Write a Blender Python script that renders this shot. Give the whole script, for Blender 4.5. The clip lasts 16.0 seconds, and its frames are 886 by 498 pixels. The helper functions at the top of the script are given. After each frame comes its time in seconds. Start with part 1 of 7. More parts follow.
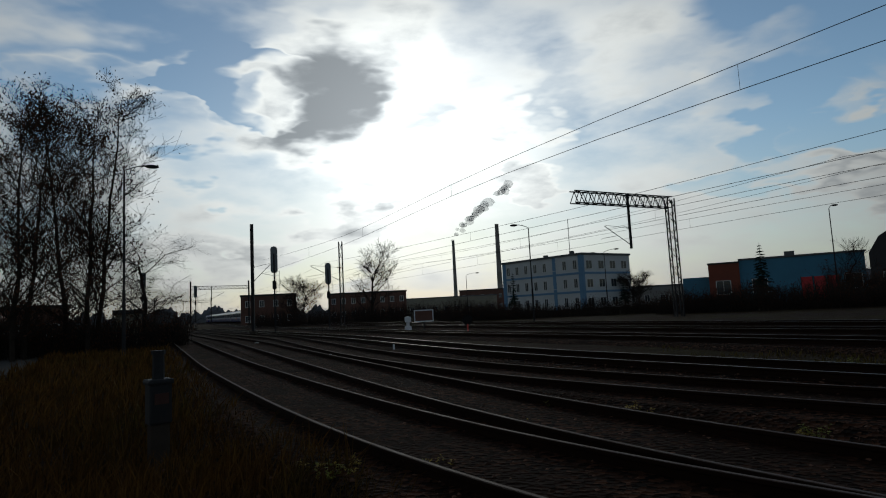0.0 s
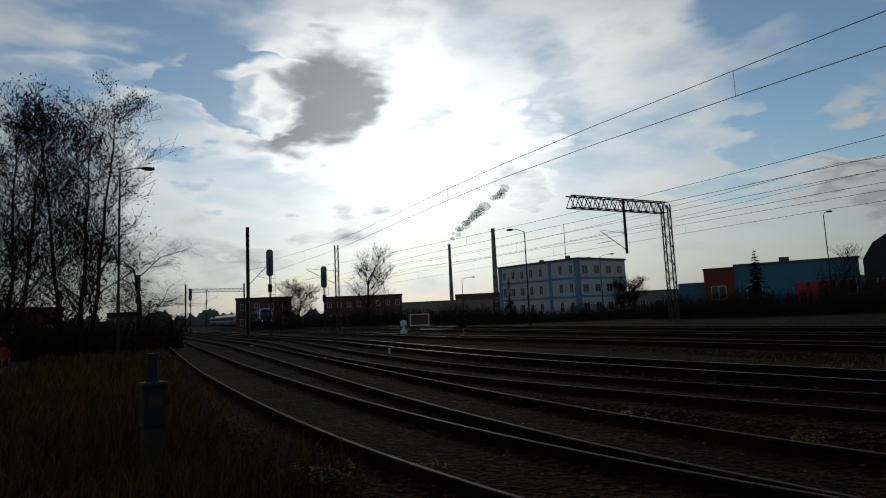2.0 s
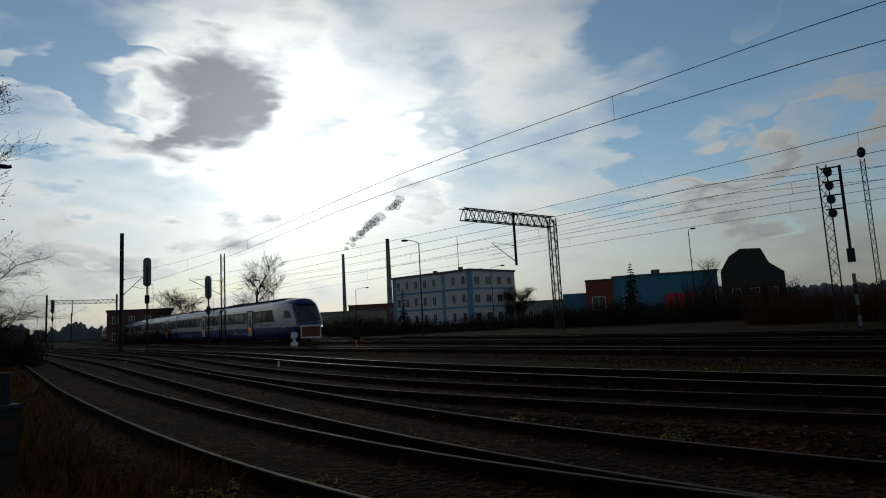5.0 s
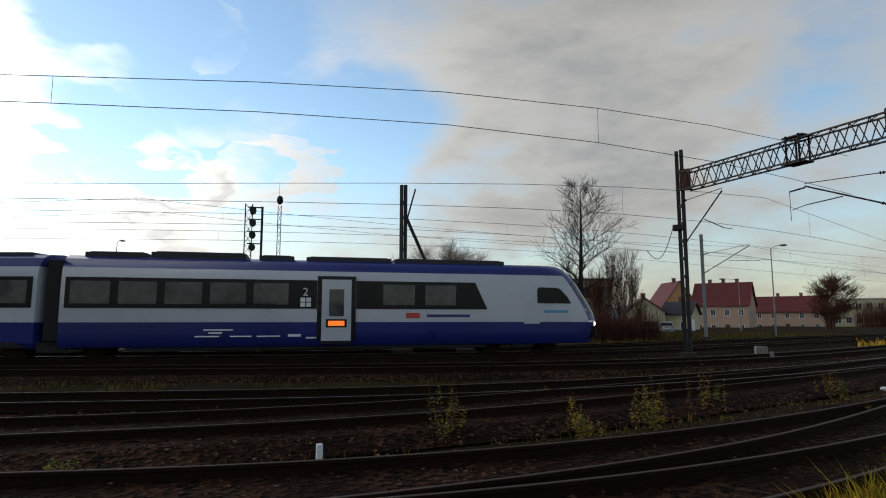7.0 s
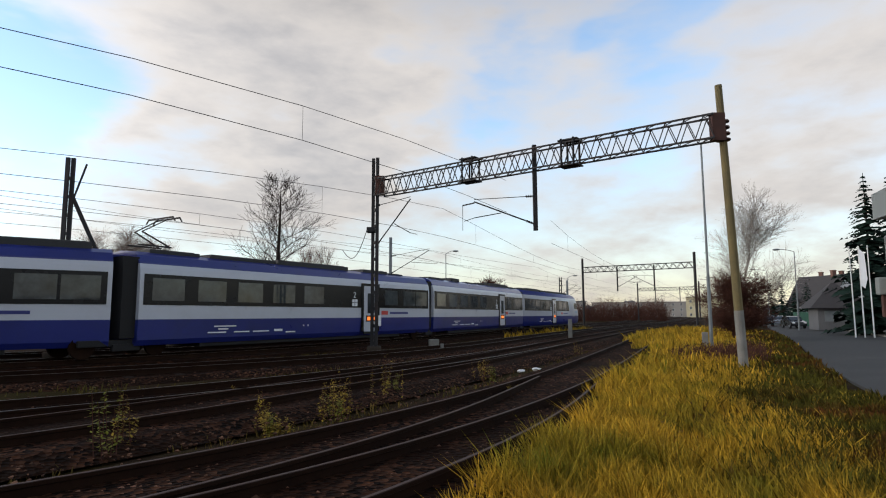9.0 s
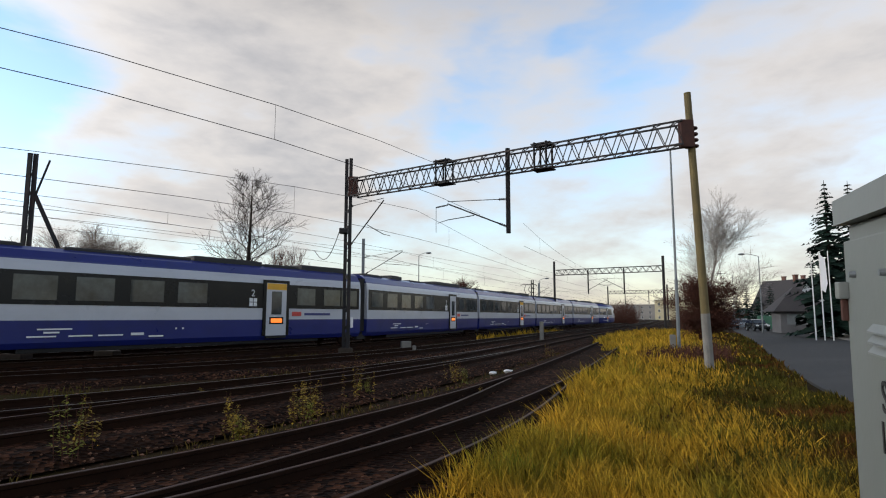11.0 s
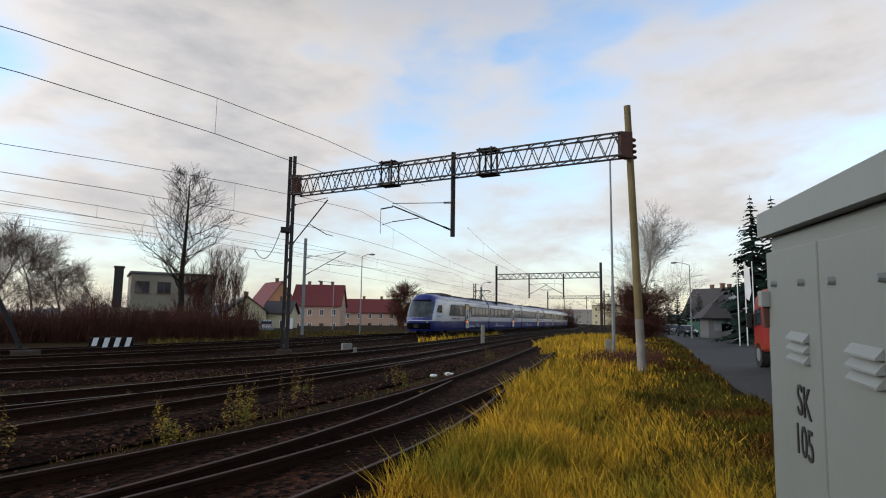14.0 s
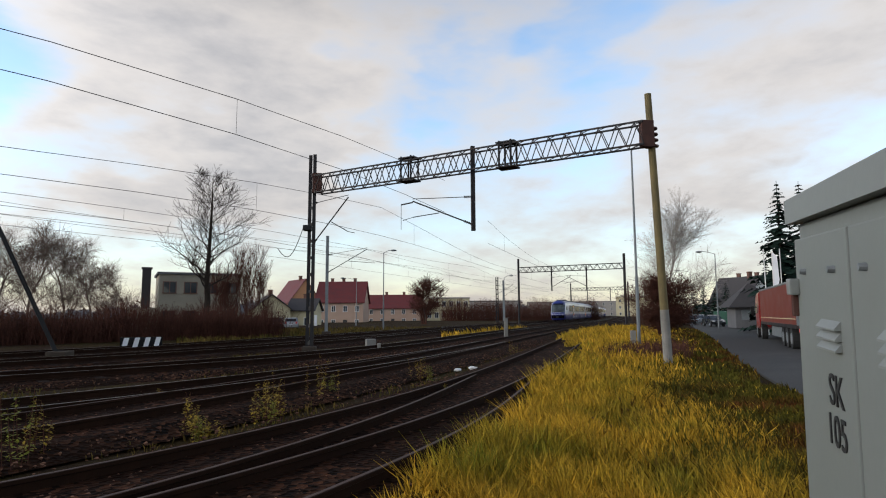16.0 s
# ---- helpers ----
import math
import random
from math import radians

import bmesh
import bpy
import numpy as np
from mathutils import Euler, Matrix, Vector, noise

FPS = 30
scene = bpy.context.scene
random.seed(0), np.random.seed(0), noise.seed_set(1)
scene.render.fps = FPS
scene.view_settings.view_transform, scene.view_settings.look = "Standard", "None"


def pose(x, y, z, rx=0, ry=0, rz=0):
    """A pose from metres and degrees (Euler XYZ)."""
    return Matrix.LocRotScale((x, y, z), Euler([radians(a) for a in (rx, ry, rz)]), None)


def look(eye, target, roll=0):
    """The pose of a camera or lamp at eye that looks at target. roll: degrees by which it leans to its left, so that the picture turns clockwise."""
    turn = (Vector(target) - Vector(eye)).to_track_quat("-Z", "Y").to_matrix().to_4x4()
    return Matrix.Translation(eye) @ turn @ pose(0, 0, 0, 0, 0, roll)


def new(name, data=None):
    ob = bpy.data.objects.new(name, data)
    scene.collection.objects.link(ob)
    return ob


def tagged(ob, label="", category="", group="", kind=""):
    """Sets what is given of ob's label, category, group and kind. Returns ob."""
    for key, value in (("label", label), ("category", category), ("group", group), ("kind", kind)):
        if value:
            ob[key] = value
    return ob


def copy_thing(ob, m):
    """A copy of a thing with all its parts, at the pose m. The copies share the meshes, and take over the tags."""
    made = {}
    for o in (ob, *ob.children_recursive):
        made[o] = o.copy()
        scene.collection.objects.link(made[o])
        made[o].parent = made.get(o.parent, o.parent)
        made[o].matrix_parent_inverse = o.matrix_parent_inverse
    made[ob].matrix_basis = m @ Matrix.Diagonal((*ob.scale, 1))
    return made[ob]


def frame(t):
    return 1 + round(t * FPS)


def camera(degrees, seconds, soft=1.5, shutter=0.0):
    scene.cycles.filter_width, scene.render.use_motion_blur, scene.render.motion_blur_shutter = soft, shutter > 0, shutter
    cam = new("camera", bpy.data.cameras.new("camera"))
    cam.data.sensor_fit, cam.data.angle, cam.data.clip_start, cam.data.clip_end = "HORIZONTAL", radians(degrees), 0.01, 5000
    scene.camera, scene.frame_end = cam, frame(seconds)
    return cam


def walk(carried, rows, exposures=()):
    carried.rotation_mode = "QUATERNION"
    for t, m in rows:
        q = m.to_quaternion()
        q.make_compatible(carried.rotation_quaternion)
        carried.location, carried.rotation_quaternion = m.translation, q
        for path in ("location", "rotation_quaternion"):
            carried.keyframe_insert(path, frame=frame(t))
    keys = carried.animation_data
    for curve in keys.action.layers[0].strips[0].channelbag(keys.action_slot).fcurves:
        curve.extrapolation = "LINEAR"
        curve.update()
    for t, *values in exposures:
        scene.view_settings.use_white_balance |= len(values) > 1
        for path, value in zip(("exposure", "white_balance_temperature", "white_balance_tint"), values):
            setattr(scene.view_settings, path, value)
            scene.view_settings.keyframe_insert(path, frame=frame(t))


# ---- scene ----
cam = camera(74.0, 16.0, soft=1.1)
EYE = (0.0, 0.0, 1.5)
PATH = [
    (0.0, pose(*EYE, 95.71, 2.92, 0.00)),
    (0.5, pose(*EYE, 95.83, 2.85, -0.16)),
    (1.0, pose(*EYE, 95.77, 2.66, -0.03)),
    (1.5, pose(*EYE, 95.77, 2.64, -0.18)),
    (2.0, pose(*EYE, 96.08, 2.64, -0.41)),
    (2.5, pose(*EYE, 96.36, 2.38, -1.07)),
    (3.0, pose(*EYE, 95.99, 2.44, -1.23)),
    (5.5, pose(*EYE, 97.27, 2.40, -18.40)),
    (6.0, pose(*EYE, 97.80, 0.60, -32.20)),
    (6.5, pose(*EYE, 97.60, 1.75, -50.80)),
    (7.0, pose(*EYE, 96.80, 0.00, -63.10)),
    (7.5, pose(*EYE, 96.50, 0.20, -75.20)),
    (8.0, pose(*EYE, 95.70, 0.80, -83.20)),
    (8.5, pose(*EYE, 96.05, 0.35, -90.20)),
    (9.0, pose(*EYE, 96.42, 0.20, -92.10)),
    (11.5, pose(*EYE, 96.57, -0.34, -95.93)),
    (12.0, pose(*EYE, 96.51, -0.57, -97.04)),
    (12.5, pose(*EYE, 96.39, -0.25, -97.39)),
    (13.0, pose(*EYE, 96.56, -1.11, -98.99)),
    (13.5, pose(*EYE, 96.63, -1.08, -99.73)),
    (14.0, pose(*EYE, 96.88, -0.75, -100.35)),
    (14.5, pose(*EYE, 96.49, 0.03, -100.23)),
    (15.0, pose(*EYE, 96.44, 0.33, -99.22)),
    (15.5, pose(*EYE, 96.41, 0.49, -98.58)),
    (16.0, pose(*EYE, 96.34, 0.30, -98.15)),
]
EXPOSURES = [(0.0, -2.1, 6350, 3), (3.0, -2.1, 6350, 3), (5.5, -2.1, 6350, 3), (6.0, -1.65, 6400, 4), (6.5, -1.12, 6600, 5), (7.0, -0.52, 6850, 7), (7.5, -0.06, 7050, 11), (8.5, 0.04, 7000, 12), (16.0, 0.04, 6850, 12)]
walk(cam, PATH, EXPOSURES)

# ---- world and sun ----
SUN_AZ, SUN_EL = 2.0, 15.0      # degrees, azimuth to the left of +y


def heading(az, el=0.0):
    a, e = radians(az), radians(el)
    return Vector((-math.sin(a) * math.cos(e), math.cos(a) * math.cos(e), math.sin(e)))


class Nodes:
    """Short hand for node trees."""

    def __init__(self, tree):
        self.t = tree

    def add(self, kind, **props):
        n = self.t.nodes.new(kind)
        for k, v in props.items():
            if k in n.inputs:
                n.inputs[k].default_value = v
            else:
                setattr(n, k, v)
        return n

    def link(self, a, b):
        self.t.links.new(a, b)

    def math(self, op, a, b=0.0, clamp=False):
        n = self.t.nodes.new("ShaderNodeMath")
        n.operation, n.use_clamp = op, clamp
        for i, v in enumerate((a, b)):
            if isinstance(v, (int, float)):
                n.inputs[i].default_value = v
            else:
                self.link(v, n.inputs[i])
        return n.outputs[0]

    def mix(self, fac, a, b):
        n = self.t.nodes.new("ShaderNodeMix")
        n.data_type = "RGBA"
        for sock, v in ((n.inputs[0], fac), (n.inputs[6], a), (n.inputs[7], b)):
            if isinstance(v, (int, float)):
                sock.default_value = v
            elif isinstance(v, tuple):
                sock.default_value = (*v[:3], 1)
            else:
                self.link(v, sock)
        return n.outputs[2]

    def ramp(self, fac, stops, soft=False):
        n = self.t.nodes.new("ShaderNodeValToRGB")
        el = n.color_ramp.elements
        while len(el) < len(stops):
            el.new(0.5)
        for e, (p, c) in zip(el, stops):
            e.position = p
            e.color = (c, c, c, 1) if isinstance(c, (int, float)) else (*c, 1)
        n.color_ramp.interpolation = "EASE" if soft else "LINEAR"
        self.link(fac, n.inputs[0])
        return n.outputs[0]

    def noise(self, vec, scale, detail=4.0, rough=0.55, dist=0.0):
        n = self.add("ShaderNodeTexNoise", Scale=scale, Detail=detail, Roughness=rough, Distortion=dist)
        if vec is not None:
            self.link(vec, n.inputs["Vector"])
        return n.outputs["Fac"]


def build_world():
    w = bpy.data.worlds.new("sky")
    scene.world = w
    w.use_nodes = True
    N = Nodes(w.node_tree)
    w.node_tree.nodes.clear()
    out = N.add("ShaderNodeOutputWorld")
    bg = N.add("ShaderNodeBackground")
    sky = N.add("ShaderNodeTexSky", sky_type="NISHITA", sun_disc=False)
    sky.sun_elevation, sky.sun_rotation = radians(SUN_EL), radians(-SUN_AZ)
    sky.air_density, sky.dust_density, sky.ozone_density = 1.0, 0.2, 2.0
    tc = N.add("ShaderNodeTexCoord")
    way = tc.outputs["Generated"]
    # clouds lie on a flat layer: divide the direction by its height
    sep = N.add("ShaderNodeSeparateXYZ")
    N.link(way, sep.inputs[0])
    h = N.math("ADD", N.math("MAXIMUM", sep.outputs[2], 0.0), 0.30)
    comb = N.add("ShaderNodeCombineXYZ")
    N.link(N.math("DIVIDE", sep.outputs[0], h), comb.inputs[0])
    N.link(N.math("DIVIDE", sep.outputs[1], h), comb.inputs[1])
    N.link(N.math("MULTIPLY", sep.outputs[2], 3.0), comb.inputs[2])
    flat = comb.outputs[0]
    big = N.noise(flat, 1.7, 5.0, 0.48, 0.1)
    fine = N.noise(flat, 6.5, 6.0, 0.58, 0.1)
    dens = N.math("ADD", N.math("MULTIPLY", N.math("SUBTRACT", big, 0.5), 1.25), N.math("ADD", N.math("MULTIPLY", N.math("SUBTRACT", fine, 0.5), 0.4), 0.52))

    ruffle = N.add("ShaderNodeTexNoise", Scale=2.6, Detail=4.0, Roughness=0.5)
    N.link(flat, ruffle.inputs["Vector"])
    shift = N.add("ShaderNodeVectorMath", operation="SUBTRACT")
    N.link(ruffle.outputs["Color"], shift.inputs[0])
    shift.inputs[1].default_value = (0.5, 0.5, 0.5)
    grow = N.add("ShaderNodeVectorMath", operation="SCALE", Scale=0.06)
    N.link(shift.outputs[0], grow.inputs[0])
    bent = N.add("ShaderNodeVectorMath", operation="ADD")
    N.link(way, bent.inputs[0])
    N.link(grow.outputs[0], bent.inputs[1])

    def lobe(az, el, deg, gain):
        """A cloud body (gain above 0) or a clear gap (below 0) in one direction of the sky."""
        v = N.add("ShaderNodeVectorMath", operation="DOT_PRODUCT")
        N.link(bent.outputs[0], v.inputs[0])
        v.inputs[1].default_value = heading(az, el)
        c = math.cos(radians(deg))
        f = N.math("DIVIDE", N.math("SUBTRACT", v.outputs["Value"], c), 1 - c, clamp=True)
        return N.math("MULTIPLY", N.math("POWER", f, 1.3), gain)

    for az, el, deg, gain in CLOUDS:
        dens = N.math("ADD", dens, lobe(az, el, deg, gain))
    cover = N.ramp(dens, [(0.12, 0.0), (0.80, 1.0)], True)
    thick = N.ramp(N.math("ADD", N.math("MULTIPLY", dens, 0.5), N.math("MULTIPLY", N.math("SUBTRACT", fine, 0.5), 0.45)), [(0.24, 0.0), (0.88, 1.0)], True)
    # light that the cloud scatters forward, round the hidden sun
    glow_wide = N.add("ShaderNodeVectorMath", operation="DOT_PRODUCT")
    N.link(way, glow_wide.inputs[0])
    glow_wide.inputs[1].default_value = heading(SUN_AZ, SUN_EL)
    g = N.math("MAXIMUM", glow_wide.outputs["Value"], 0.0)
    aureole = N.math("ADD", N.math("MULTIPLY", N.math("POWER", g, 10.0), 9.0), N.math("MULTIPLY", N.math("POWER", g, 60.0), 30.0))
    forward = N.math("MULTIPLY", N.math("POWER", g, 4.0), 30.0)
    # clouds dimmed towards the zenith, above the view, to darken the ground
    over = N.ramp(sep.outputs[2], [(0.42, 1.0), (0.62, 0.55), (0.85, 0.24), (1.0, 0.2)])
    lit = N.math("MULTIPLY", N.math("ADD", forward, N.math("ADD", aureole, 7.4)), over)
    shade = N.math("SUBTRACT", 1.0, N.math("MULTIPLY", thick, N.math("ADD", N.math("MULTIPLY", N.math("POWER", g, 3.0), 0.38), 0.36)))
    cloud_col = N.add("ShaderNodeVectorMath", operation="SCALE")
    tint = N.mix(thick, (1.0, 0.98, 0.965), (0.90, 0.93, 1.0))
    N.link(tint, cloud_col.inputs[0])
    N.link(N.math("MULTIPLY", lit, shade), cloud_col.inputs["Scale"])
    # haze low over the ground
    haze = N.ramp(sep.outputs[2], [(0.0, 1.0), (0.09, 0.45), (0.25, 0.0)])
    hz = N.add("ShaderNodeVectorMath", operation="SCALE")
    hz.inputs[0].default_value = (1.0, 0.955, 0.95)
    N.link(N.math("ADD", N.math("MULTIPLY", forward, 0.6), N.math("ADD", N.math("MULTIPLY", aureole, 0.22), 4.5)), hz.inputs["Scale"])
    clear = N.add("ShaderNodeVectorMath", operation="SCALE", Scale=3.5)
    N.link(sky.outputs[0], clear.inputs[0])
    both = N.mix(N.math("MULTIPLY", cover, 0.95), clear.outputs[0], cloud_col.outputs[0])
    final = N.mix(N.math("MULTIPLY", haze, 0.8), both, hz.outputs[0])
    N.link(final, bg.inputs["Color"])
    bg.inputs["Strength"].default_value = 0.1
    N.link(bg.outputs[0], out.inputs[0])


# azimuth, elevation, half width in degrees, gain: the cloud bodies and the clear gaps between them
CLOUDS = [
    (4.0, 26.0, 7.4, 0.38), (11.5, 19.5, 9.2, 0.48), (16.4, 17.0, 6.4, 0.36), (9.2, 15.6, 5.6, 0.42), (10.7, 10.0, 4.8, 0.36), (17.6, 7.7, 6.6, 0.19),
    (12.4, 24.4, 4.4, 0.21), (-7.3, 15.4, 4.3, 0.38), (-23.0, 14.3, 6.9, 0.1), (-20.8, 22.6, 7.4, 0.12), (31.4, 21.6, 4.3, 0.38), (23.3, 19.4, 4.0, 0.22),
    (24.8, 8.4, 6.9, 0.15), (-35.4, 12.1, 4.6, 0.31), (23.3, 25.4, 10.3, -0.4), (32.6, 25.2, 8.3, -0.4), (36.0, 15.7, 7.6, -0.27), (19.1, 21.1, 3.1, -0.51),
    (21.4, 15.3, 4.1, -0.47), (-6.7, 22.9, 8.3, -0.1), (-10.3, 18.5, 4.8, -0.13), (1.5, 19.6, 4.1, -0.17), (-29.7, 21.6, 7.6, -0.47), (-32.9, 15.4, 5.5, -0.45),
    (-29.3, 12.8, 4.8, -0.34), (-38.8, 23.1, 13.1, -0.5), (-54.0, 17.9, 8.6, -0.35), (-31.3, 26.8, 8.6, -0.35), (-42.0, 12.7, 3.4, -0.3), (-40.5, 24.9, 3.4, 0.23),
    (-44.4, 22.2, 2.9, 0.18), (-26.9, 20.6, 6.3, 0.42), (-35.1, 12.6, 4.6, 0.34), (-46.5, 15.9, 3.4, 0.36), (-74.0, 19.5, 14.9, 0.3), (-85.3, 19.9, 9.1, 0.25),
    (-68.5, 12.6, 8.6, 0.12), (-98.8, 23.4, 6.3, -0.18), (-112.5, 25.9, 6.3, -0.15), (-113.4, 13.1, 9.1, -0.1), (-58.3, 23.9, 6.3, -0.12), (-66.3, 21.1, 11.4, 0.13),
    (-84.5, 23.4, 9.7, 0.13), (-104.3, 19.0, 6.9, 0.12), (-123.5, 14.4, 14.3, 0.18), (-76.6, 12.1, 11.4, 0.07),
]
build_world()

sun = new("sun", bpy.data.lights.new("sun", "SUN"))
sun.data.energy, sun.data.angle, sun.data.color = 0.6, radians(9), (1.0, 0.93, 0.82)
sun.matrix_world = look(heading(SUN_AZ, SUN_EL) * 50, (0, 0, 0))


# ---- materials ----
def mat(name, col, rough=0.7, metal=0.0, var=0.25, scale=2.0, fine=30.0, bump=0.15, dirt=None, dirt_amount=0.4, island=0.0, random=0.0, spec=0.5, coat=0.0, emit=None, trans=0.0, alpha=1.0):
    """A procedural surface: base colour with coarse and fine variation, dirt, relief."""
    m = bpy.data.materials.new(name)
    m.use_nodes = True
    N = Nodes(m.node_tree)
    b = m.node_tree.nodes["Principled BSDF"]
    pos = N.add("ShaderNodeNewGeometry")
    tc = N.add("ShaderNodeTexCoord")
    v = tc.outputs["Object"]
    coarse = N.noise(v, scale, 5.0, 0.6)
    grain = N.noise(v, fine, 3.0, 0.6)
    lo = tuple(c * (1 - var) for c in col)
    hi = tuple(min(1.0, c * (1 + var)) for c in col)
    c = N.mix(N.ramp(coarse, [(0.3, 0.0), (0.7, 1.0)]), lo, hi)
    c = N.mix(N.math("MULTIPLY", N.ramp(grain, [(0.35, 0.0), (0.65, 1.0)]), 0.35), c, lo)
    if dirt:
        d = N.noise(v, scale * 0.6, 6.0, 0.7, 0.5)
        c = N.mix(N.math("MULTIPLY", N.ramp(d, [(0.48, 0.0), (0.68, 1.0)]), dirt_amount), c, dirt)
    if island:
        k = N.math("ADD", N.math("MULTIPLY", pos.outputs["Random Per Island"], island * 2), 1 - island)
        s = N.add("ShaderNodeVectorMath", operation="SCALE")
        N.link(c, s.inputs[0])
        N.link(k, s.inputs["Scale"])
        c = s.outputs[0]
    if random:
        info = N.add("ShaderNodeObjectInfo")
        k = N.math("ADD", N.math("MULTIPLY", info.outputs["Random"], random * 2), 1 - random)
        s = N.add("ShaderNodeVectorMath", operation="SCALE")
        N.link(c, s.inputs[0])
        N.link(k, s.inputs["Scale"])
        c = s.outputs[0]
    N.link(c, b.inputs["Base Color"])
    b.inputs["Metallic"].default_value = metal
    b.inputs["Specular IOR Level"].default_value = spec
    b.inputs["Coat Weight"].default_value = coat
    r = N.math("ADD", N.math("MULTIPLY", N.math("SUBTRACT", coarse, 0.5), 0.3), rough, clamp=True)
    N.link(r, b.inputs["Roughness"])
    if bump:
        bp_ = N.add("ShaderNodeBump", Strength=bump, Distance=0.02)
        N.link(grain, bp_.inputs["Height"])
        N.link(bp_.outputs[0], b.inputs["Normal"])
    if emit:
        b.inputs["Emission Color"].default_value = (*emit[0], 1)
        b.inputs["Emission Strength"].default_value = emit[1]
    b.inputs["Alpha"].default_value = alpha
    if trans:
        b.inputs["Transmission Weight"].default_value = trans
    return m


def ground_material():
    """Trampled soil, gravel and dry grass, in drifts."""
    m = bpy.data.materials.new("ground")
    m.use_nodes = True
    N = Nodes(m.node_tree)
    b = m.node_tree.nodes["Principled BSDF"]
    v = N.add("ShaderNodeTexCoord").outputs["Object"]
    big, mid, fine = N.noise(v, 0.16, 5, 0.6), N.noise(v, 1.4, 5, 0.65), N.noise(v, 22, 4, 0.7)
    soil = N.mix(fine, (0.007, 0.004, 0.0025), (0.048, 0.024, 0.013))
    grass = N.mix(mid, (0.016, 0.015, 0.004), (0.055, 0.036, 0.010))
    c = N.mix(N.ramp(N.math("ADD", N.math("MULTIPLY", big, 0.7), N.math("MULTIPLY", mid, 0.3)), [(0.44, 0.0), (0.58, 1.0)]), soil, grass)
    N.link(c, b.inputs["Base Color"])
    b.inputs["Roughness"].default_value = 0.95
    b.inputs["Specular IOR Level"].default_value = 0.05
    bp_ = N.add("ShaderNodeBump", Strength=0.8, Distance=0.06)
    N.link(N.math("ADD", mid, fine), bp_.inputs["Height"])
    N.link(bp_.outputs[0], b.inputs["Normal"])
    return m


def ballast_material():
    m = bpy.data.materials.new("ballast")
    m.use_nodes = True
    N = Nodes(m.node_tree)
    b = m.node_tree.nodes["Principled BSDF"]
    v = N.add("ShaderNodeTexCoord").outputs["Object"]
    vor = N.add("ShaderNodeTexVoronoi", Scale=14.0)
    N.link(v, vor.inputs["Vector"])
    sepc = N.add("ShaderNodeSeparateColor")
    N.link(vor.outputs["Color"], sepc.inputs[0])
    big = N.noise(v, 0.5, 5, 0.65)
    stone = N.mix(N.math("POWER", sepc.outputs[0], 2.0), (0.005, 0.003, 0.002), (0.092, 0.038, 0.020))
    c = N.mix(N.ramp(big, [(0.42, 0.0), (0.62, 1.0)]), stone, (0.014, 0.006, 0.003))
    N.link(c, b.inputs["Base Color"])
    b.inputs["Roughness"].default_value = 0.95
    b.inputs["Specular IOR Level"].default_value = 0.05
    bp_ = N.add("ShaderNodeBump", Strength=1.0, Distance=0.05)
    N.link(vor.outputs["Distance"], bp_.inputs["Height"])
    N.link(bp_.outputs[0], b.inputs["Normal"])
    return m


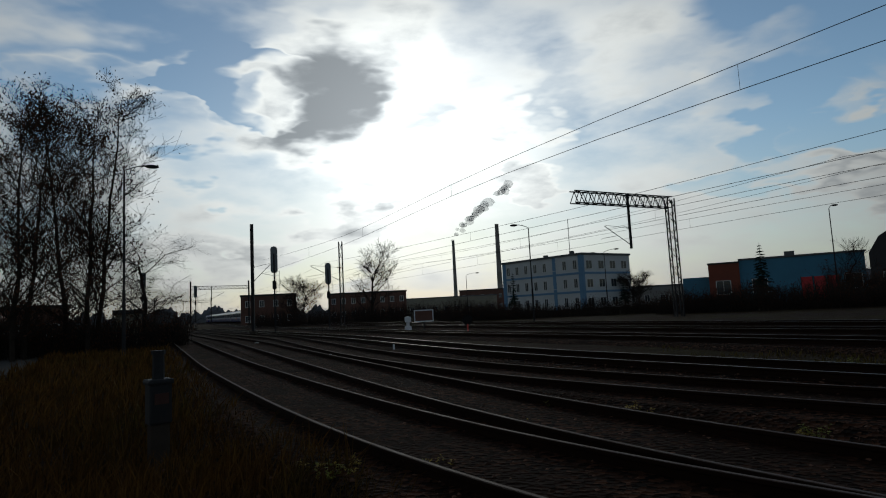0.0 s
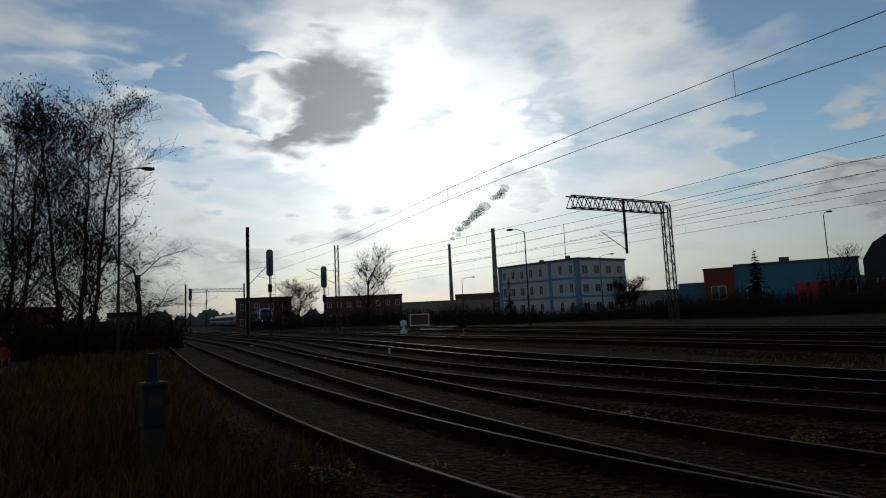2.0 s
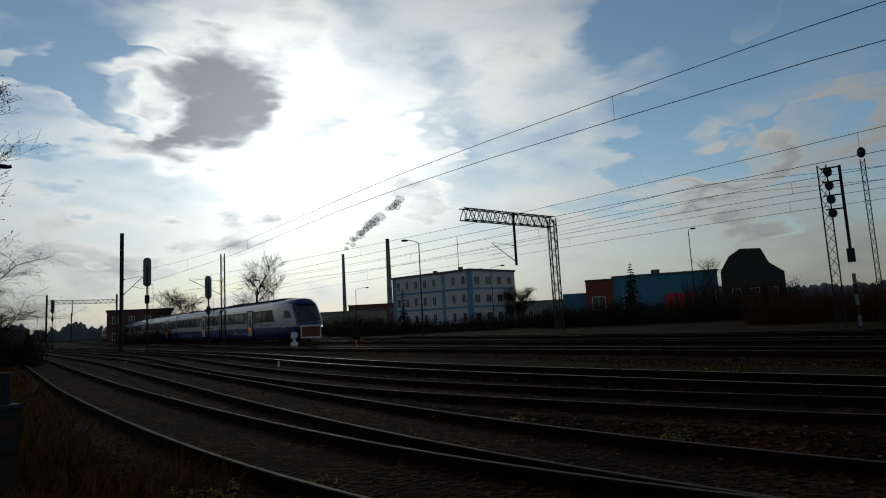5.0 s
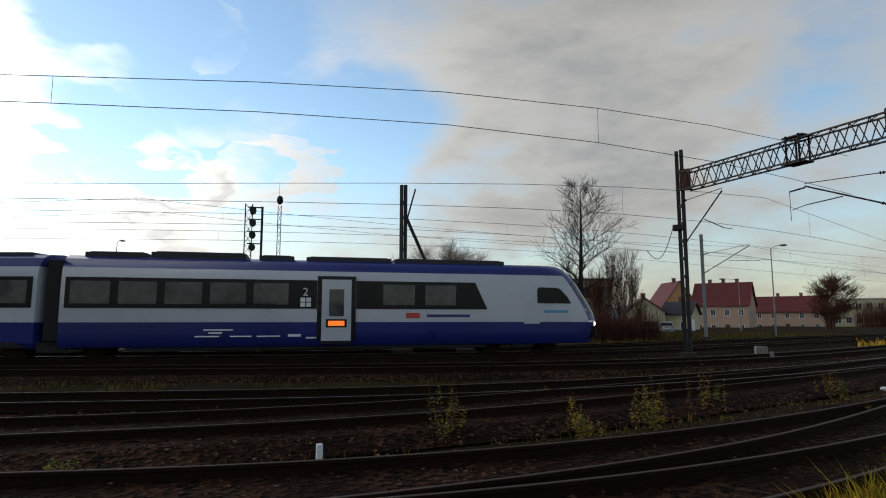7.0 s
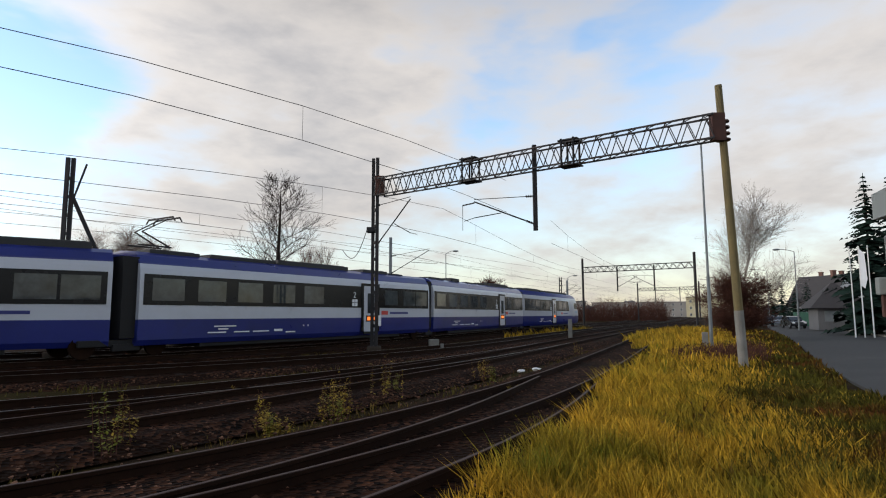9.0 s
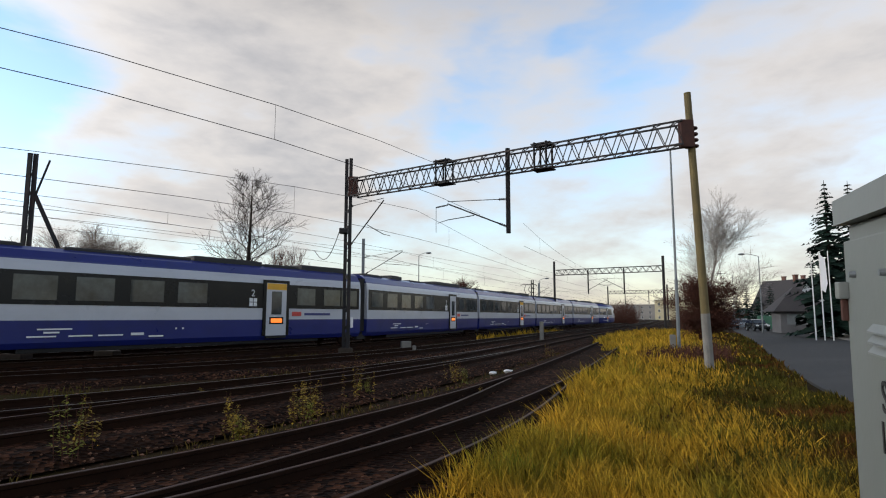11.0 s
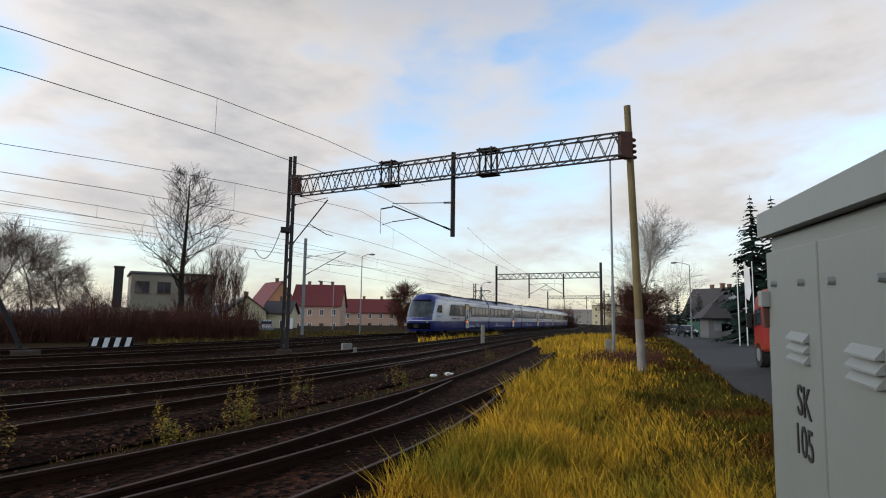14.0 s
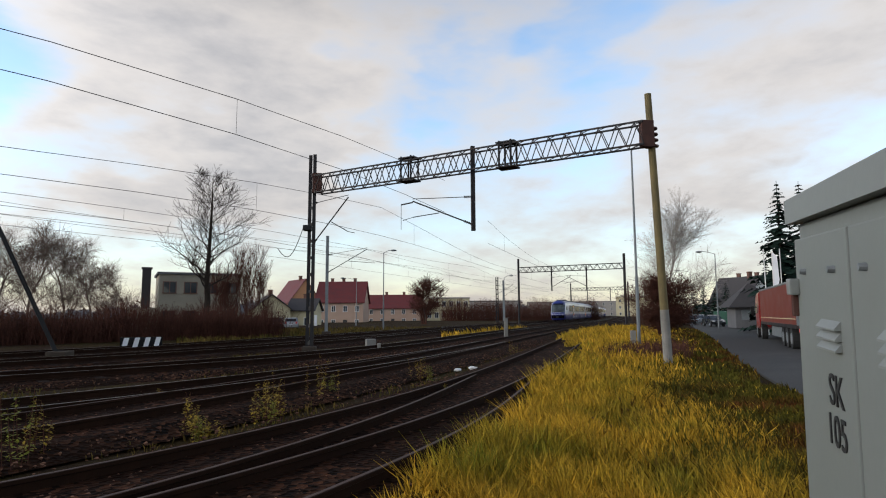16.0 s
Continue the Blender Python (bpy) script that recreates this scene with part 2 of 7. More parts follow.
M = dict(
    ground=ground_material(), ballast=ballast_material(),
    rail=mat("rail", (0.020, 0.009, 0.005), 0.85, 0.0, 0.3, 3, 60, 0.2, spec=0.1),
    rail_top=mat("rail_top", (0.12, 0.10, 0.09), 0.38, 0.85, 0.25, 1.5, 40, 0.05, dirt=(0.07, 0.035, 0.02), dirt_amount=0.8),
    rail_rust=mat("rail_rust", (0.060, 0.026, 0.016), 0.7, 0.1, 0.35, 2.0, 40, 0.2),
    sleeper=mat("sleeper", (0.024, 0.013, 0.008), 0.95, 0, 0.35, 3, 25, 0.5, random=0.35, spec=0.15),
    steel_dark=mat("steel_dark", (0.018, 0.018, 0.02), 0.7, 0.2, 0.3, 2, 30, 0.1, dirt=(0.06, 0.03, 0.02), dirt_amount=0.5),
    steel_grey=mat("steel_grey", (0.20, 0.22, 0.23), 0.6, 0.4, 0.2, 2, 30, 0.1),
    rust=mat("rust", (0.075, 0.03, 0.022), 0.85, 0.0, 0.35, 3, 30, 0.2),
    wire=mat("wire", (0.02, 0.02, 0.022), 0.6, 0.3, 0.1, 1, 5, 0),
    wood_pole=mat("wood_pole", (0.15, 0.115, 0.05), 0.9, 0, 0.25, 1.2, 30, 0.3, dirt=(0.12, 0.10, 0.06)),
    concrete=mat("concrete", (0.22, 0.21, 0.19), 0.9, 0, 0.15, 2, 40, 0.25, dirt=(0.10, 0.09, 0.07)),
    asphalt=mat("asphalt", (0.044, 0.042, 0.040), 0.85, 0, 0.2, 0.4, 60, 0.3, dirt=(0.065, 0.062, 0.056), dirt_amount=0.5, spec=0.3),
    paving=mat("paving", (0.24, 0.22, 0.19), 0.9, 0, 0.2, 1, 30, 0.2, dirt=(0.13, 0.11, 0.07)),
    train_grey=mat("train_grey", (0.50, 0.52, 0.58), 0.32, 0.0, 0.04, 0.7, 10, 0.0, dirt=(0.38, 0.39, 0.42), dirt_amount=0.35, coat=0.3),
    train_blue=mat("train_blue", (0.012, 0.022, 0.17), 0.32, 0.0, 0.1, 0.7, 10, 0.0, dirt=(0.015, 0.022, 0.09), dirt_amount=0.5, coat=0.3),
    train_black=mat("train_black", (0.006, 0.006, 0.008), 0.25, 0.0, 0.1, 1, 10, 0.0, spec=0.22),
    train_under=mat("train_under", (0.012, 0.011, 0.011), 0.85, 0.0, 0.3, 2, 20, 0.2),
    train_roof=mat("train_roof", (0.030, 0.030, 0.032), 0.7, 0.1, 0.3, 1, 20, 0.1),
    train_glass=mat("train_glass", (0.055, 0.066, 0.070), 0.07, 0.0, 0.6, 1.1, 3.0, 0.0, spec=0.4),
    white_mark=mat("white_mark", (0.75, 0.76, 0.78), 0.6, 0, 0.05, 2, 20, 0),
    red_mark=mat("red_mark", (0.55, 0.05, 0.04), 0.5, 0, 0.1, 2, 20, 0),
    cyan_mark=mat("cyan_mark", (0.10, 0.32, 0.50), 0.5, 0, 0.1, 2, 20, 0),
    yellow_mark=mat("yellow_mark", (0.80, 0.42, 0.03), 0.5, 0, 0.1, 2, 20, 0),
    led=mat("led", (0.2, 0.06, 0.02), 0.5, 0, 0.5, 9, 40, 0, emit=((1.0, 0.22, 0.03), 1.3)),
    lamp_white=mat("lamp_white", (0.8, 0.8, 0.8), 0.3, 0, 0.02, 1, 5, 0, emit=((1.0, 0.97, 0.9), 9.0)),
    lamp_red=mat("lamp_red", (0.6, 0.02, 0.02), 0.3, 0, 0.02, 1, 5, 0, emit=((1.0, 0.05, 0.03), 2.0)),
    white_wall=mat("white_wall", (0.62, 0.63, 0.63), 0.9, 0, 0.06, 0.3, 8, 0.1, dirt=(0.5, 0.5, 0.49)),
    blue_wall=mat("blue_wall", (0.16, 0.30, 0.46), 0.85, 0, 0.08, 0.3, 8, 0.1),
    teal_wall=mat("teal_wall", (0.07, 0.22, 0.33), 0.85, 0, 0.12, 0.3, 8, 0.1),
    redbrown_wall=mat("redbrown_wall", (0.22, 0.055, 0.03), 0.85, 0, 0.2, 0.3, 8, 0.1),
    red_panel=mat("red_panel", (0.55, 0.025, 0.03), 0.5, 0, 0.1, 0.5, 8, 0.0),
    brick_dark=mat("brick_dark", (0.15, 0.075, 0.055), 0.9, 0, 0.25, 0.5, 10, 0.2),
    orange_wall=mat("orange_wall", (0.54, 0.27, 0.14), 0.9, 0, 0.08, 0.4, 8, 0.1),
    pink_wall=mat("pink_wall", (0.42, 0.29, 0.22), 0.9, 0, 0.08, 0.4, 8, 0.1),
    cream_wall=mat("cream_wall", (0.52, 0.46, 0.30), 0.9, 0, 0.1, 0.4, 8, 0.1),
    grey_wall=mat("grey_wall", (0.30, 0.27, 0.21), 0.9, 0, 0.15, 0.4, 8, 0.15, dirt=(0.18, 0.16, 0.13)),
    far_wall=mat("far_wall", (0.30, 0.28, 0.26), 0.9, 0, 0.12, 0.1, 2, 0.0),
    roof_red=mat("roof_red", (0.125, 0.018, 0.017), 0.7, 0, 0.2, 0.8, 12, 0.3),
    roof_dark=mat("roof_dark", (0.045, 0.04, 0.04), 0.85, 0, 0.2, 0.8, 12, 0.3),
    roof_grey=mat("roof_grey", (0.12, 0.12, 0.125), 0.85, 0, 0.2, 0.8, 12, 0.2),
    pane=mat("pane", (0.035, 0.045, 0.055), 0.08, 0.0, 0.4, 0.6, 3, 0.0, spec=0.7),
    frame_white=mat("frame_white", (0.72, 0.72, 0.70), 0.6, 0, 0.05, 2, 20, 0),
    bark=mat("bark", (0.035, 0.027, 0.022), 0.95, 0, 0.3, 2, 14, 0.6, spec=0.1),
    bark_brown=mat("bark_brown", (0.085, 0.036, 0.026), 0.95, 0, 0.3, 1, 14, 0.5, spec=0.1, island=0.3),
    twig_pale=mat("twig_pale", (0.17, 0.125, 0.105), 0.95, 0, 0.3, 1, 14, 0.3, spec=0.1, island=0.35),
    bark_birch=mat("bark_birch", (0.34, 0.31, 0.28), 0.9, 0, 0.35, 2, 8, 0.3, dirt=(0.06, 0.05, 0.05), spec=0.1),
    leaf_dry=mat("leaf_dry", (0.078, 0.034, 0.019), 0.9, 0, 0.3, 1, 10, 0, island=0.5, spec=0.1),
    leaf_yellow=mat("leaf_yellow", (0.30, 0.20, 0.025), 0.8, 0, 0.3, 1.5, 10, 0, island=0.45, spec=0.15),
    leaf_green=mat("leaf_green", (0.17, 0.17, 0.02), 0.8, 0, 0.3, 1.5, 10, 0, island=0.45, spec=0.15),
    needle=mat("needle", (0.014, 0.030, 0.022), 0.9, 0, 0.3, 1, 10, 0, island=0.5, spec=0.1),
    grass=mat("grass", (0.50, 0.29, 0.026), 0.8, 0, 0.45, 0.7, 3, 0, dirt=(0.10, 0.125, 0.012), dirt_amount=0.95, island=0.55, spec=0.12),
    grass_olive=mat("grass_olive", (0.11, 0.075, 0.02), 0.9, 0, 0.45, 0.4, 3, 0, dirt=(0.05, 0.055, 0.012), dirt_amount=0.9, island=0.45, spec=0.08),
    # green and rusty plants, with the shade near the road put into the colour
    grass_green_shaded=mat("grass_green_shaded", (0.075, 0.066, 0.010), 0.9, 0, 0.5, 0.9, 3, 0, dirt=(0.10, 0.028, 0.009), dirt_amount=1.0, island=0.5, spec=0.08),
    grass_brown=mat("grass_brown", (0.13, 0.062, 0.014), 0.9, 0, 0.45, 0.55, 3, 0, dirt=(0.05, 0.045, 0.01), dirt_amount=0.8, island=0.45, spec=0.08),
    footing=mat("footing", (0.060, 0.048, 0.038), 0.95, 0, 0.25, 2, 40, 0.3, spec=0.1),
    cabinet=mat("cabinet", (0.17, 0.185, 0.175), 0.55, 0, 0.04, 1.2, 30, 0.03, dirt=(0.16, 0.17, 0.155), dirt_amount=0.5),
    cabinet_trim=mat("cabinet_trim", (0.19, 0.205, 0.195), 0.5, 0, 0.05, 1.2, 30, 0.03),
    ink=mat("ink", (0.012, 0.012, 0.012), 0.7, 0, 0.1, 4, 40, 0),
    truck_red=mat("truck_red", (0.28, 0.012, 0.011), 0.35, 0, 0.08, 1, 10, 0, coat=0.4),
    tarp_red=mat("tarp_red", (0.16, 0.022, 0.010), 0.6, 0, 0.12, 1, 10, 0.1),
    tyre=mat("tyre", (0.015, 0.015, 0.015), 0.9, 0, 0.2, 3, 30, 0.1),
    car_dark=mat("car_dark", (0.02, 0.025, 0.028), 0.25, 0.2, 0.05, 1, 5, 0, coat=0.5),
    car_silver=mat("car_silver", (0.36, 0.38, 0.40), 0.3, 0.4, 0.05, 1, 5, 0, coat=0.5),
    car_red=mat("car_red", (0.40, 0.015, 0.015), 0.3, 0.1, 0.05, 1, 5, 0, coat=0.5),
    green_box=mat("green_box", (0.03, 0.11, 0.07), 0.5, 0, 0.1, 1, 5, 0),
    smoke=mat("smoke", (0.6, 0.61, 0.63), 1.0, 0, 0.1, 0.02, 0.2, 0, spec=0.0, alpha=0.22),
    litter=mat("litter", (0.70, 0.70, 0.68), 0.7, 0, 0.1, 5, 20, 0),
    # far woods: blue-grey distance haze put into the base colour
    hazed_hill=mat("hazed_hill", (0.15, 0.155, 0.17), 1.0, 0, 0.3, 0.02, 0.3, 0, spec=0.0),
)


# ---- building helpers ----
def mesh_of(bm, name):
    me = bpy.data.meshes.new(name)
    bm.normal_update()
    bm.to_mesh(me)
    bm.free()
    return me


def part(name, bm, material, parent=None, label=""):
    """One mesh object under a thing or under a part."""
    ob = new(name, mesh_of(bm, name))
    ob.data.materials.append(material)
    if parent is not None:
        ob.parent = parent
    if label:
        ob["label"] = label
    return ob


def share(name, mesh, parent, m):
    ob = new(name, mesh)
    ob.parent = parent
    ob.matrix_basis = m
    return ob


def thing(name, label, category, m=None, group="", kind=""):
    ob = new(name)
    ob.empty_display_size = 0.2
    if m is not None:
        ob.matrix_basis = m
    return tagged(ob, label, category, group, kind)


def box(bm, x0, x1, y0, y1, z0, z1, bevel=0.0):
    m = Matrix.LocRotScale(((x0 + x1) / 2, (y0 + y1) / 2, (z0 + z1) / 2), None, (abs(x1 - x0), abs(y1 - y0), abs(z1 - z0)))
    v = bmesh.ops.create_cube(bm, size=1.0, matrix=m)["verts"]
    if bevel:
        e = list({e for q in v for e in q.link_edges})
        bmesh.ops.bevel(bm, geom=e, offset=bevel, segments=2, affect="EDGES", profile=0.6)
    return bm


def boxes(*rows, bevel=0.0):
    bm = bmesh.new()
    for r in rows:
        box(bm, *r, bevel=bevel)
    return bm


def rod(bm, a, b, r0, r1=None, n=8):
    """A tapered rod from a to b."""
    a, b = Vector(a), Vector(b)
    r1 = r0 if r1 is None else r1
    d = (b - a)
    q = d.to_track_quat("Z", "Y").to_matrix().to_4x4()
    m = Matrix.Translation((a + b) / 2) @ q
    bmesh.ops.create_cone(bm, cap_ends=True, segments=n, radius1=r0, radius2=r1, depth=d.length, matrix=m)
    return bm


def bar(bm, a, b, w, h=None):
    """A square-section bar from a to b."""
    a, b = Vector(a), Vector(b)
    h = w if h is None else h
    d = b - a
    q = d.to_track_quat("Z", "Y").to_matrix().to_4x4()
    m = Matrix.Translation((a + b) / 2) @ q @ Matrix.Diagonal((w, h, d.length, 1))
    bmesh.ops.create_cube(bm, size=1.0, matrix=m)
    return bm


def tube(bm, pts, r, n=5):
    """One unbroken tube through points."""
    rings = []
    for i, p in enumerate(pts):
        d = (Vector(pts[min(i + 1, len(pts) - 1)]) - Vector(pts[max(i - 1, 0)])).normalized()
        u = d.cross(Vector((0, 0, 1)) if abs(d.z) < 0.9 else Vector((1, 0, 0))).normalized()
        w = d.cross(u)
        rings.append([bm.verts.new(Vector(p) + u * (math.cos(2 * math.pi * k / n) * r) + w * (math.sin(2 * math.pi * k / n) * r)) for k in range(n)])
    for a, b in zip(rings, rings[1:]):
        for k in range(n):
            bm.faces.new((a[k], a[(k + 1) % n], b[(k + 1) % n], b[k]))
    bm.faces.new(rings[0])
    bm.faces.new(rings[-1])
    return bm


def prism(bm, outline, y0, y1):
    """Extrude an outline in x, z along y."""
    a = [bm.verts.new((x, y0, z)) for x, z in outline]
    b = [bm.verts.new((x, y1, z)) for x, z in outline]
    n = len(outline)
    bm.faces.new(a)
    bm.faces.new(list(reversed(b)))
    for i in range(n):
        bm.faces.new((a[i], b[i], b[(i + 1) % n], a[(i + 1) % n]))
    bmesh.ops.recalc_face_normals(bm, faces=bm.faces[:])
    return bm


def floor_prism(bm, outline, z0, z1):
    """Extrude an outline in x, y upwards."""
    a = [bm.verts.new((x, y, z0)) for x, y in outline]
    b = [bm.verts.new((x, y, z1)) for x, y in outline]
    n = len(outline)
    bm.faces.new(a)
    bm.faces.new(b)
    for i in range(n):
        bm.faces.new((a[i], a[(i + 1) % n], b[(i + 1) % n], b[i]))
    bmesh.ops.recalc_face_normals(bm, faces=bm.faces[:])
    return bm


def raw(name, verts, faces, material, parent=None):
    me = bpy.data.meshes.new(name)
    me.from_pydata([tuple(v) for v in verts], [], faces)
    me.update()
    ob = new(name, me)
    me.materials.append(material)
    if parent is not None:
        ob.parent = parent
    return ob


def at(az, d, z=0.0):
    p = heading(az) * d
    return Vector((p.x, p.y, z))


def facing(az, d, z=0.0, turn=0.0):
    """A pose at a place of the plan whose -y side looks at the station point, turned further by turn."""
    p = at(az, d, z)
    return Matrix.Translation(p) @ Matrix.Rotation(radians(az + turn), 4, "Z")


class Line:
    """A smooth line over the ground through control points, with its arc length."""

    def __init__(self, pts, smooth=6.0, step=0.5):
        p = np.array(pts, float)
        seg = np.linalg.norm(np.diff(p, axis=0), axis=1)
        s = np.concatenate([[0], np.cumsum(seg)])
        u = np.arange(0, s[-1], step)
        q = np.stack([np.interp(u, s, p[:, 0]), np.interp(u, s, p[:, 1])], 1)
        k = max(1, int(smooth / step))
        for _ in range(3):
            pad = np.concatenate([2 * q[0] - q[k:0:-1], q, 2 * q[-1] - q[-2:-k - 2:-1]])
            ker = np.ones(2 * k + 1) / (2 * k + 1)
            q = np.stack([np.convolve(pad[:, i], ker, "valid") for i in (0, 1)], 1)
        self.q = q
        self.s = np.concatenate([[0], np.cumsum(np.linalg.norm(np.diff(q, axis=0), axis=1))])
        self.length = self.s[-1]

    def p(self, s):
        return Vector((np.interp(s, self.s, self.q[:, 0]), np.interp(s, self.s, self.q[:, 1]), 0.0))

    def d(self, s):
        return (self.p(s + 0.6) - self.p(s - 0.6)).normalized()

    def n(self, s):
        d = self.d(s)
        return Vector((-d.y, d.x, 0.0))

    def offset(self, o):
        return [tuple((self.p(s) + self.n(s) * o)[:2]) for s in np.arange(0, self.length, 4.0)]

    def near(self, x, y):
        return self.s[np.argmin(np.hypot(self.q[:, 0] - x, self.q[:, 1] - y))]


def sweep(line, outline, s0, s1, step, material, name, parent=None, z=0.0, close=True):
    """Sweep an outline (across, up) along a line."""
    ss = np.arange(s0, s1 + step * 0.5, step)
    n = len(outline)
    verts, faces = [], []
    for s in ss:
        p, nn = line.p(s), line.n(s)
        for a, h in outline:
            verts.append((p.x + nn.x * a, p.y + nn.y * a, z + h))
    for i in range(len(ss) - 1):
        for j in range(n if close else n - 1):
            k = (j + 1) % n
            faces.append((i * n + j, (i + 1) * n + j, (i + 1) * n + k, i * n + k))
    return raw(name, verts, faces, material, parent)


# ---- ground, tracks and road ----
# centre lines of the tracks, from the far end at the works to the far end at the town
TRAIN_FACE = [(-340, 760), (-160, 385), (-72, 206), (-28.8, 105), (3.0, 43), (14.3, 18.7), (24.2, 5.9), (40, -1.4), (54.5, -8.8), (82.8, -24.4), (105, -38.0), (150, -61), (250, -109), (420, -188)]
face_line = Line(TRAIN_FACE, smooth=9)
main_line = Line(face_line.offset(1.4), smooth=2)
TRACKS = {
    "T": main_line,
    "F": Line(face_line.offset(6.2), smooth=6),
    "E": Line([(-165, 380), (-78, 203), (-34, 103), (-0.8, 38.8), (6.1, 27.7), (9.0, 22.9), (13.6, 15.0), (19.2, 6.3), (23.7, 1.8), (31.5, -2.8), (50, -11.6), (80, -27.8), (103, -41.5), (150, -65), (250, -113.5), (420, -193)], 4),
    "D": Line([(-40, 100), (-5.9, 37.5), (0.9, 22.2), (3.9, 16.6), (6.4, 12.9), (8.2, 10.3), (10.2, 7.0), (13.0, 4.2), (15.3, 2.3), (18.6, -0.2), (28, -5.4), (33.2, -7.9)], 2.5),
    "C": Line([(-42, 97), (-11.7, 42.8), (-3.4, 22.8), (0.7, 14.8), (2.4, 12.2), (4.2, 10.2), (6.5, 7.4), (8.5, 5.3), (11.2, 3.6), (12.95, 2.6), (15.85, 0.95), (22.3, -2.7), (33.2, -7.9), (60, -21.5), (110, -50), (250, -119)], 2.5),
    "A": Line([(-43, 95), (-13, 38.8), (-4.0, 19.6), (-0.4, 11.9), (0.6, 9.9), (1.9, 7.4), (3.2, 5.3), (4.8, 3.2), (6.5, 1.55), (8.95, -0.3), (13.25, -2.85), (18.8, -5.6), (26.9, -9.4), (36, -13.6)], 2.0),
    "B": Line([(-40, 84), (-21.6, 48.6), (-7.0, 19.3), (-2.75, 11.4), (-1.0, 8.4), (0.2, 6.4), (1.6, 4.6), (3.2, 2.9), (5.2, 1.2), (7.7, -0.62), (10.6, -2.0), (13.25, -3.1), (15.5, -4.1)], 2.0),
}
ROAD_EDGE = [(330, -190), (196, -113.5), (97, -57), (39, -25), (20, -13.8), (10.5, -8.6), (2, -5.4), (-5, -1.5), (-10.5, 7), (-14.5, 17.8), (-21, 31), (-36, 54), (-54, 80), (-110, 163), (-220, 330)]
road_edge = Line(ROAD_EDGE, smooth=5)


def build_ground():
    rings = [0] + list(np.geomspace(1.2, 2600, 90))
    seg = 128
    verts, faces = [(0, 0, -0.34)], []
    for r in rings[1:]:
        for k in range(seg):
            a = 2 * math.pi * k / seg
            x, y = r * math.cos(a), r * math.sin(a)
            n = noise.noise(Vector((x * 0.35, y * 0.35, 0))) * 0.05 if r < 60 else 0
            verts.append((x, y, -0.34 + n))
    for k in range(seg):
        faces.append((0, 1 + k, 1 + (k + 1) % seg))
    for i in range(len(rings) - 2):
        for k in range(seg):
            a, b = 1 + i * seg + k, 1 + i * seg + (k + 1) % seg
            faces.append((a, a + seg, b + seg, b))
    g = raw("ground", verts, faces, M["ground"])
    tagged(g, "dark soil and dry autumn grass of a railway yard", "ground", kind="structure")


def build_track(key, rusty, shown):
    line = TRACKS[key]
    t = thing("railway_track", "brown rusty railway track on dark sleepers and stained ballast" if rusty else "railway track with polished rail heads on dark sleepers", "railway track", kind="structure")
    half = 0.7525
    prof = [(-0.036, 0.0), (0.036, 0.0), (0.036, -0.035), (0.010, -0.05), (0.010, -0.14), (0.07, -0.16), (0.07, -0.172), (-0.07, -0.172), (-0.07, -0.16), (-0.010, -0.14), (-0.010, -0.05), (-0.036, -0.035)]
    for side in (-1, 1):
        o = side * half
        sweep(line, [(a + o, h) for a, h in prof], 0, line.length - 1, 0.75, M["rail"], "rail", t)
        sweep(line, [(o - 0.020, 0.004), (o + 0.020, 0.004), (o + 0.020, -0.008), (o - 0.020, -0.008)], 0, line.length - 1, 0.75, M["rail_rust" if rusty else "rail_top"], "rail_head", t)
    bed = [(-1.9, -0.36), (-1.4, -0.195), (-0.6, -0.188), (0.6, -0.188), (1.4, -0.195), (1.9, -0.36)]
    b = sweep(line, bed, 0, line.length - 1, 1.5, M["ballast"], "ballast_bed", t, z=0.0005 * list(TRACKS).index(key) + (0.055 if rusty else 0.0), close=False)
    tagged(b, kind="stuff")
    # sleepers: the nearest lie as single pieces, the rest joined
    mid = line.near(0, 0) + (8 if key in "AB" else 0)
    one = mesh_of(boxes((-0.13, 0.13, -1.25, 1.25, -0.32, -0.172), bevel=0.012), "sleeper")
    one.materials.append(M["sleeper"])
    verts, faces = [], []
    r = random.Random(5)
    for s in np.arange(2, line.length - 2, 0.65):
        p, d = line.p(s), line.d(s)
        if abs(s - mid) < shown:
            share("sleeper", one, t, Matrix.Translation(p + Vector((0, 0, r.uniform(-0.030, -0.006) + (0.040 if rusty else 0.0)))) @ Matrix.Rotation(math.atan2(d.y, d.x) + r.uniform(-0.02, 0.02), 4, "Z"))
        elif abs(s - mid) < 160:
            n = Vector((-d.y, d.x, 0))
            k = len(verts)
            for a in (-0.13, 0.13):
                for c in (-1.25, 1.25):
                    for z in (-0.32, -0.172):
                        q = p + d * a + n * c
                        verts.append((q.x, q.y, z))
            faces += [(k + 1, k + 3, k + 7, k + 5), (k, k + 1, k + 5, k + 4), (k + 2, k + 6, k + 7, k + 3), (k, k + 2, k + 3, k + 1), (k + 4, k + 5, k + 7, k + 6)]
    if verts:
        tagged(raw("far_sleepers", verts, faces, M["sleeper"], t), kind="stuff")


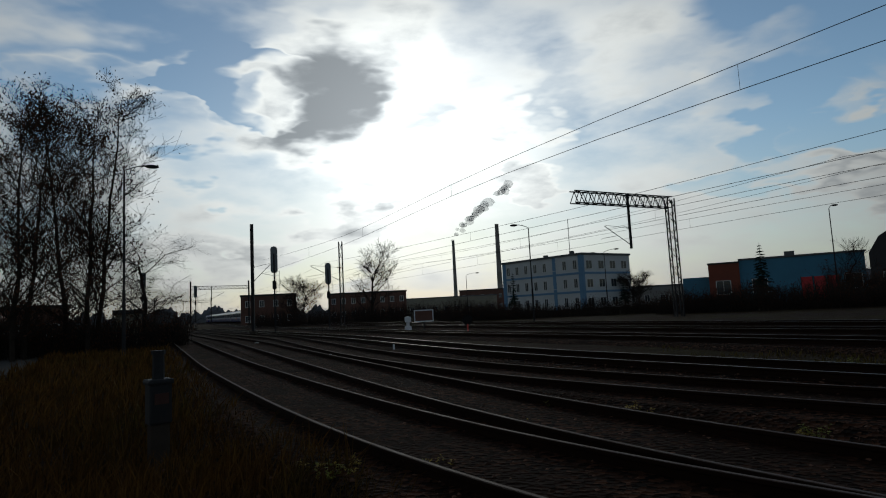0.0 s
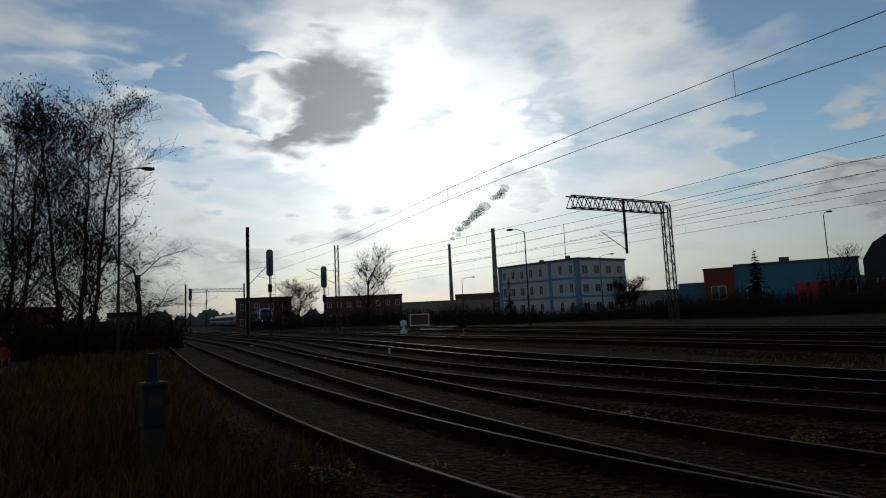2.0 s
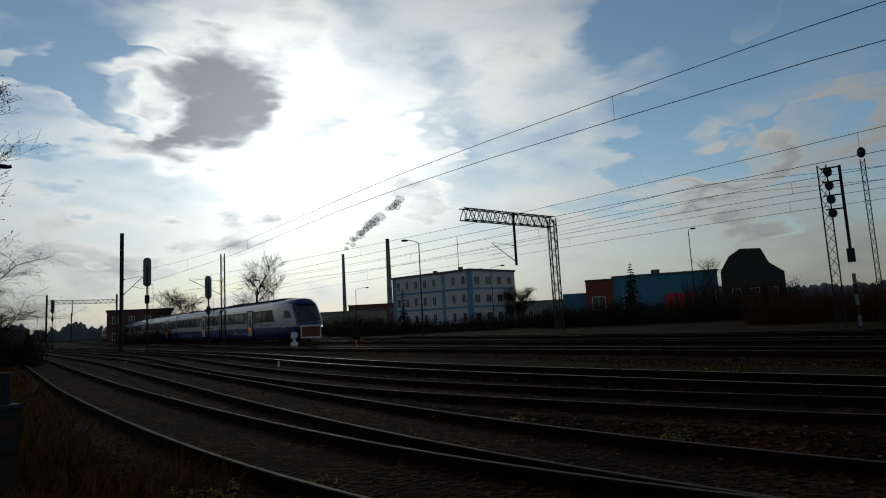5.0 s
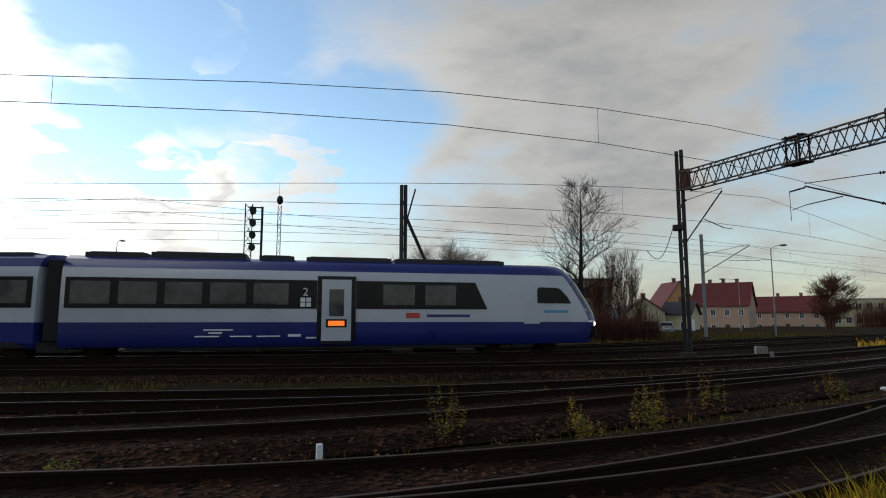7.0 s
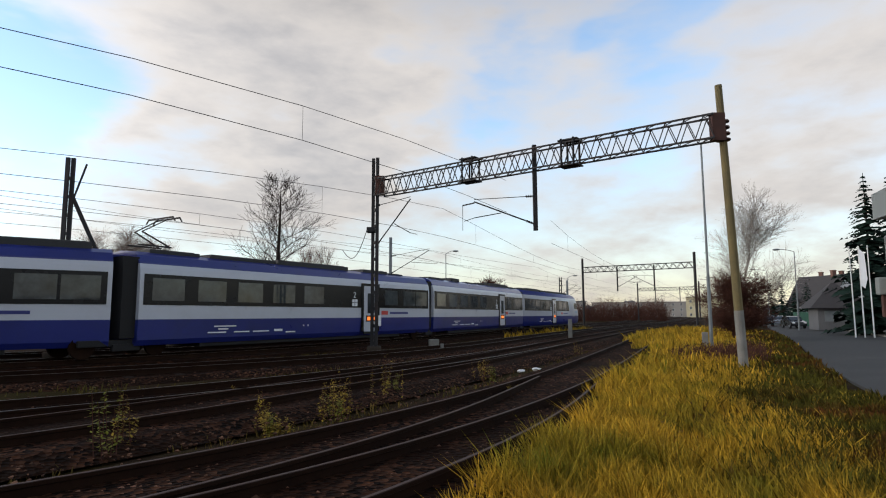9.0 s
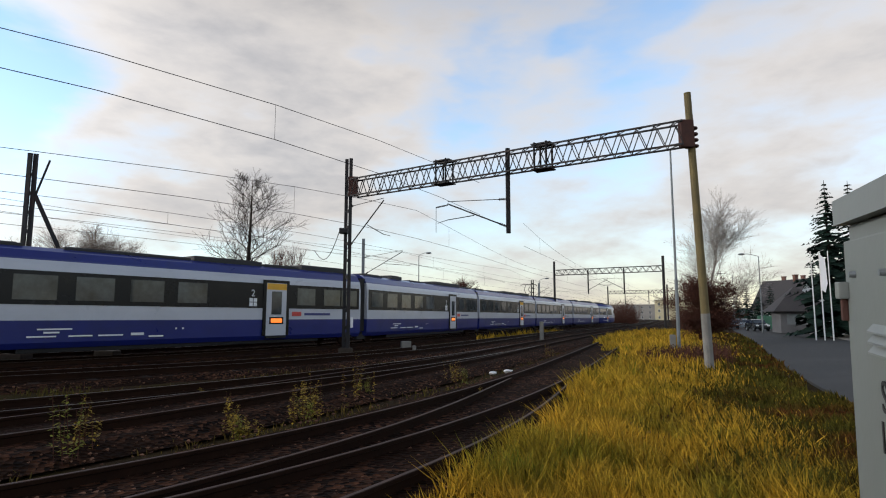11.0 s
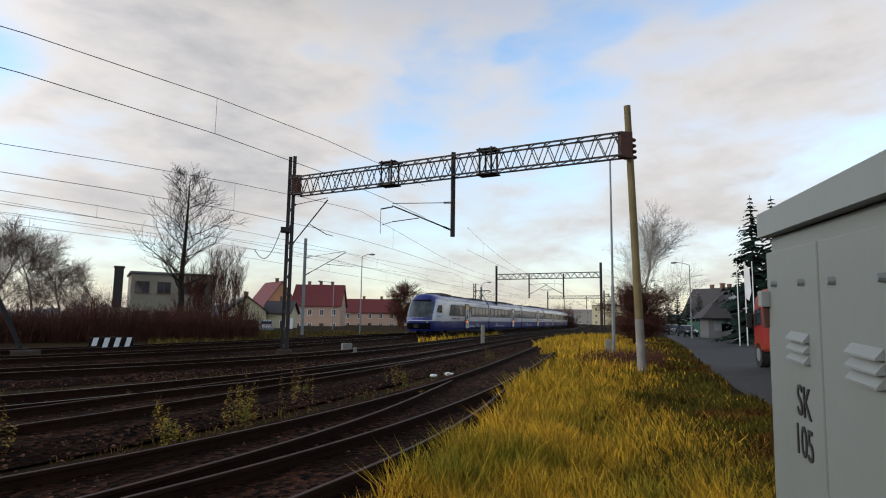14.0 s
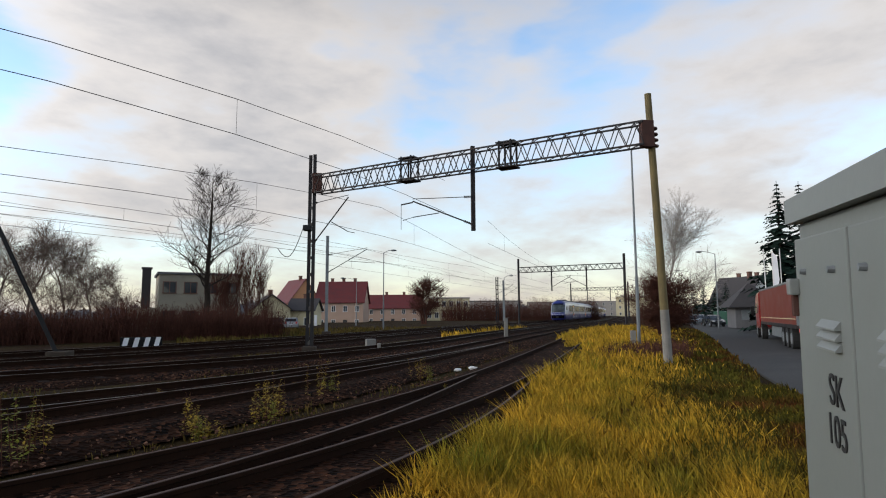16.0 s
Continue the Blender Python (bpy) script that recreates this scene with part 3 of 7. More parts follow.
def build_road():
    w = 6.6
    ob = sweep(road_edge, [(0, -0.27), (w / 2, -0.235), (w, -0.27), (w, -0.5), (0, -0.5)], 0, road_edge.length - 1, 2.0, M["asphalt"], "road")
    tagged(ob, "worn grey asphalt road beside the railway", "road", kind="structure")
    k = sweep(road_edge, [(w, -0.17), (w + 0.15, -0.17), (w + 0.15, -0.5), (w, -0.5)], 0, road_edge.near(-6, -1), 2.0, M["concrete"], "kerb")
    tagged(k, "weathered concrete kerb along the road", "kerb", kind="structure")
    p = sweep(road_edge, [(w + 0.15, -0.175), (w + 4.2, -0.16), (w + 4.2, -0.5), (w + 0.15, -0.5)], 0, road_edge.near(-6, -1), 2.0, M["paving"], "pavement")
    tagged(p, "grey paved footway strewn with leaves", "pavement", kind="structure")


def place(line, s0, o, z=0.0):
    p = line.p(s0) + line.n(s0) * o
    return Vector((p.x, p.y, z))


# ---- the train ----
END_L, MID_L, SPEED = 22.5, 19.8, 27.0
HALF_PROFILE = [(0.42, 1.26), (0.62, 1.38), (1.25, 1.415), (1.95, 1.415), (2.95, 1.41), (3.30, 1.37), (3.52, 1.30), (3.80, 1.10), (3.95, 0.80), (4.02, 0.0)]
NOSE = [(0.42, 0.25), (0.9, 0.04), (1.35, 0.0), (1.7, 0.08), (1.95, 0.20), (2.4, 0.48), (2.95, 0.84), (3.30, 1.08), (3.52, 1.25), (3.80, 1.52), (3.95, 1.80), (4.02, 2.3)]


def hw(z):
    return float(np.interp(z, [p[0] for p in HALF_PROFILE], [p[1] for p in HALF_PROFILE]))


def back(z):
    return float(np.interp(z, [p[0] for p in NOSE], [p[1] for p in NOSE]))


def shell(zs, length, nose, c0=0.0, c1=1.0, out=0.0):
    """The skin of a car between heights, closed round the nose; c0 and c1 cut a piece of the nose's round."""
    bm = bmesh.new()
    rows = []
    for z in zs:
        w, row = hw(z) + out, []
        xf = length - back(z) + out if nose else length - 0.25
        if nose:
            depth = 1.5
            th = [(c0 + (c1 - c0) * i / 12) * math.pi / 2 for i in range(13)]
            right = [(xf - depth * (1 - math.sin(a)), w * math.cos(a) ** 0.62 if a < 1.5707 else 0.0) for a in th]
            pts = ([(0.25, w)] if c0 == 0 else []) + right
            pts = pts + [(x, -y) for x, y in reversed(pts[:-1] if c1 == 1 else pts)]
        else:
            pts = [(0.25, w), (xf, w), (xf, -w), (0.25, -w)]
        rows.append([bm.verts.new((x, y, z)) for x, y in pts])
    n = len(rows[0])
    for a, b in zip(rows, rows[1:]):
        for j in range(n - 1):
            bm.faces.new((a[j], a[j + 1], b[j + 1], b[j]))
        if not nose or c0 == 0:
            bm.faces.new((a[n - 1], a[0], b[0], b[n - 1]))
    bmesh.ops.remove_doubles(bm, verts=bm.verts[:], dist=0.0005)
    bmesh.ops.recalc_face_normals(bm, faces=bm.faces[:])
    for f in bm.faces:
        f.smooth = nose
    return bm


def panel(side, x0, x1, z0, z1, t0, t1, bevel=0.0):
    """A panel on one long side, between t0 and t1 from the skin outwards."""
    return boxes((x0, x1, *sorted((side * (1.415 + t0), side * (1.415 + t1))), z0, z1), bevel=bevel)


def pair(name, material, parent, label, x0, x1, z0, z1, t0, t1, bevel=0.0):
    """The same panel on both long sides."""
    for side in (-1, 1):
        part(name, panel(side, x0, x1, z0, z1, t0, t1, bevel), material, parent, label)


def cut_panel(side, outline, t=0.019):
    return prism(bmesh.new(), outline, *sorted((side * 1.39, side * (1.415 + t))))


def bogie(parent, x):
    b = part("bogie", boxes((x - 1.65, x + 1.65, -1.12, -0.98, 0.42, 0.66), (x - 1.65, x + 1.65, 0.98, 1.12, 0.42, 0.66), (x - 0.3, x + 0.3, -1.1, 1.1, 0.35, 0.62), (x - 0.5, x + 0.5, -1.2, -1.0, 0.25, 0.5), (x - 0.5, x + 0.5, 1.0, 1.2, 0.25, 0.5), bevel=0.03), M["train_under"], parent, "dark dusty bogie frame")
    for dx in (-1.35, 1.35):
        bm = bmesh.new()
        for y in (-0.76, 0.76):
            rod(bm, (x + dx, y - 0.065, 0.43), (x + dx, y + 0.065, 0.43), 0.43, 0.43, 20)
        rod(bm, (x + dx, -0.76, 0.43), (x + dx, 0.76, 0.43), 0.09, 0.09, 8)
        part("wheelset", bm, M["rail"], b, "steel wheels with worn rims")


def text_mesh(body, size, material, name, parent, m):
    cu = bpy.data.curves.new(name, "FONT")
    cu.body, cu.size, cu.extrude = body, size, 0.002
    tmp = bpy.data.objects.new("tmp", cu)
    scene.collection.objects.link(tmp)
    me = bpy.data.meshes.new_from_object(tmp.evaluated_get(bpy.context.evaluated_depsgraph_get()))
    bpy.data.objects.remove(tmp)
    me.materials.append(material)
    ob = new(name, me)
    ob.parent = parent
    ob.matrix_basis = m
    return ob


def side_pose(x, z, side, out=0.02):
    """A pose for lettering on one long side."""
    if side < 0:
        return pose(x, -1.415 - out, z, 90, 0, 0)
    return pose(x, 1.415 + out, z, 90, 0, 180)


def door(parent, x, first):
    for s in (-1, 1):
        d = part("door", panel(s, x - 0.60, x + 0.60, 0.62, 3.12, 0.024, 0.05, 0.01), M["train_grey"], parent, "grey sliding door" + (" with a yellow head panel" if first else ""))
        y0, y1 = sorted((s * 1.40, s * 1.455))
        part("door_frame", boxes((x - 0.78, x - 0.60, y0, y1, 0.62, 3.26), (x + 0.60, x + 0.78, y0, y1, 0.62, 3.26), (x - 0.60, x + 0.60, y0, y1, 3.12, 3.26)), M["train_black"], d, "dark blue-black door surround")
        part("door_window", panel(s, x - 0.30, x + 0.30, 1.62, 2.72, 0.051, 0.062, 0.004), M["train_glass"], d)
        part("door_display", panel(s, x - 0.42, x + 0.42, 1.16, 1.50, 0.051, 0.066, 0.004), M["train_black"], d)
        part("display_light", panel(s, x - 0.33, x + 0.33, 1.23, 1.43, 0.067, 0.072), M["led"], d, "orange lit destination display")
        if first:
            part("door_head_panel", panel(s, x - 0.585, x + 0.585, 2.80, 3.10, 0.051, 0.058), M["yellow_mark"], d, "yellow first class panel")
        part("threshold", panel(s, x - 0.6, x + 0.6, 0.50, 0.60, 0.0, 0.06), M["train_under"], d)


def pantograph(parent, x):
    bm = bmesh.new()
    for y in (-0.35, 0.35):
        bar(bm, (x - 0.9, y, 4.28), (x + 0.5, y, 4.28), 0.06)
        bar(bm, (x + 0.4, y, 4.30), (x - 0.7, y * 0.7, 4.82), 0.05)
        bar(bm, (x - 0.7, y * 0.7, 4.82), (x + 0.35, y, 5.45), 0.04)
    for dx in (0.2, 0.5):
        bar(bm, (x + dx, -0.85, 5.47), (x + dx, 0.85, 5.47), 0.06)
        bar(bm, (x + dx, -0.85, 5.47), (x + dx, -1.0, 5.30), 0.04)
        bar(bm, (x + dx, 0.85, 5.47), (x + dx, 1.0, 5.30), 0.04)
    part("pantograph", bm, M["steel_dark"], parent, "raised black pantograph")


def roof_gear(parent, r, x0, x1, seed):
    r = random.Random(seed)
    x = x0
    while x < x1 - 1.2:
        w = r.choice((1.4, 2.2, 3.6, 5.0))
        w = min(w, x1 - x)
        h = r.uniform(0.02, 0.20)
        part("roof_box", boxes((x, x + w, -0.85, 0.85, 3.86, 3.98 + h), (x + 0.15, x + w - 0.15, -0.7, 0.7, 3.98 + h, 4.02 + h), bevel=0.03), M["train_roof"], parent, "dusty grey roof equipment box")
        x += w + r.choice((0.15, 0.5, 1.3))


def windows(parent, xs, w=1.35):
    for x in xs:
        pair("window", M["train_glass"], parent, "", x - w / 2, x + w / 2, 2.08, 2.94, 0.022, 0.03, 0.006)


def marks(parent, x0, side_count=2):
    bm = bmesh.new()
    for side in (-1, 1):
        y0, y1 = sorted((side * 1.417, side * 1.423))
        for i, (dx, z, w, h) in enumerate(((0.0, 1.05, 1.1, 0.05), (0.2, 0.93, 0.5, 0.06), (-0.3, 0.80, 0.9, 0.05), (1.0, 0.80, 0.8, 0.05), (2.0, 0.80, 0.9, 0.05), (3.2, 0.80, 0.5, 0.10), (3.9, 0.72, 0.6, 0.06), (5.0, 1.0, 0.07, 0.07), (5.3, 1.0, 0.07, 0.07))):
            box(bm, x0 + dx, x0 + dx + w, y0, y1, z, z + h)
    tagged(part("stencil_marks", bm, M["white_mark"], parent, "small white stencilled lines"), kind="stuff")


def class_sign(parent, x, z0=2.0):
    for side in (-1, 1):
        text_mesh("2", 0.46, M["white_mark"], "class_number", parent, side_pose(x - side * 0.0 - (0.12 if side < 0 else -0.12), z0 + 0.45, side, 0.025))
    for side in (-1, 1):
        y0, y1 = sorted((side * 1.438, side * 1.444))
        for i in (0, 1):
            for k in (0, 1):
                part("pictogram", boxes((x - 0.2 + i * 0.23, x - 0.01 + i * 0.23, y0, y1, z0 + k * 0.2, z0 + k * 0.2 + 0.17)), M["white_mark"], parent)


def end_car(first):
    c = thing("train_car", "grey and blue electric train end car with sloping cab", "train car", group="cars of the train")
    L = END_L
    side = part("body", shell([1.38, 1.6, 1.95, 2.4, 2.95, 3.30, 3.46], L, True), M["train_grey"], c)
    part("skirt", shell([0.42, 0.62, 0.95, 1.379], L, True), M["train_blue"], c, "deep blue lower body")
    part("roof", shell([3.461, 3.52, 3.8, 3.95, 4.02], L, True), M["train_blue"], c, "blue roof shoulder")
    part("windscreen", shell([1.75, 2.1, 2.5, 2.95, 3.2], L, True, 0.42, 1.0, 0.012), M["train_glass"], c, "large dark cab windscreen")
    part("windscreen_frame", shell([1.45, 1.6, 2.1, 2.5, 2.95, 3.3, 3.5], L, True, 0.36, 1.0, 0.006), M["train_blue"], c)
    part("front_mask", shell([0.62, 0.9, 1.2], L, True, 0.45, 1.0, 0.008), M["train_black"], c)
    part("coupler", boxes((L - 0.35, L + 0.25, -0.22, 0.22, 0.72, 1.05), bevel=0.05), M["train_under"], c)
    for y in (-0.82, 0.82):
        part("headlight", boxes((L - 0.50, L - 0.22, y - 0.17, y + 0.17, 1.22, 1.38), bevel=0.03), M["lamp_white"] if first else M["white_mark"], c, "white headlight" + (" lit" if first else ""))
    part("top_display", shell([3.22, 3.3, 3.42], L, True, 0.62, 1.0, 0.018), M["train_black"], c)
    # cab side window, with a slanting front edge
    for s in (-1, 1):
        part("cab_window", cut_panel(s, [(L - 3.25, 2.20), (L - 1.62, 2.20), (L - 1.80, 2.50), (L - 2.15, 2.86), (L - 2.30, 2.90), (L - 3.15, 2.92), (L - 3.25, 2.84)], 0.017), M["train_black"], c)
        part("window_band", cut_panel(s, [(0.4, 1.92), (L - 12.9, 1.92), (L - 12.9, 3.08), (0.4, 3.08)]), M["train_black"], c, "black glazed window band")
        part("window_band", cut_panel(s, [(L - 11.3, 1.92), (L - 5.6, 1.92), (L - 6.15, 3.08), (L - 11.3, 3.08)]), M["train_black"], c, "black glazed window band")
    windows(c, [1.25 + i * (L - 15.95) / 4 for i in range(5)], 1.35)
    windows(c, (L - 9.5, L - 7.7), 1.35)
    door(c, L - 12.1, not first)
    class_sign(c, L - 13.35)
    bogie(c, L - 3.9)
    marks(c, 5.3)
    pair("side_logo_bar", M["train_blue"], c, "blue operator mark as a plain bar", L - 8.3, L - 6.4, 1.58, 1.70, 0.001, 0.009)
    pair("cab_logo_bar", M["cyan_mark"], c, "blue operator mark as a plain bar", L - 2.95, L - 1.8, 1.78, 1.90, 0.001, 0.009)
    pair("side_logo_patch", M["red_mark"], c, "small red operator patch", L - 9.2, L - 8.6, 1.54, 1.76, 0.002, 0.010)
    pair("service_hatch", M["train_grey"], c, "", L - 3.9, L - 3.15, 1.30, 2.35, 0.001, 0.006)
    roof_gear(c, None, 0.8, L - 4.6, 3 if first else 9)
    part("gangway", boxes((-0.3, 0.3, -1.22, 1.22, 0.7, 3.7)), M["train_under"], c, "black rubber gangway bellows")
    bogie(c, 0.0)
    part("inter_car_step", boxes((2.5, L - 5.6, -1.2, 1.2, 0.28, 0.45)), M["train_under"], c)
    return c


def middle_car(variant):
    c = thing("train_car", "grey and blue electric train car with black window band", "train car", group="cars of the train")
    L = MID_L
    part("body", shell([1.38, 1.95, 2.95, 3.30, 3.46], L, False), M["train_grey"], c)
    part("skirt", shell([0.42, 0.62, 1.379], L, False), M["train_blue"], c, "deep blue lower body")
    part("roof", shell([3.461, 3.52, 3.8, 3.95, 4.02], L, False), M["train_blue"], c, "blue roof shoulder")
    xd = L - 6.2
    pair("window_band", M["train_black"], c, "black glazed window band", 0.4, xd - 0.79, 1.92, 3.08, 0.0, 0.02)
    pair("window_band", M["train_black"], c, "black glazed window band", xd + 0.79, L - 0.4, 1.92, 3.08, 0.0, 0.02)
    windows(c, [1.4 + i * 1.95 for i in range(5)], 1.35)
    windows(c, (xd + 1.9, xd + 3.7, xd + 5.0), 1.2)
    door(c, xd, variant == 2)
    class_sign(c, xd - 1.35)
    marks(c, 3.5)
    pair("side_logo_bar", M["train_blue"], c, "blue operator mark as a plain bar", L - 4.4, L - 2.6, 1.58, 1.70, 0.001, 0.009)
    pair("side_logo_patch", M["red_mark"], c, "small red operator patch", L - 5.2, L - 4.6, 1.54, 1.76, 0.002, 0.010)
    roof_gear(c, None, 0.9, L - 0.9, 20 + variant)
    part("gangway", boxes((-0.3, 0.3, -1.22, 1.22, 0.7, 3.7)), M["train_under"], c, "black rubber gangway bellows")
    part("underfloor_box", boxes((3.0, L - 3.2, -1.2, 1.2, 0.26, 0.45), bevel=0.03), M["train_under"], c)
    bogie(c, 0.0)
    if variant == 1:
        pantograph(c, 1.6)
    return c


def build_train():
    """The cars from front to tail: object, distance of its rear joint behind the nose, its length, turned round or not."""
    cars, gap = [], 0.0
    proto = {}
    for i in range(8):
        if i == 0:
            ob, L, flip = end_car(True), END_L, False
        elif i == 7:
            ob, L, flip = end_car(False), END_L, True
        else:
            v = (0, 1, 2, 0, 2, 1)[i - 1]
            if v not in proto:
                proto[v] = ob = middle_car(v)
            else:
                ob = copy_thing(proto[v], Matrix())
            L, flip = MID_L, False
        cars.append((ob, gap, L, flip))
        gap += L
    return cars


def nose_at(t):
    return main_line.near(26.3, 8.6) + SPEED * (t - 7.0) + float(np.interp(t, [0, 5.5, 6.5, 7, 9, 12.5, 13, 14, 16], [0.0, -0.4, 2.6, 3.1, 3.6, 4.4, 4.3, 7.8, 13.2]))


def train_rows(front_gap, L, flip):
    rows = []
    for i in range(0, 65):
        t = i * 0.25
        s = nose_at(t) - front_gap
        a, b = main_line.p(s), main_line.p(s - L)
        if flip:
            a, b = b, a
        d = a - b
        rows.append((t, pose(b.x, b.y, 0, 0, 0, math.degrees(math.atan2(d.y, d.x)))))
    return rows


# ---- plants ----
class Limbs:
    """Gathers tapered limbs and leaves for one plant."""

    def __init__(self, seed):
        self.r = random.Random(seed)
        self.v, self.f, self.lv, self.lf = [], [], [], []
        self.tips = []

    def limb(self, a, b, r0, r1, n=4):
        d = (b - a)
        if d.length < 1e-6:
            return
        u = d.orthogonal().normalized()
        w = d.cross(u).normalized()
        k = len(self.v)
        for c, r in ((a, r0), (b, r1)):
            for i in range(n):
                t = 2 * math.pi * i / n
                self.v.append(c + u * (math.cos(t) * r) + w * (math.sin(t) * r))
        for i in range(n):
            j = (i + 1) % n
            self.f.append((k + i, k + j, k + n + j, k + n + i))

    def grow(self, p, d, length, radius, depth, spread=0.6, up=0.25, droop=0.0, kids=3, taper=0.62, thin=0.006):
        r = self.r
        segs = 4 if depth > 1 else 3
        pts, q, dd = [p], p, d.normalized()
        for i in range(segs):
            dd = (dd + Vector((r.gauss(0, 0.13), r.gauss(0, 0.13), r.gauss(0, 0.08) + up * 0.22 - droop * (0.3 if depth < 2 else 0.05)))).normalized()
            q = q + dd * (length / segs)
            pts.append(q)
        for i in range(segs):
            a, b = radius * (1 - i / segs * (1 - taper)), radius * (1 - (i + 1) / segs * (1 - taper))
            if depth == 0:
                b = a * 0.5 if i == segs - 1 else b
            self.limb(pts[i], pts[i + 1], max(a, thin), max(b, thin * 0.7), 6 if radius > 0.08 else (4 if radius > 0.02 else 3))
        if depth == 0:
            self.tips += pts[1:]
            return
        for i in range(1, segs + 1):
            n = kids if i == segs else r.choice((1, 2))
            for _ in range(n):
                side = Vector((r.gauss(0, 1), r.gauss(0, 1), r.gauss(0, 0.35))).normalized()
                nd = (dd * (1 - spread * r.uniform(0.5, 1.0)) + side * spread + Vector((0, 0, up * 0.5))).normalized()
                self.grow(pts[i], nd, length * r.uniform(0.55, 0.78), radius * taper * r.uniform(0.45, 0.75), depth - 1, spread, up, droop, kids, taper, thin)

    def leaves(self, count, size, spots=None):
        r = self.r
        spots = spots or self.tips
        for _ in range(count):
            c = r.choice(spots) + Vector((r.gauss(0, size * 2), r.gauss(0, size * 2), r.gauss(0, size * 2)))
            u = Vector((r.gauss(0, 1), r.gauss(0, 1), r.gauss(0, 1))).normalized()
            w = u.orthogonal().normalized()
            s = size * r.uniform(0.6, 1.3)
            k = len(self.lv)
            self.lv += [c - u * s, c + w * s * 0.45, c + u * s, c - w * s * 0.45]
            self.lf.append((k, k + 1, k + 2, k + 3))


def tree(name, label, m, height, seed, bark, leaf=None, leaf_count=0, leaf_size=0.1, trunk_share=0.3, depth=4, spread=0.6, up=0.3, droop=0.0, stems=1, radius=None, kids=3, thin=0.008):
    t = thing(name, label, "tree", m)
    L = Limbs(seed)
    radius = radius or height * 0.018
    for s in range(stems):
        a = 2 * math.pi * s / max(1, stems) + 0.4
        base = Vector((math.cos(a), math.sin(a), 0)) * (0.0 if stems == 1 else radius * 2.2)
        lean = Vector((math.cos(a) * 0.16, math.sin(a) * 0.16, 1)) if stems > 1 else Vector((0.03, 0.02, 1))
        top = base + lean * (height * trunk_share)
        L.limb(base - Vector((0, 0, 0.5)), base + lean * 0.5, radius * 1.5, radius * 1.05, 8)
        L.limb(base + lean * 0.5, top, radius * 1.05, radius * 0.85, 8)
        L.grow(top, lean, height * 0.36, radius * 0.85, depth, spread, up, droop, kids, 0.62, thin)
        for k in range(4):
            p = base + lean * (height * trunk_share * (0.45 + 0.15 * k))
            a2 = L.r.uniform(0, 6.28)
            L.grow(p, Vector((math.cos(a2), math.sin(a2), 0.7)), height * 0.26, radius * 0.35, depth - 1, spread, up, droop, kids, 0.62, thin)
    zmax = max(v.z for v in L.v)
    k = height / zmax
    raw("trunk", [v * k for v in L.v], L.f, bark, t)
    if leaf_count:
        L.leaves(leaf_count, leaf_size)
        c = raw("crown", [v * k for v in L.lv], L.lf, leaf, t)
        tagged(c, kind="stuff")
    return t


def leader_tree(name, label, m, height, seed, bark, leaf=None, leaf_count=0, leaf_size=0.1, laterals=20, reach=0.27, base=0.2, rise=0.55, radius=None, stems=1, thin=0.011):
    """A tree whose stems run on to the top, with side limbs at every height."""
    t = thing(name, label, "tree", m)
    L = Limbs(seed)
    r = L.r
    radius = radius or height * 0.017
    for k in range(stems):
        a = 2 * math.pi * k / stems + 0.7
        p = Vector((math.cos(a), math.sin(a), 0)) * (0 if stems == 1 else 0.9)
        lean = Vector((math.cos(a), math.sin(a), 0)) * (0.015 if stems == 1 else 0.10)
        top = height * (1.0 if k == 0 else r.uniform(0.78, 0.95))
        n, spine = 9, [p - Vector((0, 0, 0.5))]
        for i in range(1, n + 1):
            spine.append(p + lean * (top * i / n) + Vector((r.gauss(0, 0.06), r.gauss(0, 0.06), top * i / n)))
        for i in range(n):
            L.limb(spine[i], spine[i + 1], max(thin, radius * (1 - i / n) ** 0.8), max(thin, radius * (1 - (i + 1) / n) ** 0.8), 7)
        for j in range(laterals):
            u = base + (0.97 - base) * (j + r.uniform(0, 0.8)) / laterals
            i = min(n - 1, int(u * n))
            q = spine[i].lerp(spine[i + 1], u * n - i)
            b = r.uniform(0, 6.283)
            length = height * reach * (0.35 + 0.65 * math.sin(math.pi * min(1.0, (1.02 - u) / (1.02 - base) * 0.72))) * r.uniform(0.75, 1.15)
            L.grow(q, Vector((math.cos(b), math.sin(b), rise * r.uniform(0.6, 1.5))), length * 0.62, max(thin * 1.5, radius * 0.36 * (1.05 - u)), 2, 0.58, 0.28, 0.0, 3, 0.62, thin)
    raw("trunk", L.v, L.f, bark, t)
    if leaf_count:
        L.leaves(leaf_count, leaf_size)
        tagged(raw("crown", L.lv, L.lf, leaf, t), kind="stuff")
    return t


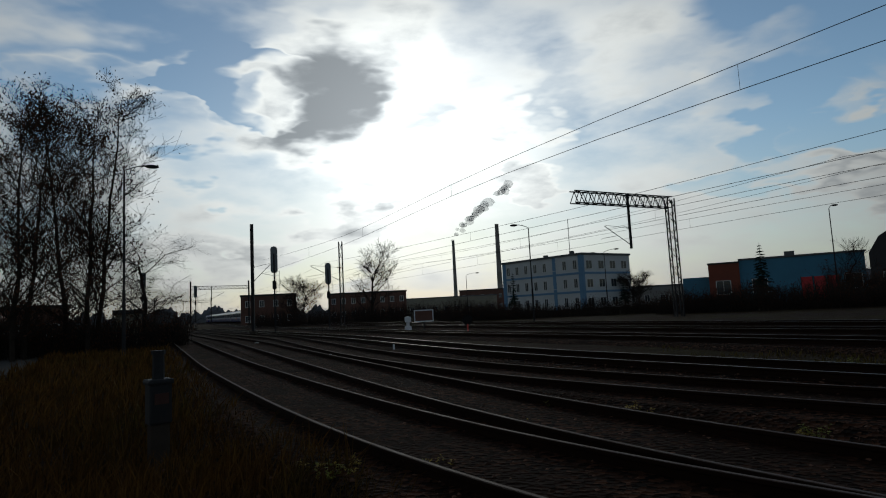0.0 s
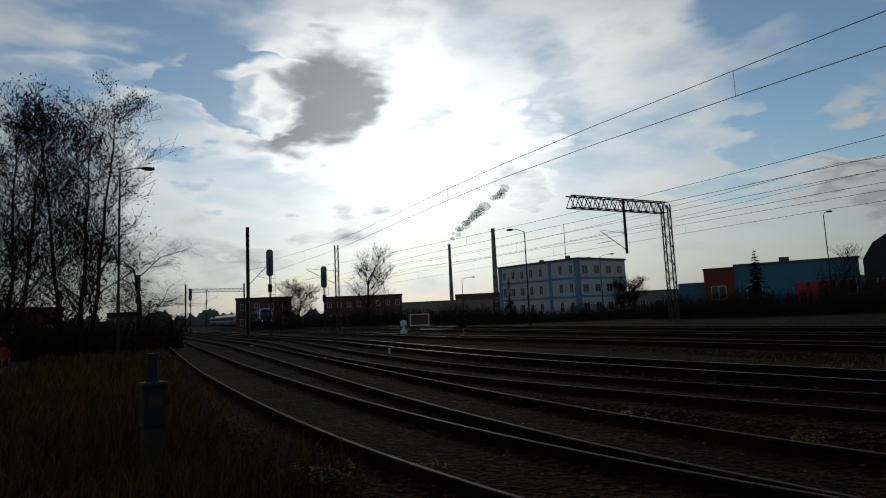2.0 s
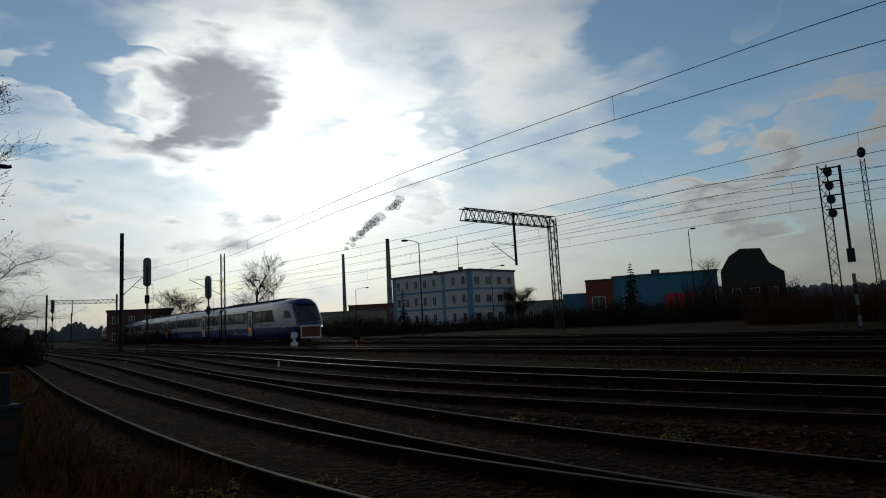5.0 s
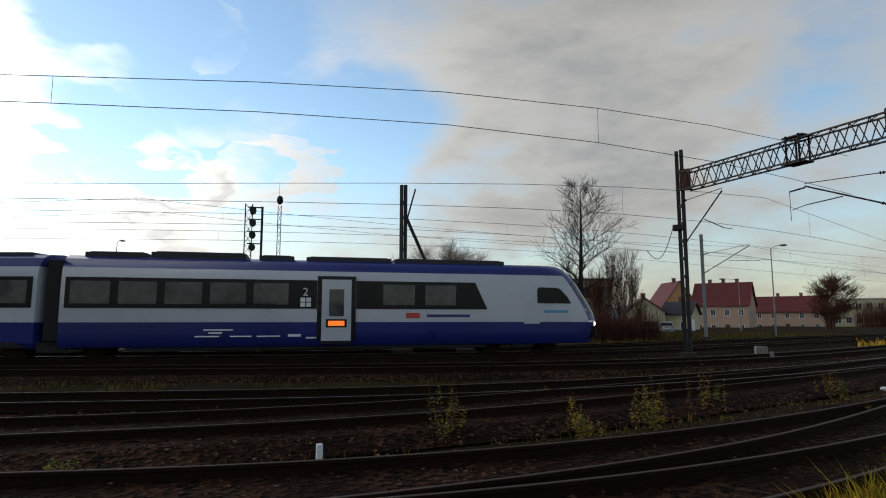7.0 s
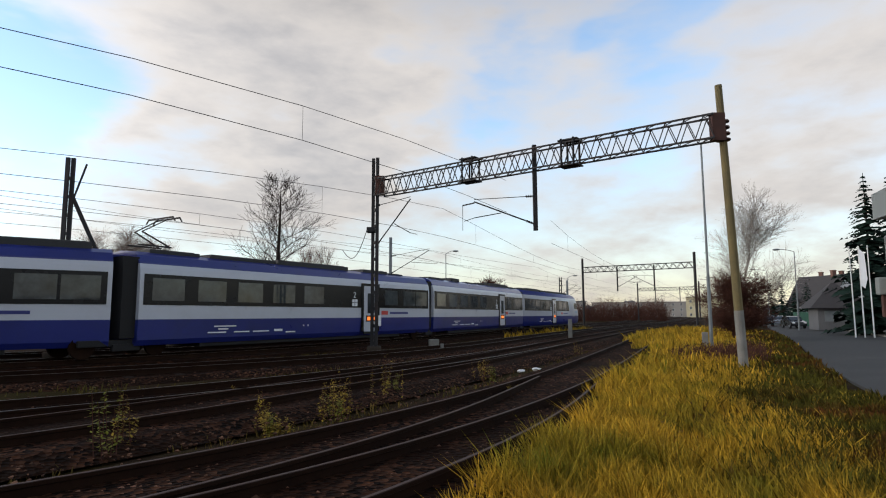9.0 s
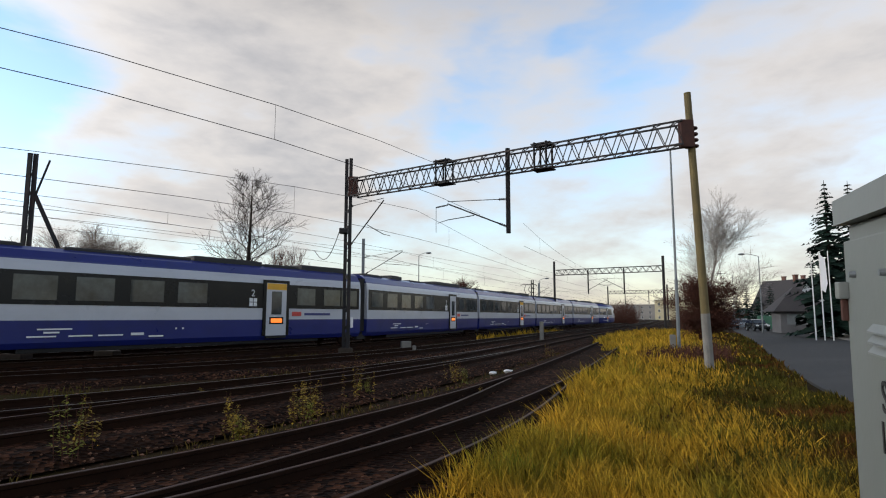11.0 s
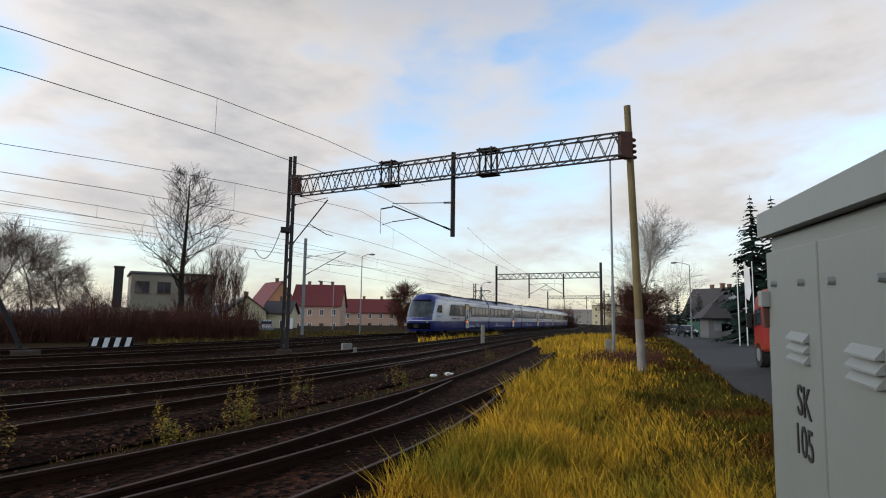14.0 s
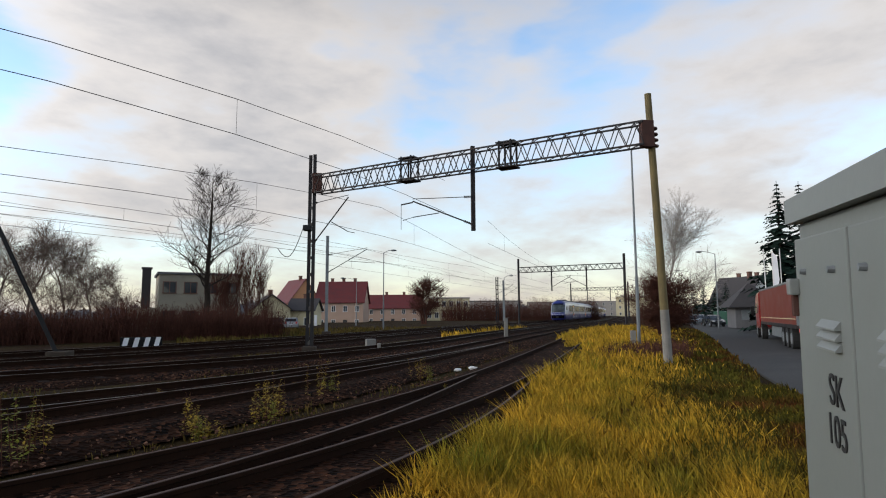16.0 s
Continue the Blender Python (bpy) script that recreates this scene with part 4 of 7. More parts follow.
def spruce(label, m, height, seed, width=0.2):
    t = thing("spruce_tree", label, "tree", m)
    r = random.Random(seed)
    bm = bmesh.new()
    rod(bm, (0, 0, -0.4), (0, 0, height), height * 0.014, 0.02, 7)
    part("trunk", bm, M["bark"], t)
    v, f = [], []
    tiers = int(height * 2.6)
    for i in range(tiers):
        z = height * (0.08 + 0.92 * i / tiers)
        reach = (height - z) * width * r.uniform(0.8, 1.25) + 0.12
        for _ in range(9):
            a = r.uniform(0, 6.283)
            d = Vector((math.cos(a), math.sin(a), 0))
            side = Vector((-d.y, d.x, 0))
            tip = Vector((0, 0, z)) + d * reach * r.uniform(0.75, 1.1) - Vector((0, 0, reach * r.uniform(0.1, 0.45)))
            for q in range(5):
                c = Vector((0, 0, z)).lerp(tip, 0.2 + 0.2 * q)
                s = 0.05 + reach * 0.2 * r.uniform(0.6, 1.1)
                k = len(v)
                v += [c - side * s + Vector((0, 0, r.uniform(-.1, .05))), c + d * s * 0.9 - Vector((0, 0, s * 0.5)), c + side * s + Vector((0, 0, r.uniform(-.1, .05))), c + Vector((0, 0, s * 0.3))]
                f.append((k, k + 1, k + 2, k + 3))
    c = raw("crown", v, f, M["needle"], t)
    tagged(c, kind="stuff")
    return t


def thicket(name, label, m, length, depth, height, count, seed, material, leaf=None, leaves=0, leaf_size=0.06):
    """A dense stand of upright bare shoots."""
    L = Limbs(seed)
    r = L.r
    for _ in range(count):
        x, y = r.uniform(-length / 2, length / 2), r.uniform(-depth / 2, depth / 2)
        h = height * r.uniform(0.55, 1.0) * (0.75 + 0.35 * noise.noise(Vector((x * 0.25 + seed, y * 0.2, 0))) + 0.1)
        p = Vector((x, y, -0.3))
        d = Vector((r.gauss(0, 0.16), r.gauss(0, 0.16), 1)).normalized()
        mid, top = p + d * (h * 0.55), p + d * (h * 0.55) + (d + Vector((r.gauss(0, 0.2), r.gauss(0, 0.2), 0))) * (h * 0.45)
        L.limb(p, mid, 0.03, 0.02, 3)
        L.limb(mid, top, 0.02, 0.006, 3)
        for k in range(3):
            q = p.lerp(top, r.uniform(0.25, 0.85))
            e = q + Vector((r.gauss(0, 0.3), r.gauss(0, 0.3), r.uniform(0.1, 0.5))) * h * 0.3
            L.limb(q, e, 0.014, 0.004, 3)
            L.tips.append(e)
        L.tips.append(top)
    ob = raw(name, L.v, L.f, material)
    ob.matrix_basis = m
    tagged(ob, label, "shrub", kind="stuff")
    if leaves:
        L.leaves(leaves, leaf_size)
        c = raw(name + "_leaves", L.lv, L.lf, leaf)
        c.matrix_basis = m
        tagged(c, label, "shrub", kind="stuff")
    return ob


# ---- railway masts and gantries ----
def lattice_beam(bm, a, b, w=0.55, h=0.75, bay=0.75, chord=0.05, web=0.03):
    """A box lattice girder between two points (tops of its lower chords)."""
    a, b = Vector(a), Vector(b)
    d = (b - a).normalized()
    n = Vector((-d.y, d.x, 0)).normalized() * (w / 2)
    up = Vector((0, 0, h))
    for o in (n, -n):
        bar(bm, a + o, b + o, chord)
        bar(bm, a + o + up, b + o + up, chord)
    k = max(2, int((b - a).length / bay))
    for i in range(k):
        p, q = a.lerp(b, i / k), a.lerp(b, (i + 1) / k)
        m = (p + q) / 2
        for o in (n, -n):
            bar(bm, p + o, m + o + up, web)
            bar(bm, m + o + up, q + o, web)
        bar(bm, p + n, q - n, web * 0.8)
        bar(bm, p + n + up, q - n + up, web * 0.8)
    return bm


def lattice_mast(bm, p, top, w=0.42, bay=0.6, chord=0.06):
    p, top = Vector(p), Vector(top)
    o = [Vector((sx * w / 2, sy * w / 2, 0)) for sx, sy in ((1, 1), (1, -1), (-1, -1), (-1, 1))]
    for q in o:
        bar(bm, p + q, top + q, chord)
    k = int((top - p).length / bay)
    for i in range(k):
        a, b = p.lerp(top, i / k), p.lerp(top, (i + 1) / k)
        for j in range(4):
            u, v = o[j], o[(j + 1) % 4]
            if (i + j) % 2:
                bar(bm, a + u, b + v, chord * 0.5)
            else:
                bar(bm, a + v, b + u, chord * 0.5)
    return bm


def twin_mast(bm, p, h, across, w=0.30):
    """Two channels joined by batten plates."""
    for s in (-1, 1):
        q = Vector(p) + Vector(across) * (s * w / 2)
        bar(bm, q, q + Vector((0, 0, h)), 0.10, 0.16)
    for i in range(int(h / 0.8)):
        z = 0.5 + i * 0.8
        bar(bm, Vector(p) + Vector(across) * (-w / 2) + Vector((0, 0, z)), Vector(p) + Vector(across) * (w / 2) + Vector((0, 0, z)), 0.05, 0.16)
    return bm


def insulator(bm, a, b):
    a, b = Vector(a), Vector(b)
    rod(bm, a, b, 0.018)
    for i in range(4):
        p = a.lerp(b, 0.2 + 0.2 * i)
        rod(bm, p - (b - a) * 0.02, p + (b - a) * 0.02, 0.055, 0.055, 8)


def cantilever(parent, foot, reach, z0=4.9, z1=6.5):
    """A hinged bracket that carries the wires: foot on its mast, reach across to the track."""
    f, q = Vector(foot), Vector(reach)
    bm = bmesh.new()
    rod(bm, (f.x, f.y, z0), (q.x, q.y, z1), 0.03)
    rod(bm, (f.x, f.y, z1 - 0.1), (q.x, q.y, z1 + 0.1), 0.016)
    mid = f.lerp(q, 0.55)
    rod(bm, (mid.x, mid.y, z0 + (z1 - z0) * 0.5), (q.x, q.y, z0 + 0.55), 0.02)
    rod(bm, (q.x, q.y, z0 + 0.55), (q.x + (q.x - f.x) * 0.18, q.y + (q.y - f.y) * 0.18, z0 + 0.45), 0.014)
    insulator(bm, (f.x, f.y, z0), Vector((f.x, f.y, z0)).lerp(Vector((q.x, q.y, z1)), 0.16))
    insulator(bm, (f.x, f.y, z1 - 0.1), Vector((f.x, f.y, z1 - 0.1)).lerp(Vector((q.x, q.y, z1 + 0.1)), 0.16))
    return part("bracket", bm, M["steel_dark"], parent)


def build_near_portal():
    t = thing("catenary_portal", "dark riveted lattice portal over the yard tracks", "catenary portal")
    L, R = Vector((28.4, 2.25, 0)), Vector((18.95, -9.95, 0))
    d = (R - L).normalized()
    n = Vector((-d.y, d.x, 0))
    bm = bmesh.new()
    twin_mast(bm, L + Vector((0, 0, -0.3)), 9.5, d, 0.27)
    part("mast", bm, M["steel_dark"], t, "dark twin channel mast")
    bm = boxes((-0.32, 0.32, -0.32, 0.32, -0.5, 0.05), bevel=0.06)
    bmesh.ops.translate(bm, verts=bm.verts, vec=L)
    part("mast_footing", bm, M["footing"], t)
    bm = bmesh.new()
    lattice_beam(bm, L + d * 0.35 + Vector((0, 0, 7.28)), R + Vector((0, 0, 7.38)), 0.5, 0.82, 0.62, 0.06, 0.03)
    part("lattice_beam", bm, M["steel_dark"], t)
    for u in (0.36, 0.66):
        p = L.lerp(R, u)
        bm = bmesh.new()
        for k in (-0.25, 0.25):
            q = p + d * k
            bar(bm, q + n * 0.3 + Vector((0, 0, 7.25)), q + n * 0.3 + Vector((0, 0, 8.3)), 0.07)
            bar(bm, q - n * 0.3 + Vector((0, 0, 7.25)), q - n * 0.3 + Vector((0, 0, 8.3)), 0.07)
        for z in (7.25, 8.25):
            bar(bm, p - d * 0.4 + Vector((0, 0, z)), p + d * 0.4 + Vector((0, 0, z)), 0.6, 0.05)
        part("splice_frame", bm, M["steel_dark"], t)
    for p in (R + d * 0.05, L + d * 0.3):
        bm = bmesh.new()
        bar(bm, p + Vector((0, 0, 7.3)), p + Vector((0, 0, 8.25)), 0.24, 0.45)
        part("end_plate", bm, M["rust"], t, "rusty brown end plate")
    drop = L.lerp(R, 0.559)
    bm = bmesh.new()
    bar(bm, drop + Vector((0, 0, 4.85)), drop + Vector((0, 0, 8.35)), 0.16, 0.16)
    part("drop_post", bm, M["steel_dark"], t)
    arm = drop + (L - drop).normalized() * 2.9
    cantilever(t, drop, arm, 5.1, 6.35)
    bm = bmesh.new()
    q = drop + (L - drop).normalized() * 3.5
    bar(bm, arm + Vector((0, 0, 6.3)), q + Vector((0, 0, 6.25)), 0.05)
    bar(bm, q + Vector((0, 0, 6.25)), q + Vector((0, 0, 5.15)), 0.02)
    part("wire_carrier", bm, M["steel_dark"], t)
    cantilever(t, L, L + d * 2.2, 4.75, 6.9)
    bm = boxes((-0.35, 0.1, -0.2, 0.2, 5.5, 5.75), bevel=0.03)
    bmesh.ops.translate(bm, verts=bm.verts, vec=L - d * 0.25)
    part("switch_box", bm, M["steel_dark"], t, "small black disconnector with a hanging cable")
    bm = boxes((-0.2, 0.2, -0.28, -0.18, 1.0, 1.5))
    bmesh.ops.translate(bm, verts=bm.verts, vec=L + d * 0.05)
    part("mast_plate", bm, M["white_mark"], t)
    # cable that hangs from the disconnector
    a, b = L - d * 0.5 + Vector((0, 0, 5.75)), L - d * 2.2 + Vector((0, 0, 4.8))
    bm = bmesh.new()
    tube(bm, [a.lerp(b, i / 10) + Vector((0, 0, -0.9 * math.sin(math.pi * i / 10))) for i in range(11)], 0.018)
    part("hanging_cable", bm, M["wire"], t)
    # wooden pole that the beam is lashed to
    w = thing("wooden_pole", "tall yellowish wooden pole with a pale painted foot", "pole")
    base, top = at(-118.82, 21.9, -0.3), at(-118.09, 21.6, 9.3)
    bm = bmesh.new()
    rod(bm, base, top, 0.15, 0.12, 12)
    part("pole", bm, M["wood_pole"], w)
    bm = bmesh.new()
    for i in range(4):
        q = base.lerp(top, 0.80 + 0.022 * i)
        rod(bm, q - Vector((0, 0, 0.025)), q + Vector((0, 0, 0.025)), 0.24, 0.24, 12)
    part("wire_lashing", bm, M["rust"], w, "rusty wire lashing")
    bm = bmesh.new()
    rod(bm, base, base.lerp(top, 0.2), 0.155, 0.15, 12)
    part("painted_foot", bm, M["concrete"], w, "pale grey painted foot")


def portal(label, a, b, h, beam_z, drops=(), material=None, beam_h=0.7):
    t = thing("catenary_portal", label, "catenary portal")
    a, b = Vector((a[0], a[1], -0.3)), Vector((b[0], b[1], -0.3))
    d = (b - a).normalized()
    mm = material or M["steel_dark"]
    for p in (a, b):
        bm = bmesh.new()
        bar(bm, p, p + Vector((0, 0, h)), 0.30, 0.22)
        part("mast", bm, mm, t)
        bm = boxes((-0.4, 0.4, -0.4, 0.4, -0.3, 0.45), bevel=0.05)
        bmesh.ops.translate(bm, verts=bm.verts, vec=p)
        part("mast_footing", bm, M["footing"], t)
    bm = bmesh.new()
    lattice_beam(bm, a + d * 0.2 + Vector((0, 0, beam_z)), b - d * 0.2 + Vector((0, 0, beam_z)), 0.5, beam_h, 0.9, 0.07, 0.045)
    part("lattice_beam", bm, mm, t)
    for u in drops:
        p = a.lerp(b, u)
        bm = bmesh.new()
        bar(bm, p + Vector((0, 0, beam_z - 2.6)), p + Vector((0, 0, beam_z + 0.6)), 0.14)
        part("drop_post", bm, mm, t)
        s = 1 if u > 0.5 else -1
        cantilever(t, p, p - d * (2.6 * s), beam_z - 2.4, beam_z - 1.0)
    return t


def build_left_gantry():
    t = thing("cantilever_gantry", "grey lattice gantry with one mast and a long arm", "catenary gantry")
    M1, E1 = at(-21.75, 55, -0.3), at(-13.1, 47, 0)
    d = (E1 - M1)
    d.z = 0
    d.normalize()
    bm = bmesh.new()
    lattice_mast(bm, M1, M1 + Vector((0, 0, 10.3)), 0.6, 0.75, 0.09)
    part("lattice_mast", bm, M["steel_dark"], t)
    bm = bmesh.new()
    lattice_beam(bm, Vector((M1.x, M1.y, 9.2)), Vector((E1.x, E1.y, 9.2)), 0.6, 0.95, 0.9, 0.08, 0.05)
    part("lattice_arm", bm, M["steel_dark"], t)
    p = M1.lerp(Vector((E1.x, E1.y, -0.3)), 0.46)
    bm = bmesh.new()
    bar(bm, Vector((p.x, p.y, 5.6)), Vector((p.x, p.y, 10.2)), 0.18)
    part("drop_post", bm, M["steel_dark"], t)
    cantilever(t, p, p + d * 2.8, 5.9, 7.4)


def mast(label, az, d, h, kind="bar", toward=None, material=None):
    t = thing("catenary_mast", label, "catenary mast")
    p = at(az, d, -0.3)
    bm = bmesh.new()
    mm = material or M["steel_dark"]
    if kind == "lattice":
        lattice_mast(bm, p, p + Vector((0, 0, h)), 0.36, 1.0, 0.07)
        for i in range(int(h)):
            for s in (-0.18, 0.18):
                bar(bm, p + Vector((s, -0.2, i + 0.1)), p + Vector((s, 0.2, i + 0.1)), 0.06, 0.1)
    elif kind == "twin":
        twin_mast(bm, p, h, at(az - 90, 1).normalized(), 0.34)
    else:
        bar(bm, p, p + Vector((0, 0, h)), 0.28, 0.24)
    part("mast", bm, mm, t)
    bm = boxes((-0.35, 0.35, -0.35, 0.35, 0, 0.45), bevel=0.05)
    bmesh.ops.translate(bm, verts=bm.verts, vec=p)
    part("mast_footing", bm, M["footing"], t)
    if toward:
        cantilever(t, p, Vector((toward[0], toward[1], 0)), 5.0, 6.6)
    return t


def signal(label, az, d, top, head, post=0.07, aspects=4, seen_back=True, group="railway signals"):
    t = thing("railway_signal", label, "railway signal", facing(az, d, -0.3), group)
    bm = bmesh.new()
    rod(bm, (0, 0, 0), (0, 0, top - head * 0.3), post, post, 10)
    part("post", bm, M["steel_dark"], t)
    w = 0.30
    bm = bmesh.new()
    prism(bm, [(-w, top - head), (-w * 0.6, top - head - 0.18), (w * 0.6, top - head - 0.18), (w, top - head), (w, top - 0.25), (w * 0.7, top - 0.06), (0, top), (-w * 0.7, top - 0.06), (-w, top - 0.25)], -0.03, 0.03)
    part("backboard", bm, M["white_mark"] if not seen_back else M["steel_grey"], t, "rounded signal plate")
    for i in range(aspects):
        z = top - 0.35 - i * (head - 0.4) / max(1, aspects - 1)
        bm = bmesh.new()
        rod(bm, (0, 0.03, z), (0, 0.25, z), 0.13, 0.15, 12)
        part("lamp_hood", bm, M["train_black"], t)
    part("equipment_box", boxes((-0.18, 0.18, -0.2, 0.12, top - head - 1.6, top - head - 0.9), bevel=0.03), M["steel_dark"], t)
    bm = bmesh.new()
    for i in range(int((top - head) / 0.35)):
        bar(bm, (0.10, -0.1, 0.5 + i * 0.35), (0.45, -0.1, 0.5 + i * 0.35), 0.025)
    for x in (0.12, 0.44):
        bar(bm, (x, -0.1, 0.3), (x, -0.1, top - head), 0.03)
    part("ladder", bm, M["steel_dark"], t)
    bm = boxes((-0.3, 0.3, -0.3, 0.3, 0, 0.35), bevel=0.04)
    part("footing", bm, M["footing"], t)
    return t


def build_signal_tower():
    t = thing("signal_tower", "dark lattice signal mast with four lamps and faded striped foot", "railway signal", facing(-45.6, 31.0, -0.3))
    bm = bmesh.new()
    lattice_mast(bm, (-0.55, 0, 0), (-0.55, 0, 7.6), 0.34, 0.5, 0.05)
    part("lattice_mast", bm, M["steel_dark"], t)
    bm = bmesh.new()
    bar(bm, (0.1, 0, 3.6), (0.1, 0, 7.5), 0.12)
    part("lamp_column", bm, M["steel_dark"], t)
    for i in range(4):
        bm = bmesh.new()
        bar(bm, (-0.6, 0, 7.45 - i * 0.62), (0.15, 0, 7.45 - i * 0.62), 0.06)
        rod(bm, (-0.35, -0.35, 7.25 - i * 0.62), (-0.35, 0.1, 7.25 - i * 0.62), 0.17, 0.17, 12)
        part("shaded_lamp", bm, M["train_black"], t)
    bm = boxes((-0.05, 0.25, -0.15, 0.15, 3.2, 3.8), bevel=0.03)
    part("relay_box", bm, M["steel_dark"], t)
    for i in range(6):
        bm = bmesh.new()
        bar(bm, (0.1, 0, i * 0.45), (0.1, 0, i * 0.45 + 0.45), 0.14)
        part("striped_foot", bm, M["steel_grey"] if i % 2 else M["rust"], t, "faded red and grey painted foot")
    p = thing("steel_pole", "thin dark steel pole with a knob and diagonal bracing", "pole", facing(-47.35, 31.0, -0.3))
    bm = bmesh.new()
    lattice_mast(bm, (0, 0, 0), (0, 0, 7.6), 0.16, 0.4, 0.035)
    part("pole", bm, M["steel_dark"], p)
    bm = bmesh.new()
    bmesh.ops.create_uvsphere(bm, u_segments=10, v_segments=8, radius=0.17, matrix=Matrix.Translation((0, 0, 7.9)) @ Matrix.Diagonal((1, 1, 1.4, 1)))
    part("cap_lamp", bm, M["train_black"], p)


def build_anchor_mast():
    t = thing("anchor_mast", "dark twin catenary mast with a slanting strut", "catenary mast")
    p = at(-59.2, 29.5, -0.3)
    side = at(-149.2, 1).normalized()
    bm = bmesh.new()
    twin_mast(bm, p, 8.6, side, 0.2)
    part("mast", bm, M["steel_dark"], t)
    bm = bmesh.new()
    q = p + side * 3.2
    bar(bm, q, p + side * 0.15 + Vector((0, 0, 6.9)), 0.10, 0.16)
    bar(bm, p + side * 0.1 + Vector((0, 0, 6.5)), p + side * 0.6 + Vector((0, 0, 8.4)), 0.05, 0.08)
    part("strut", bm, M["steel_dark"], t)
    for k, o in enumerate((p, q)):
        bm = boxes((-0.4, 0.4, -0.4, 0.4, -0.1, 0.35), bevel=0.05)
        bmesh.ops.translate(bm, verts=bm.verts, vec=o)
        part("footing", bm, M["footing"], t)


def wire_run(label, pts, z, r=0.014, sag=0.0, name="overhead_wire", step=6):
    """A wire through supports; it sags between them."""
    t = bmesh.new()
    P = [Vector((x, y, z)) for x, y in pts]
    run = [P[0]]
    for a, b in zip(P, P[1:]):
        k = max(2, int((b - a).length / step))
        for i in range(1, k + 1):
            u = i / k
            q = a.lerp(b, u)
            q.z -= sag * 4 * u * (1 - u)
            run.append(q)
    tube(t, run, r, 4)
    ob = new(name, mesh_of(t, name))
    ob.data.materials.append(M["wire"])
    return tagged(ob, label, "overhead wire")


def catenary(key, sup, zc=5.3, zm=6.75, r=0.014, out=0.0):
    """Contact and carrying wire over one track, with droppers; sup: arc lengths of the supports."""
    line = TRACKS[key]
    pts = [tuple((line.p(s) + line.n(s) * out)[:2]) for s in sup]
    dense = []
    for a, b in zip(sup, sup[1:]):
        dense += list(np.linspace(a, b, max(2, int((b - a) / 4)), endpoint=False))
    dense.append(sup[-1])
    t = thing("overhead_line", "thin black contact and carrying wires with droppers", "overhead line")
    tube_c = [line.p(s) + line.n(s) * out + Vector((0, 0, zc)) for s in dense]
    part("contact_wire", tube(bmesh.new(), tube_c, r, 4), M["wire"], t)
    bm2, run = bmesh.new(), []
    for a, b in zip(sup, sup[1:]):
        k = max(3, int((b - a) / 4))
        for i in range(k + (b == sup[-1])):
            u = i / k
            q = line.p(a + (b - a) * u) + line.n(a + (b - a) * u) * out
            zz = zm - (zm - zc - 0.45) * 4 * u * (1 - u)
            run.append(Vector((q.x, q.y, zz)))
            if 0 < i < k and i % 3 == 1:
                rod(bm2, run[-1], (q.x, q.y, zc), 0.006, 0.006, 3)
    part("carrying_wire", tube(bmesh.new(), run, r, 4), M["wire"], t)
    tagged(part("dropper_wires", bm2, M["wire"], t), kind="stuff")


# ---- lamps, signs and small things of the line ----
def street_lamp(label, az, d, h, arm=1.2, side=1, material=None, group="street lamps", turn=0.0):
    t = thing("street_lamp", label, "street lamp", facing(az, d, -0.3, turn), group)
    mm = material or M["steel_dark"]
    bm = bmesh.new()
    rod(bm, (0, 0, 0), (0, 0, h * 0.35), 0.10, 0.09, 10)
    rod(bm, (0, 0, h * 0.35), (0, 0, h), 0.07, 0.05, 10)
    part("pole", bm, mm, t)
    bm = bmesh.new()
    bend = [Vector((side * arm * i / 6, 0, h + 0.35 * math.sin(i / 6 * 1.57))) for i in range(7)]
    last = bend[-1]
    tube(bm, bend, 0.035, 6)
    part("arm", bm, mm, t)
    bm = bmesh.new()
    bmesh.ops.create_uvsphere(bm, u_segments=12, v_segments=8, radius=0.5, matrix=Matrix.Translation(last + Vector((side * 0.3, 0, -0.02))) @ Matrix.Diagonal((0.75, 0.34, 0.24, 1)))
    part("lantern", bm, M["steel_grey"] if material else mm, t)
    return t


